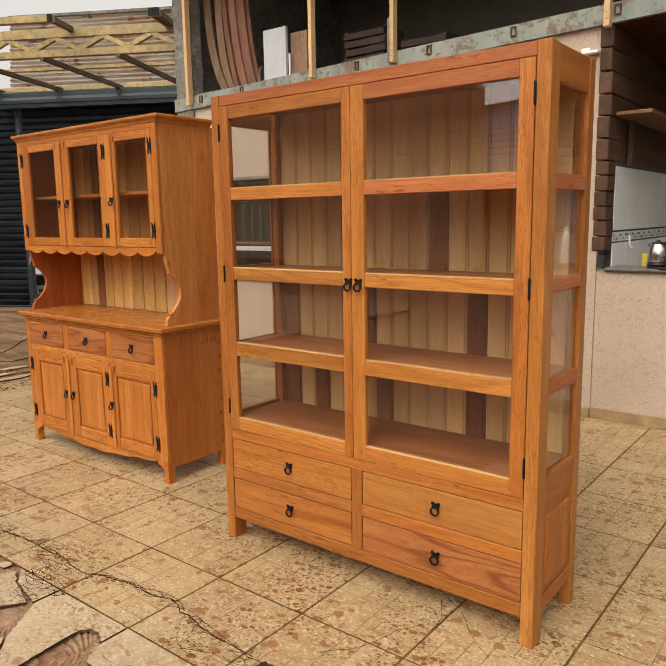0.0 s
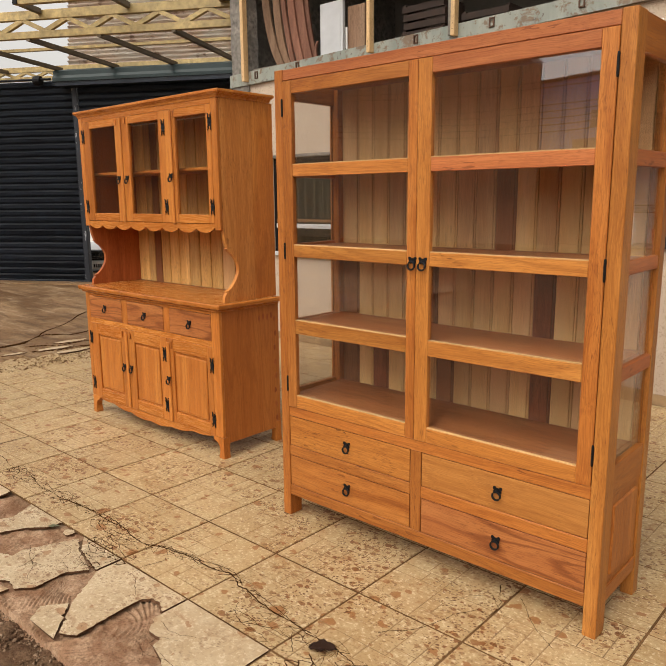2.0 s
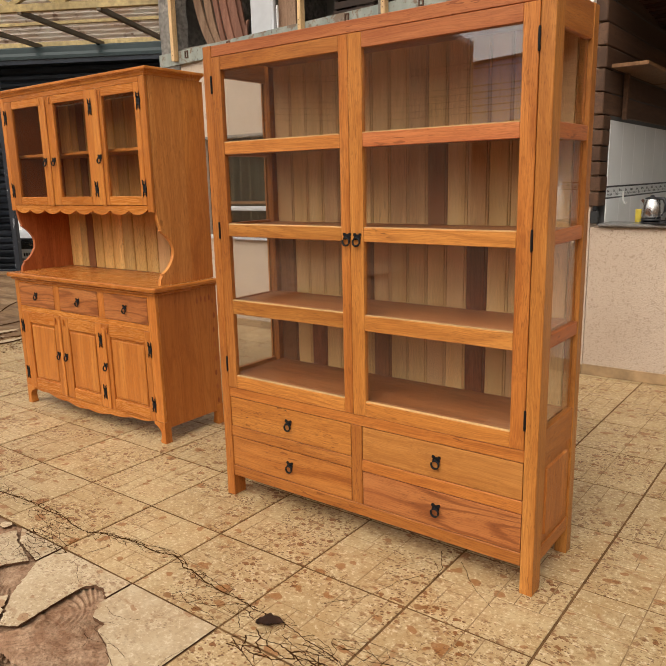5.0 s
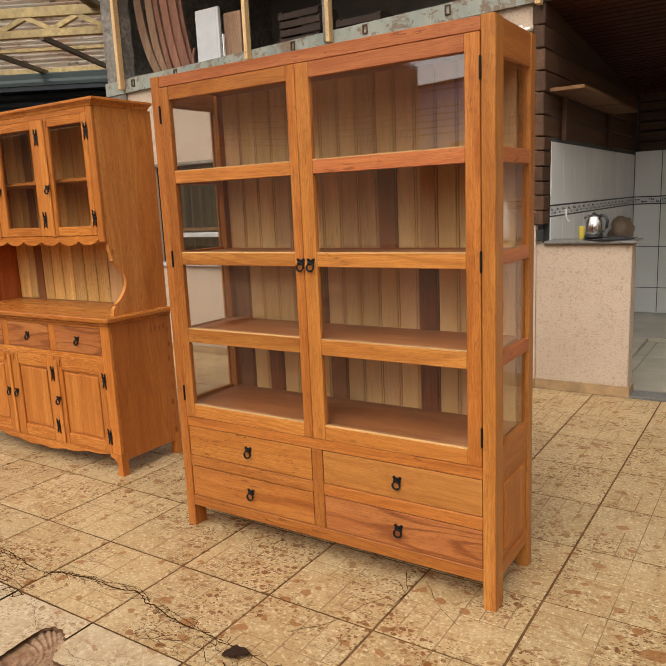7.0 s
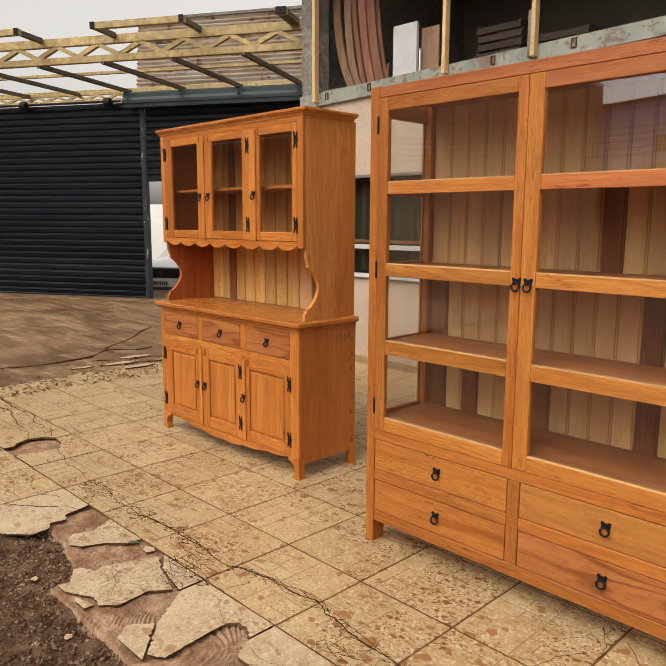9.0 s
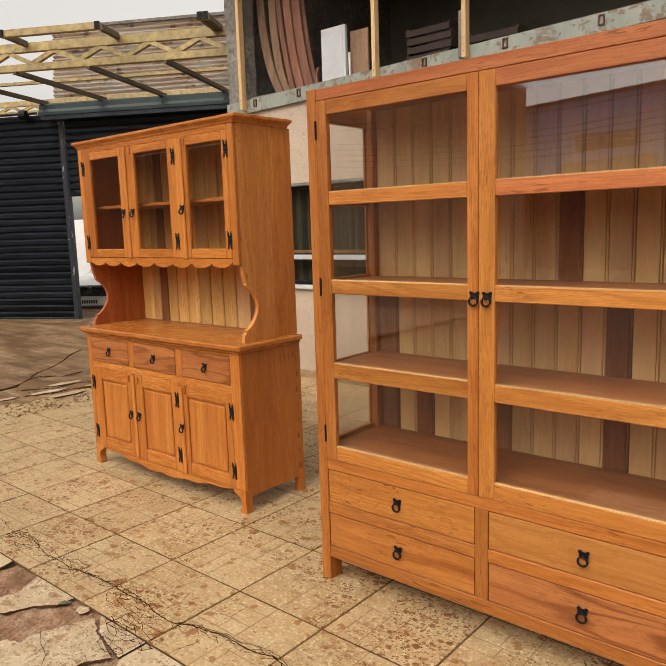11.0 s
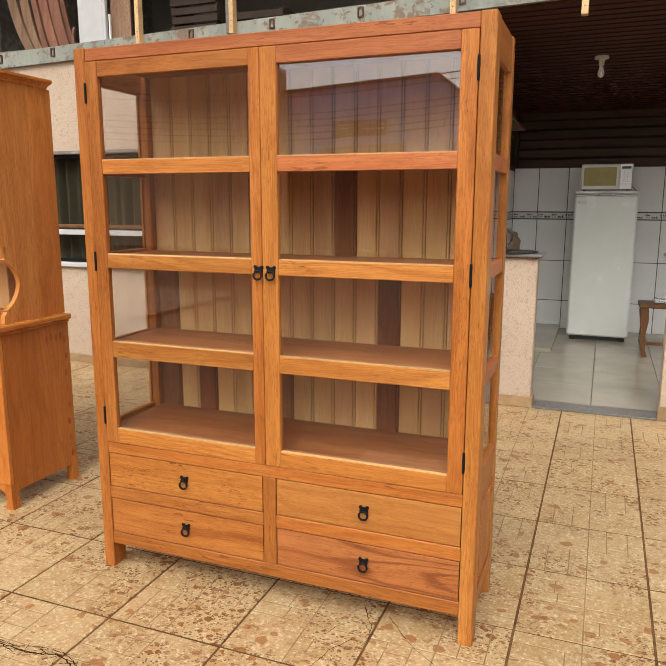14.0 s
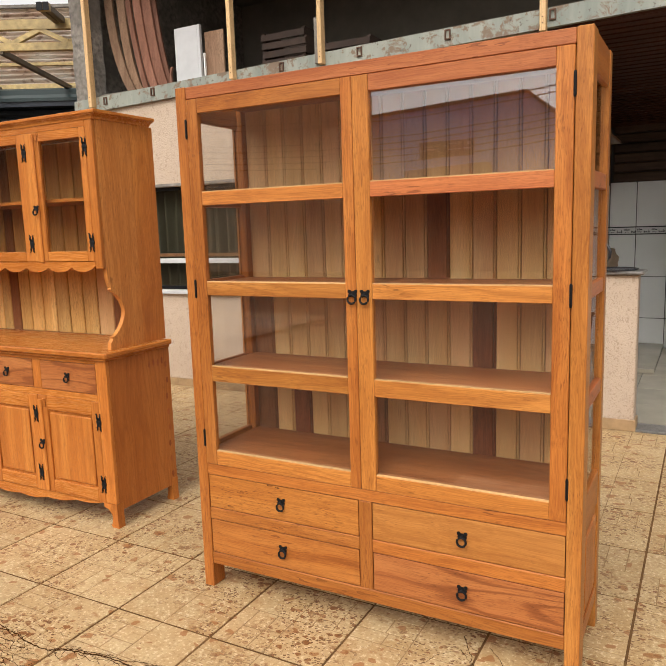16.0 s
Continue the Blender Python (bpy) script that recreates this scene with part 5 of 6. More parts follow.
def kettle():
    k = thing("electric_kettle", "brushed steel electric kettle with black handle on the counter", "kettle", at=(1.098, 3.125, 1.1205))
    part("base", lathe([(0.062, 0.0), (0.066, 0.006), (0.064, 0.016)], 24), black_plastic, k)
    part("body", lathe([(0.060, 0.0165), (0.066, 0.03), (0.062, 0.09), (0.050, 0.145), (0.046, 0.150)], 28), steel, k, "", True)
    part("lid", lathe([(0.046, 0.1503), (0.044, 0.158), (0.015, 0.165), (0.012, 0.174), (0.004, 0.177)], 24), black_plastic, k, "", True)
    bm = tube(bmesh.new(), [(0.040, 0, 0.155), (0.075, 0, 0.150), (0.092, 0, 0.115), (0.088, 0, 0.07), (0.066, 0, 0.035)], [0.010, 0.012, 0.011, 0.010, 0.008], 10)
    part("handle", bm, black_plastic, k, "", True)
    part("spout", finish(bar(bmesh.new(), (-0.046, 0, 0.120), (-0.066, 0, 0.146), 0.022, 0.016)), steel, k)


kettle()
tagged(link_mesh("tray", lathe([(0.155, 0.0), (0.17, 0.004), (0.172, 0.011), (0.163, 0.0115), (0.15, 0.005)], 28, Matrix.Translation((1.215, 3.06, 1.1085))), frieze), "round black and white patterned tray on the counter", "tray")


def crumpled(name, at, size, mat, label, cat, seed):
    bm = bmesh.new()
    bmesh.ops.create_icosphere(bm, subdivisions=3, radius=1.0)
    for v in bm.verts:
        n = 1 + 0.38 * noise.noise(v.co * 2.2 + Vector((seed, 0, 0))) + 0.20 * noise.noise(v.co * 5 + Vector((0, seed, 0)))
        v.co = Vector((v.co.x * size[0] * n, v.co.y * size[1] * n, max(-0.55, v.co.z * n) * size[2]))
    lo = min(v.co.z for v in bm.verts)
    bmesh.ops.translate(bm, vec=(0, 0, -lo), verts=bm.verts)
    ob = tagged(link_mesh(name, bm, mat, None, "", True), label, cat)
    ob.location = at
    return ob


crumpled("paper_bag", (0.925, 5.02, 0.9805), (0.105, 0.10, 0.135), paper_bag, "crumpled brown bread bag on the side shelf", "paper bag", 3.0)
tagged(link_mesh("yellow_tin", lathe([(0.026, 0), (0.027, 0.003), (0.027, 0.085), (0.024, 0.09)], 18, Matrix.Translation((1.010, 3.165, 1.1085))), plain("yellow_tin_paint", (0.55, 0.42, 0.06), 0.4)), "small yellow tin behind the kettle", "tin")
bm = tube(bmesh.new(), [(0, 0, 0.06), (0, 0, 0.0), (0.012, 0, -0.03), (0.025, 0, -0.035), (0.03, 0, -0.02)], 0.007, 8)
hook = tagged(link_mesh("wall_hook", bm, white_plastic, None, "", True), "white plastic hook on the tiled wall", "hook")
hook.location = (KX0 + 0.018, 3.52, 1.255)


def brush():
    b = thing("hand_brush", "dark hand brush hanging at the end of the siding", "brush", at=(0.775, WALL_Y - 0.032, 1.1085))
    part("bristles", boxes((-0.026, 0.026, -0.012, 0.012, 0.0, 0.085), bev=0.006), rubber, b)
    part("handle", boxes((-0.016, 0.016, -0.009, 0.009, 0.0853, 0.12), bev=0.005), iron, b)


brush()

# wall shelf
sh = thing("wall_shelf", "rough brown board shelf on the kitchen side wall", "shelf")
part("board", boxes((0.802, 1.04, 3.01, 4.20, 2.150, 2.176), bev=0.003), stool_wood, sh)
part("board", boxes((0.802, 1.035, 4.204, 5.05, 2.146, 2.172), bev=0.003), stool_wood, sh)
for y in (3.33, 4.90):
    part("bracket", boxes((0.802, 0.835, y, y + 0.045, 1.83, 2.1455), bev=0.003), old_log, sh)
side_shelf = tagged(link_mesh("side_shelf", boxes((0.7905, 1.04, 4.80, 5.25, 0.955, 0.980), bev=0.003), stool_wood), "low brown board fixed to the tiled side wall", "shelf")


def fridge():
    f = thing("refrigerator", "old white single-door refrigerator against the kitchen wall", "refrigerator", at=(1.50, 5.73, 0.0))
    W = 0.615
    part("body", boxes((0.004, W - 0.004, 0.065, 0.62, 0.045, 1.555), bev=0.012), white_enamel, f)
    part("door", boxes((0, W, 0.0, 0.062, 0.05, 1.535), bev=0.018), white_enamel, f)
    part("top_cap", boxes((0.0, W, 0.005, 0.62, 1.5555, 1.585), bev=0.008), white_plastic, f, "yellowed top cap")
    part("handle", boxes((0.22, 0.40, -0.012, 0.02, 1.536, 1.553), bev=0.005), steel, f)
    part("badge", boxes((0.03, 0.115, -0.0025, -0.0004, 1.45, 1.485), bev=0.001), aluminium, f, "small grey badge")
    part("plinth", boxes((0.03, W - 0.03, 0.03, 0.58, 0.012, 0.0445)), rubber, f)
    for x in (0.06, W - 0.06):
        part("foot", lathe([(0.03, 0.0), (0.035, 0.004), (0.03, 0.012)], 12, Matrix.Translation((x, 0.03, 0.009))), rubber, f)
    return f


fridge()


def microwave():
    m = thing("microwave_oven", "small off-white microwave oven standing on the refrigerator", "microwave", at=(1.545, 5.76, 1.586))
    W, Hh = 0.50, 0.27
    part("case", boxes((0, W, 0.02, 0.36, 0.008, Hh), bev=0.008), white_plastic, m)
    d = part("door", boxes((0.006, 0.375, 0.0, 0.0195, 0.012, Hh - 0.004), bev=0.006), white_plastic, m)
    part("window", boxes((0.03, 0.345, -0.003, -0.0003, 0.05, Hh - 0.035), bev=0.001), olive_glass, d, "olive tinted door window")
    c = part("control_panel", boxes((0.378, W - 0.006, 0.0, 0.0195, 0.012, Hh - 0.004), bev=0.004), aluminium, m)
    for j in range(6):
        for i in range(3):
            part("button", boxes((0.392 + 0.032 * i, 0.416 + 0.032 * i, -0.004, -0.0004, 0.075 + 0.022 * j, 0.091 + 0.022 * j), bev=0.002), white_plastic, c)
    part("display", boxes((0.392, 0.48, -0.003, -0.0004, 0.218, 0.243)), black_plastic, c)
    for x in (0.04, W - 0.04):
        part("foot", boxes((x - 0.012, x + 0.012, 0.03, 0.06, 0.0, 0.0078)), rubber, m)
    bm = tube(bmesh.new(), [(W + 0.004, 0.25, 0.05), (W + 0.05, 0.24, 0.0), (W + 0.06, 0.22, -0.25), (W + 0.045, 0.22, -0.55), (W + 0.06, 0.22, -0.63)], 0.005, 6)
    part("cord", bm, black_plastic, m)


microwave()


def stool():
    s = thing("wooden_stool", "worn brown wooden stool with curved legs in the kitchen", "stool", at=(2.17, 5.0, 0.0095))
    part("seat", boxes((0, 0.42, 0, 0.38, 0.475, 0.505), bev=0.008), stool_wood, s)
    prof = [(0.0, 0.4745), (0.065, 0.4745), (0.075, 0.36), (0.055, 0.22), (0.06, 0.08), (0.085, 0.0), (0.035, 0.0), (0.012, 0.10), (0.018, 0.26), (0.0, 0.40)]
    for y in (0.02, 0.32):
        part("leg", finish(prism([(x + 0.02, z) for x, z in prof], 0.04, Matrix.Translation((0, y, 0)))), stool_wood, s)
        part("leg", finish(prism([(0.40 - x, z) for x, z in prof], 0.04, Matrix.Translation((0, y, 0)))), stool_wood, s)
    part("stretcher", boxes((0.075, 0.345, 0.18, 0.21, 0.09, 0.12), bev=0.004), stool_wood, s)
    part("stretcher", boxes((0.03, 0.06, 0.0603, 0.3197, 0.13, 0.16), bev=0.004), stool_wood, s)


stool()
crumpled("cloth", (2.40, 5.2, 0.515), (0.10, 0.09, 0.045), frieze, "crumpled black and white cloth on the stool", "cloth", 7.0)
cup = thing("plastic_cup", "red plastic cup on the granite counter", "cup", at=(2.295, 3.02, 1.126))
part("body", lathe([(0.030, 0.0), (0.032, 0.003), (0.043, 0.11), (0.041, 0.111), (0.030, 0.008)], 20), red_plastic, cup, "", True)

bottle = thing("plastic_bottle", "white plastic bottle standing on the granite counter", "bottle", at=(2.50, 3.07, 1.126))
part("body", lathe([(0.036, 0.0), (0.038, 0.004), (0.038, 0.17), (0.030, 0.205), (0.014, 0.225), (0.014, 0.240)], 20), white_plastic, bottle, "", True)
part("cap", lathe([(0.017, 0.2403), (0.017, 0.268), (0.014, 0.272)], 16), white_paint, bottle)

# bare bulb
bulb = thing("ceiling_bulb", "unlit white bulb in a porcelain holder under the board ceiling", "light bulb", at=(1.698, 4.27, 2.626))
part("holder", lathe([(0.056, 0.02), (0.056, -0.008), (0.024, -0.016), (0.020, -0.060), (0.016, -0.064)], 20), white_plastic, bulb, "", True)
part("bulb", lathe([(0.014, -0.0642), (0.016, -0.08), (0.027, -0.108), (0.028, -0.125), (0.020, -0.145), (0.005, -0.153)], 20), white_paint, bulb, "", True)

# small bracket on the stucco above the cabinet
bracket = thing("bracket", "small white metal bracket at the top of the stucco wall", "bracket", at=(0.60, WALL_Y - 0.0005, 2.56))
part("arm", boxes((-0.012, 0.10, -0.06, 0.0, 0.0, 0.02), bev=0.004), white_paint, bracket)
part("plate", boxes((-0.03, 0.03, -0.008, 0.0, -0.03, 0.05), bev=0.003), white_paint, bracket)


# ---- loft things ----
LZ = 2.786
red_lean = wood("reddish_plank_wood", "z", (0.27, 0.130, 0.088), (0.20, 0.088, 0.056), (0.10, 0.044, 0.028), gloss=0.7, pits=0.2, vary=0.5)


def leaning_board(foot, mid, top, w, y, mat):
    """A long springy board: foot on the deck, bowed through mid, resting at top; (x, z) each."""
    bm = bmesh.new()
    n = 16
    ring = []
    for i in range(n + 1):
        u = i / n
        a, b, c = (1 - u) ** 2, 2 * u * (1 - u), u * u
        bow = [2 * q - 0.5 * (p + r) for p, q, r in zip(foot, mid, top)]
        x, z = (a * p + b * q + c * r for p, q, r in zip(foot, bow, top))
        yy = y + 0.10 * u * u
        ring.append([bm.verts.new((x + dx, yy + dy, z)) for dx, dy in ((-w, 0), (w, 0), (w, 0.020), (-w, 0.020))])
    for a, b in zip(ring, ring[1:]):
        for q in range(4):
            bm.faces.new((a[q], a[(q + 1) % 4], b[(q + 1) % 4], b[q]))
    bm.faces.new(ring[0][::-1])
    bm.faces.new(ring[-1])
    tagged(link_mesh("leaning_board", finish(bm), mat), "long weathered brown board leaning in the loft", "board", "boards leaning in the loft")


for foot, mid, top, w, y, mat in (
        (-3.097, (-3.31, 3.26), (-3.44, 3.95), 0.050, 3.06, lean_wood), (-3.020, (-3.185, 3.18), (-3.31, 3.95), 0.048, 3.09, lean_wood),
        (-2.915, (-3.053, 3.244), (-3.20, 3.92), 0.028, 3.05, red_lean), (-2.836, (-2.972, 3.23), (-3.11, 3.90), 0.046, 3.075, red_lean),
        (-2.745, (-2.880, 3.236), (-3.02, 3.88), 0.055, 3.10, red_lean), (-2.672, (-2.80, 3.18), (-2.95, 3.86), 0.028, 3.125, red_lean),
        (-2.602, (-2.648, 2.88), (-2.69, 2.985), 0.010, 3.06, red_lean)):
    leaning_board((foot, LZ), mid, top, w, y, mat)
wb = thing("white_panel", "white painted panel standing at the loft's edge", "panel", at=(-2.545, 3.05, LZ))
part("face", boxes((0, 0.255, 0, 0.012, 0, 0.485), bev=0.002), shaded_white, wb)
part("edge", boxes((0.2553, 0.285, 0.0, 0.035, 0, 0.485), bev=0.003), shaded_white, wb)
tagged(link_mesh("narrow_strip", boxes((-2.235, -2.222, 3.06, 3.08, LZ, LZ + 0.24), bev=0.001), white_paint), "narrow white strip standing on the loft deck", "strip")
tagged(link_mesh("brown_panel", boxes((-2.26, -2.055, 3.12, 3.14, LZ, LZ + 0.43), bev=0.002), lean_wood), "brown board standing in the loft", "board")
for k, (x, y, nlay) in enumerate(((-1.90, 3.5, 6), (-1.52, 3.9, 4), (-1.30, 3.55, 4))):
    cr = thing("crate_stack", "stack of dark slatted wooden crates on the loft deck", "crates", "crates in the loft", at=(x, y, LZ))
    for j in range(nlay):
        dx = 0.012 * math.sin(j * 2.3 + k)
        part("crate", boxes((dx, 0.46 + dx, 0, 0.02, 0.075 * j, 0.075 * j + 0.055), (dx, 0.46 + dx, 0.33, 0.35, 0.075 * j, 0.075 * j + 0.055), (dx, 0.03 + dx, 0.0203, 0.3297, 0.075 * j, 0.075 * j + 0.074), (0.43 + dx, 0.46 + dx, 0.0203, 0.3297, 0.075 * j, 0.075 * j + 0.074)), dark_rubble, cr)
bm = bmesh.new()
for a, b in (((-1.50, 3.30, 0.0), (-1.56, 3.28, 0.11)), ((-1.50, 3.30, 0.0), (-1.42, 3.28, 0.13)), ((-1.50, 3.30, 0.0), (-1.51, 3.29, 0.06))):
    tube(bm, [Vector(a) + Vector((0, 0, LZ)), Vector(b) + Vector((0, 0, LZ))], 0.004, 5)
tagged(link_mesh("wire_scrap", bm, steel), "bent scrap of grey wire on the loft deck", "wire")


# ---- street beyond the gate ----
def car():
    c = thing("parked_car", "white hatchback car parked in the street beyond the gate", "car")
    # local: x across, -y towards the yard, z up
    def shell(rows, mat, name, parent, smooth=True):
        bm = bmesh.new()
        rings = [[bm.verts.new(p) for p in r] for r in rows]
        for a, b in zip(rings, rings[1:]):
            for q in range(len(a) - 1):
                bm.faces.new((a[q], a[q + 1], b[q + 1], b[q]))
        return part(name, finish(bm), mat, parent, "", smooth)
    def arc(y, w, z0, z1, n=12):
        return [(w * math.sin((k / n - 0.5) * math.pi) if 0 else -w + 2 * w * k / n, y + 0.18 * (abs(2 * k / n - 1) ** 3), z0 + (z1 - z0) * (1 - abs(2 * k / n - 1) ** 4)) for k in range(n + 1)]
    shell([arc(-0.02, 0.80, 0.22, 0.22), arc(-0.06, 0.82, 0.40, 0.40), arc(-0.03, 0.82, 0.62, 0.66)], car_white, "bumper", c)
    shell([arc(-0.02, 0.80, 0.72, 0.80), arc(0.10, 0.80, 0.80, 0.90), arc(0.55, 0.80, 0.86, 0.98), arc(1.0, 0.78, 0.90, 1.03)], car_white, "bonnet", c)
    shell([arc(1.0, 0.74, 0.90, 1.03), arc(1.6, 0.62, 1.30, 1.46)], window_glass, "windscreen", c)
    shell([arc(1.6, 0.62, 1.30, 1.46), arc(3.0, 0.62, 1.32, 1.48)], car_white, "roof", c)
    part("side", boxes((-0.82, -0.76, 0.15, 3.7, 0.25, 0.86), bev=0.02), car_white, c)
    part("side", boxes((0.76, 0.82, 0.15, 3.7, 0.25, 0.86), bev=0.02), car_white, c)
    part("tail", boxes((-0.76, 0.76, 3.1, 3.7, 0.25, 1.30), bev=0.05), car_white, c)
    part("inner_shade", boxes((-0.75, 0.75, 0.12, 3.0, 0.22, 0.70)), rubber, c)
    g = part("grille", boxes((-0.50, 0.50, -0.05, 0.10, 0.61, 0.83), bev=0.02), black_plastic, c)
    for z in (0.645, 0.69, 0.735, 0.78):
        part("bar", boxes((-0.46, 0.46, -0.060, -0.0505, z, z + 0.012)), steel, g)
    part("badge", lathe([(0.055, 0), (0.058, 0.006), (0.04, 0.010)], 20, Matrix.Translation((0, -0.061, 0.73)) @ Matrix.Rotation(radians(90), 4, "X")), steel, g, "round plain metal badge")
    part("air_intake", boxes((-0.64, 0.64, -0.085, 0.02, 0.25, 0.43), bev=0.03), black_plastic, c)
    p = part("plate", boxes((-0.20, 0.20, -0.097, -0.086, 0.455, 0.585), bev=0.003), white_plastic, c, "pale plate with unreadable grey bars")
    for k in range(7):
        part("bar", boxes((-0.165 + 0.048 * k, -0.135 + 0.048 * k, -0.0995, -0.0972, 0.475, 0.545)), iron, p)
    for s in (-1, 1):
        h = part("headlight", boxes((s * 0.64 - 0.13, s * 0.64 + 0.13, -0.005, 0.12, 0.66, 0.82), bev=0.03), steel, c)
        w = part("wheel", lathe([(0.29, -0.09), (0.30, 0), (0.29, 0.09)], 24, Matrix.Translation((s * 0.72, 0.72, 0.30)) @ Matrix.Rotation(radians(90), 4, "Y")), rubber, c)
        part("rim", lathe([(0.19, -0.095), (0.19, 0.0), (0.19, 0.095)], 20, Matrix.Translation((s * 0.72, 0.72, 0.30)) @ Matrix.Rotation(radians(90), 4, "Y")), steel, w)
    c.matrix_world = Matrix.Translation((-10.80, 5.35, -0.36)) @ Matrix.Rotation(radians(33), 4, "Z")
    return c


car()
# verge with shrubs, a low wall and a street pole across the road
setting("wall_street", slab(-9.0, 9.0, 9.6, 9.8, -0.36, 1.25), white_paint, "whitewashed wall across the street", "wall").matrix_world = GM
setting("wall_street_house", slab(-9.0, 9.0, 12.0, 12.3, -0.36, 2.0), white_paint, "pale house wall across the street", "wall").matrix_world = GM
pole = tagged(link_mesh("street_pole", lathe([(0.11, -0.36), (0.10, 2.0), (0.08, 7.0)], 14), concrete_grey, None, "", True), "grey concrete street pole beyond the gate", "pole")
pole.matrix_world = GM @ Matrix.Translation((0.15, 8.2, 0))


def shrub(at, r, seed):
    rnd = random.Random(seed)
    ob = thing("shrub", "low green shrub on the street verge", "shrub", "shrubs on the verge", at=at)
    bm = bmesh.new()
    for k in range(420):
        a, b, d = rnd.uniform(0, 6.283), rnd.uniform(0.05, 1.45), r * rnd.uniform(0.45, 1.0)
        p = Vector((d * math.cos(a) * math.cos(b), d * math.sin(a) * math.cos(b), 0.8 * d * math.sin(b)))
        u = Vector((rnd.uniform(-1, 1), rnd.uniform(-1, 1), rnd.uniform(-0.4, 1))).normalized() * 0.07
        v = u.cross(Vector((rnd.uniform(-1, 1), rnd.uniform(-1, 1), rnd.uniform(-1, 1)))).normalized() * 0.022
        bm.faces.new([bm.verts.new(q) for q in (p - u, p + v, p + u, p - v)])
    part("foliage", bm, leaf_green, ob)
    bm = bmesh.new()
    for k in range(6):
        a = k * 1.05
        tube(bm, [(0, 0, 0), (0.5 * r * math.cos(a), 0.5 * r * math.sin(a), 0.5 * r)], [0.012, 0.005], 5)
    part("stems", bm, lean_wood, ob)


for k in range(6):
    shrub(GM @ Vector((-2.6 + 0.75 * k, 8.6 + 0.2 * math.sin(k * 2), -0.36)), 0.80 + 0.12 * math.sin(k * 1.3), 11 + k)


# ---- street behind the camera: rendered house with a signboard, wires ----
house = thing("rendered_house", "pale blue-grey rendered house with a brown signboard across the street", "house")
part("wall", prism([(-9.6, -0.1), (-2.3, -0.1), (-2.3, 4.45), (-3.15, 5.2), (-9.6, 4.88)], -7.0, Matrix.Translation((0, -19.5, 0))), house_paint, house)
part("roof", prism([(-9.6, 4.89), (-3.15, 5.22), (-2.1, 4.30), (-2.1, 4.42), (-3.15, 5.30), (-9.6, 4.97)], -7.2, Matrix.Translation((0, -19.4, 0))), concrete_grey, house)
part("shopfront", boxes((-9.58, -2.32, -19.49, -19.42, -0.1, 2.75), bev=0.02), brown_sign, house)
part("awning", prism([(-6.85, 2.76), (-6.85, 3.13), (-4.20, 3.24), (-4.20, 2.76)], 0.6, Matrix.Translation((0, -19.48, 0))), ochre_render, house, "dull ochre awning")
sign = part("signboard", boxes((-6.54, -4.76, -19.48, -19.40, 3.52, 4.01), bev=0.01), brown_sign, house)


def words(text, size, at, parent, mat, name):
    cu = bpy.data.curves.new(name, "FONT")
    cu.body, cu.size, cu.extrude = text, size, 0.004
    tmp = bpy.data.objects.new(name, cu)
    scene.collection.objects.link(tmp)
    me = bpy.data.meshes.new_from_object(tmp.evaluated_get(bpy.context.evaluated_depsgraph_get()))
    bpy.data.objects.remove(tmp)
    bpy.data.curves.remove(cu)
    me.materials.append(mat)
    ob = new(name, me)
    ob.parent = parent
    ob.matrix_local = Matrix.Translation(at) @ Matrix.Rotation(radians(180), 4, "Z") @ Matrix.Rotation(radians(90), 4, "X")
    return ob


words("FUNILARIA", 0.135, (-5.86, -19.395, 3.845), sign, white_paint, "lettering")
words("E PINTURA", 0.135, (-5.86, -19.395, 3.70), sign, white_paint, "lettering")
part("emblem", boxes((-5.55, -5.10, -19.398, -19.394, 3.90, 3.915), (-5.42, -5.22, -19.398, -19.394, 3.94, 3.955), (-5.68, -5.60, -19.398, -19.394, 3.83, 3.885), (-4.95, -4.86, -19.398, -19.394, 3.84, 3.93)), white_paint, sign, "thin white emblem")
part("small_print", boxes((-5.60, -5.15, -19.398, -19.394, 3.73, 3.755), (-5.08, -4.84, -19.398, -19.394, 3.72, 3.765)), white_paint, sign, "bars of small white print")
neighbour = thing("neighbour_house", "tall dull ochre house across the street, its far left run added", "house")
# run left of x -18 is added, to keep sky out of the panes
slope = [(-46.0, 8.2), (-13.0, 8.2), (-10.0, 6.6), (-7.95, 5.42)]


def oblique(bm):
    for v in bm.verts:
        if v.co.y < -20:
            v.co.x -= 3.6
    return finish(bm)


part("wall", oblique(prism([(-46.0, -0.1)] + slope + [(-7.95, -0.1)], -7.1, Matrix.Translation((0, -18.9, 0)))), ochre_render, neighbour)
part("roof", oblique(prism([(x - 0.05, z + 0.01) for x, z in slope] + [(x + 0.05, z + 0.10) for x, z in reversed(slope)], -7.2, Matrix.Translation((0, -18.85, 0)))), corrugated, neighbour)
garage = thing("garage", "low dull garage across the street", "garage")
part("wall", boxes((-2.0, 14.0, -26.0, -19.3, -0.1, 3.5)), brown_sign, garage)
part("roof", boxes((-2.2, 14.2, -26.2, -19.1, 3.5, 3.7)), concrete_grey, garage)
wires = thing("overhead_wires", "black overhead wires strung along the street", "wires")
for k in range(7):
    z = 3.15 + 0.16 * k + (0.25 if k > 4 else 0)
    bm = tube(bmesh.new(), [(-11.5 + 2.4 * q, -13.0 - 0.12 * k, z - 0.35 * math.sin(math.pi * ((q * 3.6) % 18) / 18) + 0.02 * q) for q in range(12)], 0.013, 5)
    part("wire", bm, rubber, wires)
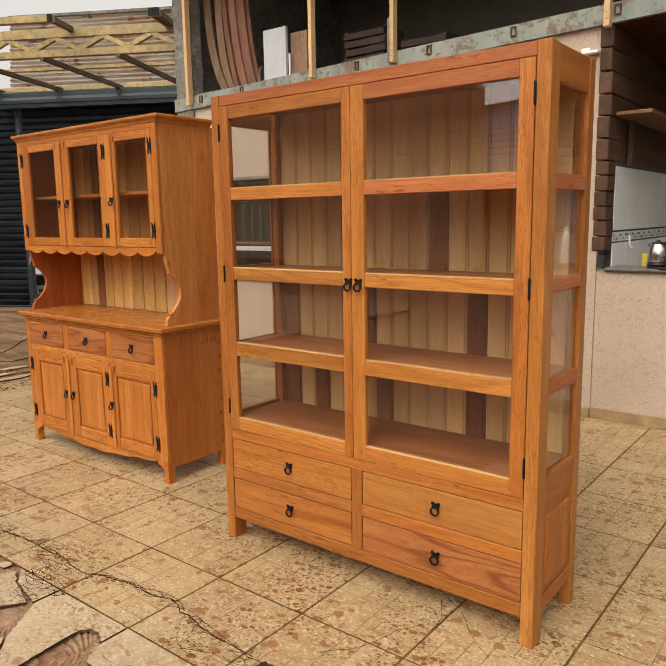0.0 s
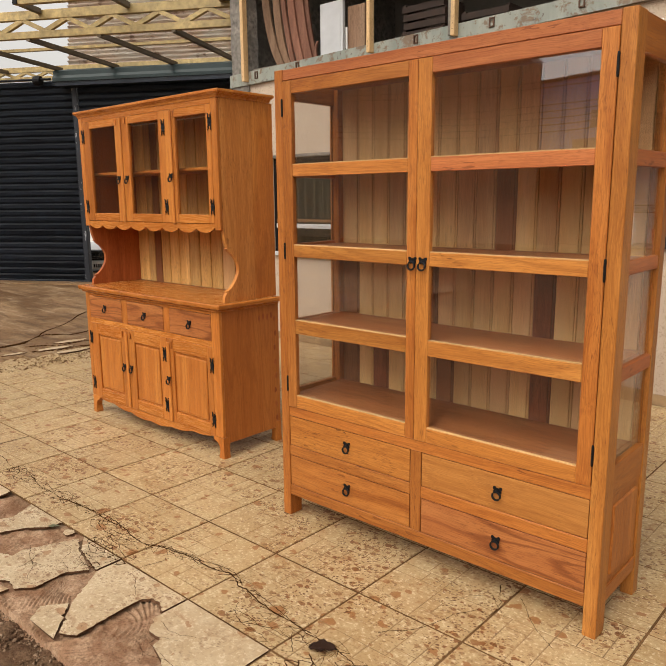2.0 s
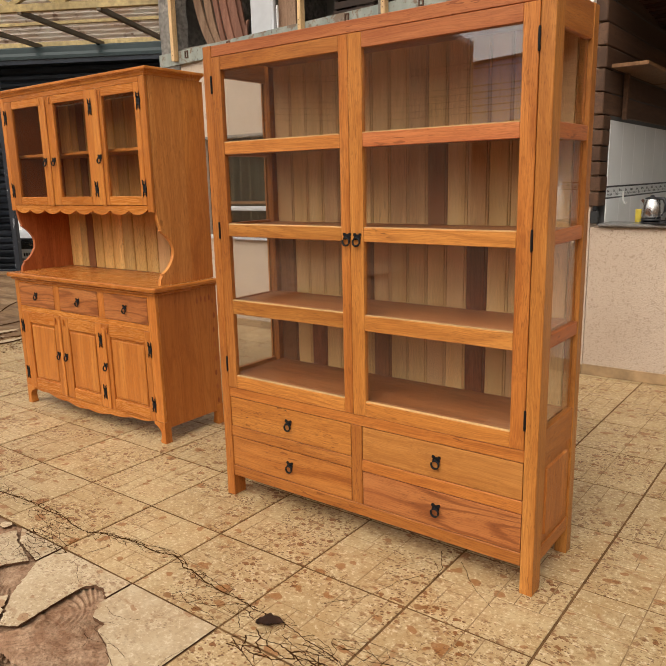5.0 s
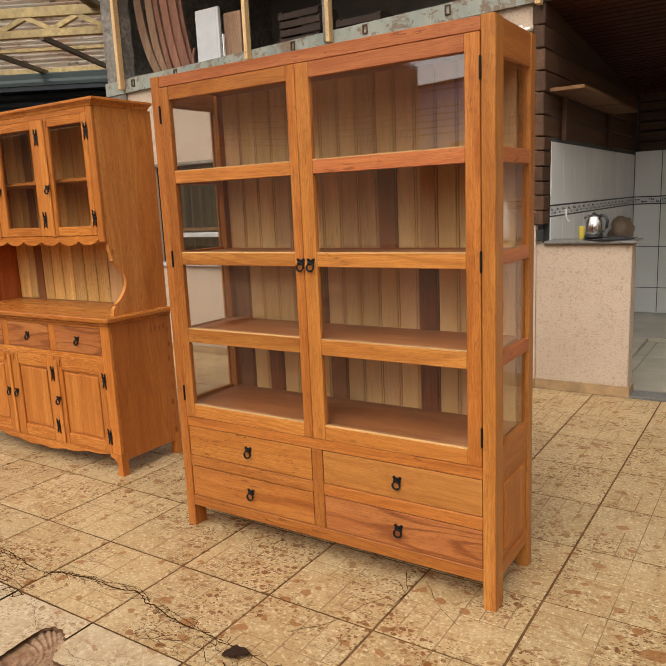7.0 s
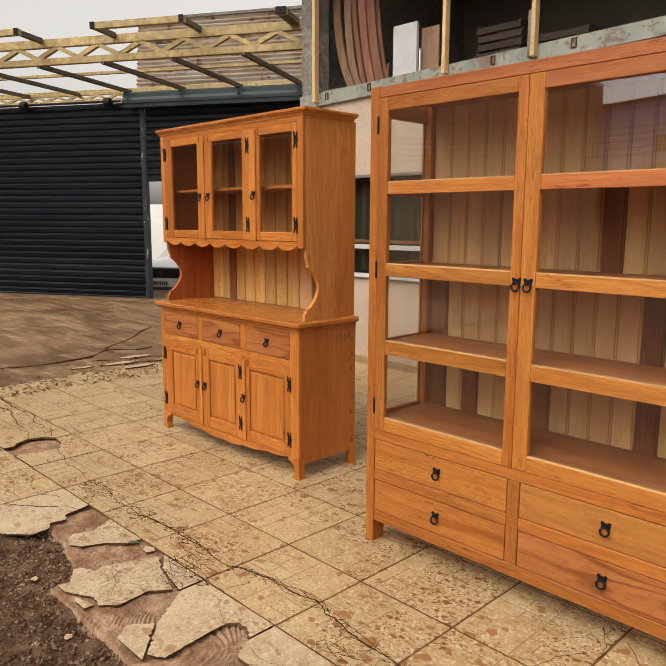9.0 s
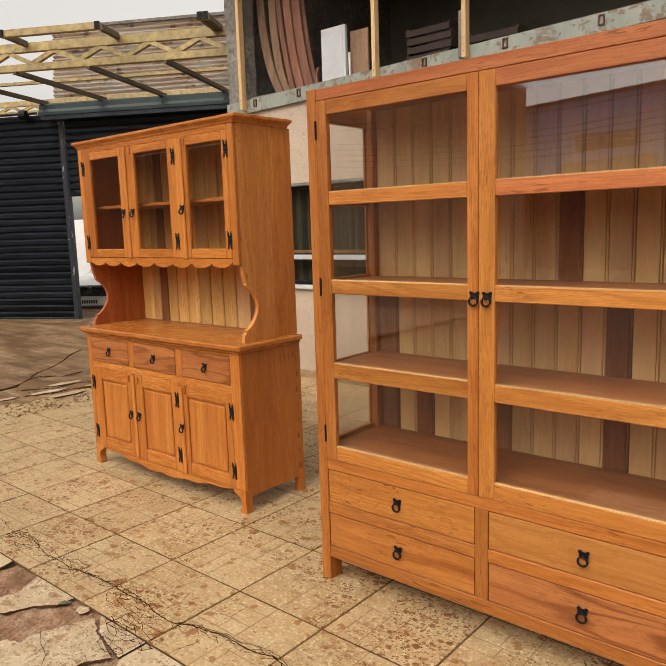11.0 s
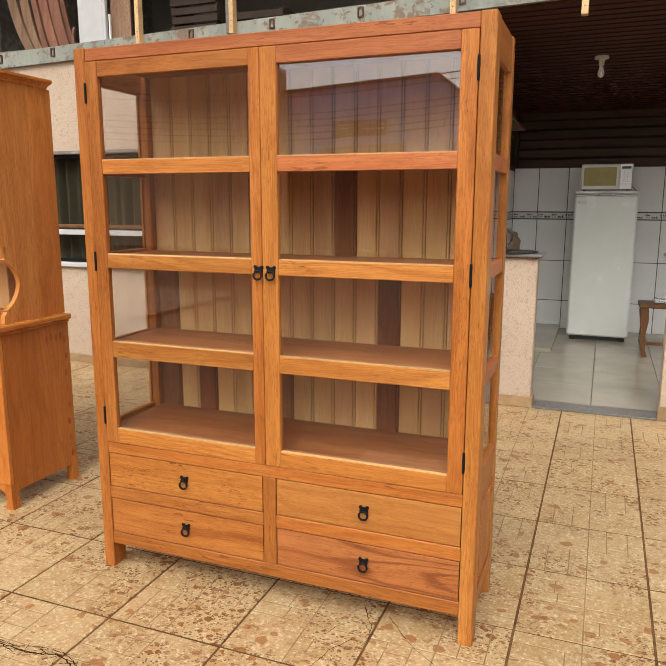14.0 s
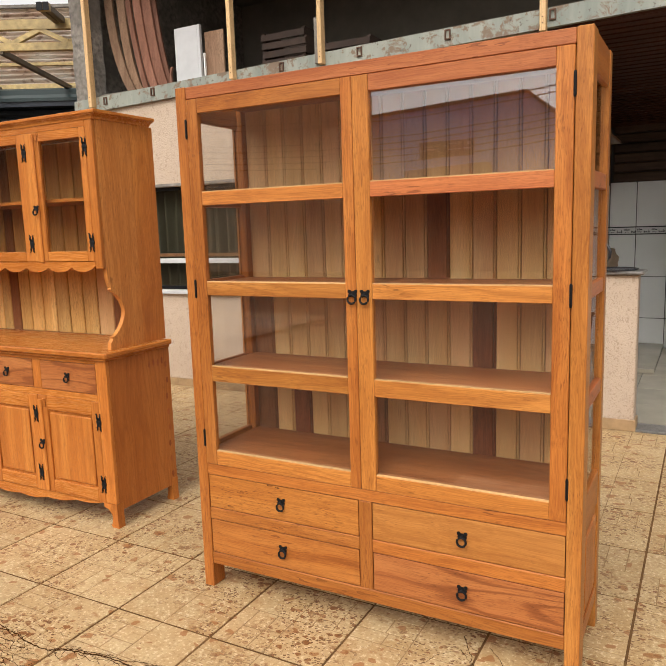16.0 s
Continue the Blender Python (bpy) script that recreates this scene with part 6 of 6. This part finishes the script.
for x in (-11.5, 14.9):
    part("post", lathe([(0.14, -0.1), (0.12, 2.0), (0.09, 6.0)], 12, Matrix.Translation((x, -13.3, 0))), concrete_grey, wires)
setting("wall_yard_right", slab(7.2, 7.4, -9.0, 7.0, -0.1, 3.2), peach_stucco, "peach stucco boundary wall of the yard", "wall")


# ---- broken corner of the floor ----
def jag(a, b, seed):
    """Points from a to b with a chipped, uneven edge."""
    a, b = Vector(a), Vector(b)
    t = b - a
    side = Vector((-t.y, t.x)).normalized()
    n = max(3, int(t.length / 0.013))
    amp = min(0.0085, 0.13 * t.length)
    return [a + t * (k / n) + side * (amp * (noise.noise((k * 0.9 + seed * 3.1, seed, 0)) + 0.6 * noise.noise((k * 2.7, seed * 1.7, 2))) if k else 0.0) for k in range(n)]


PITCH, GX, GY, GAP = 0.4535, 0.257, -0.298, 0.0095


# clay sides coloured dark, as the shadow line under each broken edge
shaded_edge = plain("shaded_clay_edge", (0.13, 0.066, 0.036), 0.9, 0.0, 0.3, 40, 0.3, 0.1)


def shard(corners, seed, parent, tilt=(0, 0), lift=0.0, mat=None):
    """A broken piece of floor tile: true straight edges where its ends are marked, chipped edges elsewhere."""
    pts = []
    for k, (x, y, straight) in enumerate(corners):
        x2, y2, _ = corners[(k + 1) % len(corners)]
        if straight:
            pts.append(Vector((x, y)))
        else:
            pts += jag((x, y), (x2, y2), seed + k)
    cx, cy = sum(p.x for p in pts) / len(pts), sum(p.y for p in pts) / len(pts)
    bm = bmesh.new()
    top = [bm.verts.new((p.x - cx, p.y - cy, (p.x - cx) * tilt[0] + (p.y - cy) * tilt[1])) for p in pts]
    f = bm.faces.new(top)
    r = bmesh.ops.extrude_face_region(bm, geom=[f])
    for v in r["geom"]:
        if isinstance(v, bmesh.types.BMVert):
            inset = 0.006 / max(0.03, v.co.xy.length)
            v.co = Vector((v.co.x * (1 - inset), v.co.y * (1 - inset), v.co.z - 0.011))
    finish(bm)
    bmesh.ops.triangulate(bm, faces=[q for q in bm.faces if len(q.verts) > 4])
    bm.normal_update()
    for q in bm.faces:
        q.material_index = 0 if q.normal.z > 0.7 else 1
    ob = part("tile_shard", bm, mat or shard_mat, parent)
    ob.data.materials.append(shaded_edge)
    ob.location = (cx, cy, lift)
    return ob


def gx(i):
    return GX + PITCH * i


def gy(j):
    return GY + PITCH * j


floor = thing("floor_tiles", "stained beige ceramic yard tiles with dark joints, broken at one corner", "floor tiles", kind="structure")
e = GAP / 2
TOP = gy(-1) - e
LOW = gy(-2) + e
# one broken cell after another along the near row: large pieces, tips and chips
shard(((gx(-1) + e, TOP, 1), (gx(0) - e, TOP, 1), (gx(0) - e, -0.862, 0), (0.202, -0.836, 0), (0.150, -0.838, 0), (0.123, -0.874, 0), (0.128, -0.972, 0), (0.147, -1.14, 0), (0.088, -1.174, 0), (-0.053, -1.05, 0), (-0.165, -0.904, 0), (gx(-1) + e, -0.868, 1)), 3, floor, (0.008, 0.0), -0.001)
shard(((-0.074, LOW, 0), (-0.126, -1.135, 0), (-0.062, -1.057, 0), (0.080, -1.180, 0), (0.102, LOW, 1)), 9, floor, (0.02, 0.01), -0.003)
shard(((-0.575, -1.04, 0), (-0.644, -1.07, 0), (-0.649, -1.099, 0), (-0.554, -1.16, 0), (-0.573, LOW, 0), (-0.502, LOW, 0), (-0.384, -1.135, 0), (-0.318, -1.149, 0), (-0.268, -1.089, 0), (-0.279, -0.956, 0), (-0.222, -0.884, 0), (-0.403, -0.832, 0), (-0.501, -0.780, 0), (-0.59, -0.991, 0)), 17, floor, (-0.006, 0.01), -0.003)
shard(((-0.50, TOP, 1), (gx(-1) - e, TOP, 1), (gx(-1) - e, -0.868, 0), (-0.40, -0.824, 0)), 23, floor, (0.006, 0.01), -0.002)
shard(((-0.416, LOW, 0), (-0.440, -1.186, 0), (-0.330, -1.160, 0), (-0.335, LOW, 0)), 13, floor, (0.02, -0.03), -0.004)
shard(((gx(0) + e, TOP, 1), (gx(1) - e, TOP, 1), (gx(1) - e, LOW, 1), (0.66, LOW, 0), (0.554, -1.066, 0), (0.467, -1.02, 0), (0.394, -0.998, 0), (0.383, -0.963, 0), (0.310, -0.958, 0), (gx(0) + e, -0.90, 1)), 31, floor)
shard(((-0.886, -1.012, 0), (-0.941, -0.997, 0), (-0.984, -0.956, 0), (-0.942, -0.875, 0), (-1.010, TOP, 1), (-0.70, TOP, 0), (-0.711, -0.822, 0), (-0.778, -0.881, 0), (-0.837, -0.989, 0)), 47, floor, (0.01, 0.02), -0.003)
shard(((gx(-4) + e, TOP, 1), (-1.242, TOP, 0), (-1.206, -0.895, 0), (-1.151, -0.91, 0), (-1.163, -0.987, 0), (-1.109, -1.014, 0), (-1.10, -1.10, 0), (-1.20, LOW, 0), (gx(-4) + e, LOW, 1)), 59, floor)
# two tiles farther along with a hole across their joint
shard(((gx(-6) + e, gy(0) - e, 1), (gx(-5) - e, gy(0) - e, 1), (gx(-5) - e, gy(-1) + e, 1), (-2.30, gy(-1) + e, 0), (-2.235, -0.60, 0), (-2.231, -0.491, 0), (-2.33, -0.433, 0), (gx(-6) + e, -0.415, 1)), 71, floor, mat=floor_tile)
shard(((gx(-7) + e, gy(0) - e, 1), (gx(-6) - e, gy(0) - e, 1), (gx(-6) - e, -0.415, 0), (-2.535, -0.46, 0), (-2.561, -0.56, 0), (-2.516, -0.658, 0), (gx(-6) - e, -0.675, 1), (gx(-6) - e, gy(-1) + e, 1), (gx(-7) + e, gy(-1) + e, 1)), 77, floor, mat=floor_tile)


def loose_piece(x, y, r, long, seed, tilt, lift):
    """A small free piece of tile with four or five uneven sides."""
    rnd = random.Random(seed)
    a0 = rnd.uniform(0, 6)
    pts = [(x + r * rnd.uniform(0.7, 1.1) * math.cos(a0 + a), y + long * r * rnd.uniform(0.7, 1.1) * math.sin(a0 + a), 0) for a in (0.0, 1.2, 2.4, 3.6, 4.9)]
    return shard(pts, seed, floor, tilt, lift)


for k, (x, y) in enumerate(((-0.60, -0.775), (-0.25, -1.30), (-0.75, -1.225), (-0.97, -1.38), (0.10, -1.48))):
    loose_piece(x, y, 0.042 if k == 0 else 0.024, 0.8, 83 + k, (0.08, 0.05), -0.006 if k == 0 else -0.036)
for k, (x, y, r) in enumerate(((-4.40, 1.05, 0.09), (-4.15, 1.12, 0.08), (-4.30, 1.60, 0.10), (-4.62, 1.35, 0.08), (-4.15, 2.0, 0.09), (-4.45, 0.70, 0.055))):
    loose_piece(x, y, r, 2.5, 200 + k, (0.04, -0.015), 0.013)
tagged(bpy.data.objects["tile_shard"], "broken piece of beige tile")

# comb ridges of the mortar left where tiles came away
def ridged_mortar():
    bm = bmesh.new()
    nx, ny = 540, 160
    vs = {}
    for i in range(nx + 1):
        for j in range(ny + 1):
            x, y = -1.22 + 1.92 * i / nx, -1.235 + 0.50 * j / ny
            a = 0.30 + 0.35 * noise.noise((x * 2.1, y * 2.1, 7))
            comb = 1 - 2 * abs(math.sin(math.pi * ((x * math.cos(a) + y * math.sin(a)) / 0.019 + 0.35 * noise.noise((x * 9, y * 9, 1)))))
            patch = max(0.0, min(1.0, 4.0 * noise.noise((x * 5.0, y * 8.0, 3)) + 0.5))
            z = -0.0195 + 0.0060 * comb * patch + 0.0065 * noise.fractal((x * 17, y * 17, 2), 0.75, 2.1, 4)
            edge = -1.219 + 0.004 * noise.noise((x * 9, 2, 0))
            if x < -0.6:
                edge = -1.015 - 0.30 * max(0.0, x + 0.95) + 0.03 * noise.noise((x * 6, 8.1, 0)) - 0.25 * max(0.0, (-1.1 - x))
            if y < edge:
                z -= 0.05
            vs[i, j] = bm.verts.new((x, y, z))
    for i in range(nx):
        for j in range(ny):
            bm.faces.new((vs[i, j], vs[i + 1, j], vs[i + 1, j + 1], vs[i, j + 1]))
    return bm


setting("floor_mortar", ridged_mortar(), mortar, "reddish-brown ridged mortar where tiles broke away", "mortar", True)

# clods and pebbles in the soil
def pebbles(n, seed, x0, x1, y0, y1, r0, r1, mat, name, label, level=-0.046):
    rnd = random.Random(seed)
    verts, faces = [], []
    base = ((1, 0, 0), (-1, 0, 0), (0, 1, 0), (0, -1, 0), (0, 0, 1), (0, 0, -1))
    tri = ((0, 2, 4), (2, 1, 4), (1, 3, 4), (3, 0, 4), (2, 0, 5), (1, 2, 5), (3, 1, 5), (0, 3, 5))
    for _ in range(n):
        x, y = rnd.uniform(x0, x1), rnd.uniform(y0, y1)
        r = r0 + (r1 - r0) * rnd.random() ** 3
        a = rnd.uniform(0, 6.283)
        o = len(verts)
        for bx, by, bz in base:
            q = Vector((bx * r * rnd.uniform(0.7, 1.4), by * r * rnd.uniform(0.6, 1.1), bz * r * rnd.uniform(0.4, 0.8)))
            q.rotate(Euler((rnd.uniform(-0.4, 0.4), rnd.uniform(-0.4, 0.4), a)))
            verts.append((x + q.x, y + q.y, level + (0.012 * noise.noise((x * 1.3, y * 1.3, 2)) if level < -0.02 else 0.0) + q.z))
        faces += [tuple(o + k for k in t) for t in tri]
    me = bpy.data.meshes.new(name)
    me.from_pydata(verts, [], faces)
    for p in me.polygons:
        p.use_smooth = True
    me.materials.append(mat)
    tagged(new(name, me), label, name, "", "stuff")


stone_mix = soil_mat("mixed_stone", (0.14, 0.080, 0.046), (0.23, 0.145, 0.090), (0.40, 0.29, 0.20), 0.003)
pebbles(9000, 5, -1.7, 0.45, -1.9, -0.95, 0.002, 0.012, stone_mix, "pebbles", "small brown stones and rubble in the soil")
pebbles(16000, 8, -1.9, 0.4, -2.1, -0.95, 0.002, 0.012, soil, "soil_clods", "crumbly dark clods of soil")
pebbles(1500, 9, -1.1, 0.45, -1.22, -0.80, 0.002, 0.006, stone_mix, "grit", "grit on the exposed mortar bed")

pebbles(2600, 12, -4.75, -3.75, -0.8, 2.3, 0.003, 0.020, driveway, "mud_crumbs", "crumbs of dried mud along the broken edge of the tiles", 0.004)

pebbles(220, 14, -3.2, 2.6, -0.7, 2.6, 0.0015, 0.006, stone_mix, "floor_debris", "small crumbs scattered over the yard tiles", 0.001)


# root-like black cracks across the tiles, and dark strips for slab-edge shadow
def cracks():
    rnd = random.Random(21)
    bm = bmesh.new()

    def strand(a, b, w0, w1, z=0.0004):
        """One thin, crooked ridge of uneven width."""
        n = max(4, int((b - a).length / 0.008))
        t = b - a
        side = Vector((-t.y, t.x)).normalized()
        bow = rnd.uniform(-0.07, 0.07) * t.length
        amp = min(0.005, 0.10 * t.length)
        pts, wid = [], []
        for k in range(n + 1):
            u = k / n
            ends = math.sin(math.pi * u) ** 0.5 if 0 < k < n else 0.0
            d = 4 * bow * u * (1 - u) + amp * ends * (noise.noise((b.x * 70 + k * 0.55, a.y * 41, 0)) + 0.7 * noise.noise((k * 1.7, b.x * 53, a.y * 17)))
            p = a + t * u + side * d
            pts.append((p.x, p.y, z))
            wid.append((w0 + (w1 - w0) * u) * (0.8 + 0.6 * noise.noise((k * 0.8, a.x * 37, 4))))
        tube(bm, pts, wid, 4)

    def net(cx, cy, rx, ry, cnt, w, sparse=0.0):
        """Cells like dried mud: each point joined to neighbours that no third point separates."""
        pts = []
        for _ in range(cnt * 30):
            if len(pts) >= cnt:
                break
            x, y = rnd.uniform(-1, 1), rnd.uniform(-1, 1)
            if x * x + y * y < 1 and all(math.hypot((cx + rx * x - p.x) / 2.2, cy + ry * y - p.y) > 0.019 for p in pts[-40:]):
                pts.append(Vector((cx + rx * x, cy + ry * y)))
        for i, a in enumerate(pts):
            for j in range(i):
                b = pts[j]
                d = math.hypot((a.x - b.x) / 2.2, a.y - b.y)
                if d > 0.080 or rnd.random() < sparse:
                    continue
                m = (a + b) / 2
                if all(math.hypot((m.x - c.x) / 2.2, m.y - c.y) >= d * 0.5 for c in pts if c is not a and c is not b):
                    edge = max(0.25, 1 - max(abs((a.y - cy) / ry), abs((b.y - cy) / ry)) * 0.7)
                    ww = 1.8 * w * edge * rnd.uniform(0.5, 1.3)
                    strand(a, b, ww, ww * rnd.uniform(0.5, 1.0))

    # the band that runs along the yard
    band = [Vector(p) for p in ((-1.62, -0.60), (-1.38, -0.588), (-1.17, -0.628), (-0.98, -0.627), (-0.81, -0.609), (-0.636, -0.60), (-0.50, -0.60), (-0.37, -0.609), (-0.22, -0.617), (-0.09, -0.575), (0.08, -0.555), (0.23, -0.53), (0.33, -0.57), (0.41, -0.574), (0.60, -0.60), (0.737, -0.612), (0.99, -0.637), (1.14, -0.66))]
    for a, b in zip(band, band[1:]):
        steps = max(1, round((b - a).length / 0.09))
        for k in range(steps):
            c = a + (b - a) * ((k + 0.5) / steps)
            net(c.x, c.y, 0.085, 0.036 if -0.15 < c.x < 0.45 else 0.058, 6, 0.0010)
        strand(a, b, 0.0034, 0.0030) if -0.75 < a.x < 0.45 else strand(a, b, 0.0020, 0.0018)
        if rnd.random() < 0.5:
            strand(a + Vector((0.01, 0.016)), b + Vector((0.01, 0.012)), 0.0014, 0.0020)
    for cx, cy, rx, ry, cnt, w in ((-0.30, -0.74, 0.16, 0.10, 42, 0.0013), (-0.28, -0.86, 0.10, 0.05, 14, 0.0010), (-0.47, -0.64, 0.16, 0.06, 26, 0.0014), (1.03, -0.74, 0.27, 0.12, 60, 0.0017), (1.12, -0.70, 0.14, 0.06, 24, 0.0022), (1.24, -0.60, 0.20, 0.09, 26, 0.0012), (0.62, -0.68, 0.25, 0.08, 22, 0.0009), (-1.45, -0.62, 0.16, 0.09, 24, 0.0012), (-1.05, -0.60, 0.2, 0.08, 16, 0.0010), (-0.45, -0.92, 0.2, 0.10, 12, 0.0006), (0.48, -1.0, 0.13, 0.10, 9, 0.0007), (-0.10, -0.52, 0.22, 0.05, 10, 0.0005)):
        net(cx, cy, rx, ry, cnt, w, 0.12)
    # long fine cracks and roots: each sets out on a heading and wanders
    def creep(x, y, heading, length, w):
        p, h = Vector((x, y)), radians(heading)
        step = 0.10 if length > 0.25 else 0.06
        for _ in range(max(2, round(length / step))):
            h += rnd.uniform(-0.45, 0.45)
            q = p + step * Vector((math.cos(h), math.sin(h)))
            strand(p, q, w, w * 0.9)
            p, w = q, w * 0.9

    for x, y, heading, length, w in ((1.09, 0.10, -85, 0.25, 0.0018), (1.11, -0.10, -130, 0.42, 0.0015), (1.10, 0.02, -70, 0.15, 0.0012), (1.19, 0.07, -75, 0.26, 0.0017), (1.08, 0.0, -120, 0.2, 0.0009)):
        creep(x, y, heading, length, w)
    for x, y, heading, length, w in ((-0.02, -0.80, -30, 0.14, 0.0011), (-0.05, -0.62, -80, 0.18, 0.0009), (0.30, -0.90, -30, 0.2, 0.0009), (0.51, -1.05, -40, 0.16, 0.0014), (0.70, -1.0, 120, 0.22, 0.0008), (-0.60, -0.95, -5, 0.3, 0.0009), (-0.50, -0.97, -70, 0.1, 0.0010)):
        creep(x, y, heading, length, w)
    for x, y, heading, length, w in ((-3.78, -0.31, 0, 1.1, 0.007), (-3.5, -0.42, 10, 0.7, 0.005), (-1.55, -1.06, 20, 0.34, 0.0024), (-1.82, -0.82, -30, 0.42, 0.0024), (-1.41, -0.97, 60, 0.22, 0.0018), (-1.59, -0.94, 70, 0.24, 0.0018)):
        creep(x, y, heading, length, w)
    for chain in (((-2.23, -0.50), (-2.06, -0.53), (-1.90, -0.58), (-1.78, -0.57), (-1.62, -0.60)), ((-2.52, -0.42), (-2.66, -0.36), (-2.80, -0.30), (-3.0, -0.27)), ((-2.56, -0.56), (-2.70, -0.50), (-2.85, -0.52))):
        for a, b in zip(chain, chain[1:]):
            strand(Vector(a), Vector(b), 0.0022, 0.0018)
    # thick dark strands drawn as the shadow under the drive's broken slab edges
    rim = [Vector(p) for p in ((-5.0, -0.15), (-4.95, 0.08), (-4.87, 0.30), (-4.88, 0.65), (-4.92, 1.0), (-5.2, 1.3), (-5.5, 1.62), (-5.95, 2.1), (-6.36, 2.54))]
    for a, b in zip(rim, rim[1:]):
        strand(a, b, 0.014, 0.012, 0.002)
    for chain in (((-4.91, 0.92), (-5.05, 1.15), (-5.18, 1.35), (-4.98, 1.54), (-5.04, 1.79)), ((-4.70, 0.95), (-4.50, 1.20), (-4.52, 1.45), (-4.35, 1.7)), ((-4.42, 0.85), (-4.30, 1.05), (-4.32, 1.30), (-4.20, 1.55))):
        for a, b in zip(chain, chain[1:]):
            strand(Vector(a), Vector(b), 0.012, 0.009, 0.004)
    return bm


tagged(link_mesh("dry_roots", cracks(), roots), "thin black roots and cracks over the tiles, dark strips as shade under slab edges", "roots", "", "stuff")


def leaf(at, length, width, rz, mat, label, curl=0.015):
    bm = bmesh.new()
    n = 8
    mid = []
    for k in range(n + 1):
        u = k / n
        w = width * math.sin(math.pi * min(1, u * 0.97 + 0.03)) ** 0.8 * (1 + 0.25 * math.sin(u * 17))
        z = 0.003 + curl * math.sin(math.pi * u)
        mid.append([bm.verts.new((length * (u - 0.5), s * w, z + abs(s) * curl * 0.5)) for s in (-1, 0, 1)])
    for a, b in zip(mid, mid[1:]):
        for q in range(2):
            bm.faces.new((a[q], a[q + 1], b[q + 1], b[q]))
    bmesh.ops.solidify(bm, geom=bm.faces[:], thickness=0.0012)
    ob = tagged(link_mesh("leaf", bm, mat, None, "", True), label, "leaf")
    ob.matrix_world = Matrix.Translation(at) @ Matrix.Rotation(rz, 4, "Z")


leaf((0.84, -0.64, 0.0005), 0.095, 0.030, 0.6, leaf_brown, "curled dry brown leaf on the tiles", 0.010)
leaf((1.12, -0.88, 0.0005), 0.07, 0.028, 1.6, leaf_brown, "curled dry brown leaf among the roots", 0.016)
leaf((-0.70, -0.80, -0.006), 0.06, 0.014, 0.9, leaf_green, "narrow green leaf in the broken joint", 0.004)
leaf((0.57, -1.185, -0.012), 0.045, 0.012, 0.2, leaf_green, "small green leaf on the mortar bed", 0.004)


# ---- yard floor tiles ----
tile_groove = plain("tan_tile_groove", (0.30, 0.19, 0.09), 0.8, 0.0, 0.35, 14, 0.1)

def yard_tiles():
    s = PITCH - GAP
    stones = ((0.0, 0.5, 0.5, 1.0), (0.0, 0.14, 0.0, 0.5), (0.14, 0.34, 0.25, 0.5), (0.14, 0.34, 0.0, 0.25), (0.34, 0.5, 0.28, 0.5), (0.34, 0.5, 0.0, 0.28),
              (0.5, 0.67, 0.5, 1.0), (0.67, 0.86, 0.62, 1.0), (0.67, 0.86, 0.5, 0.62), (0.86, 1.0, 0.5, 1.0), (0.5, 1.0, 0.0, 0.5))
    variants = []
    for turn in range(4):
        bm = boxes((e + 0.0005, e + s - 0.0005, e + 0.0005, e + s - 0.0005, -0.010, -0.0016))
        for x0, x1, y0, y1 in stones:
            g = 0.0022
            ox0, ox1, oy0, oy1 = (g * (x0 > 0), g * (x1 < 1), g * (y0 > 0), g * (y1 < 1))
            b2 = boxes((x0 * s + ox0, x1 * s - ox1, y0 * s + oy0, y1 * s - oy1, -0.003, 0.0), bev=0.0008)
            bmesh.ops.transform(b2, matrix=Matrix.Translation((e + s / 2, e + s / 2, 0)) @ Matrix.Rotation(turn * math.pi / 2, 4, "Z") @ Matrix.Translation((-s / 2, -s / 2, 0)), verts=b2.verts)
            me = bpy.data.meshes.new("tmp")
            b2.to_mesh(me)
            b2.free()
            bm.from_mesh(me)
            bpy.data.meshes.remove(me)
        me = bpy.data.meshes.new("tile")
        bm.to_mesh(me)
        bm.free()
        me.materials.append(floor_tile)
        me.materials.append(tile_groove)
        for p in me.polygons:
            p.material_index = 1 if abs(p.center.z + 0.0016) < 0.0002 and p.normal.z > 0.9 else 0
        variants.append(me)
    broken = {(-1, -2), (-2, -2), (0, -2), (-3, -2), (-4, -2), (-6, -1), (-7, -1)}
    for i in range(-11, 12):
        for j in range(-2, 8):
            x0, y0 = gx(i), gy(j)
            y1 = min(y0 + PITCH, WALL_Y - 0.015)
            if y0 > WALL_Y - 0.05 or (i, j) in broken or (j <= -3 and i <= 0) or (j == -2 and i < -7):
                continue
            ob = new("tile", variants[(i * 7 + j * 3 + (i * j) % 5) % 4])
            ob.parent = floor
            ob.location = (x0, y0, 0.0015 * noise.noise((i * 3.7, j * 5.1, 0)))
            ob.rotation_euler = (0.0012 * math.sin(i * 7 + j), 0.0012 * math.sin(j * 5 + i * 2), 0.0)
            if y1 < y0 + PITCH - 0.01:
                ob.scale.y = (y1 - y0) / PITCH


yard_tiles()
setting("floor_joints", boxes((gx(-11) + 0.01, gx(12) - 0.01, gy(0) - 0.004, WALL_Y - 0.016, -0.0125, -0.0035), (gx(-5), gx(12) - 0.01, gy(-1) + 0.003, gy(0) - 0.0045, -0.0125, -0.0035), (gx(-11) + 0.01, gx(-7), gy(-1) + 0.003, gy(0) - 0.0045, -0.0125, -0.0035), (gx(1) - 0.002, gx(12) - 0.01, gy(-2) + 0.004, gy(-1) + 0.0025, -0.0125, -0.0035)), joint_grout, "dark brown joints between the yard tiles", "joints")
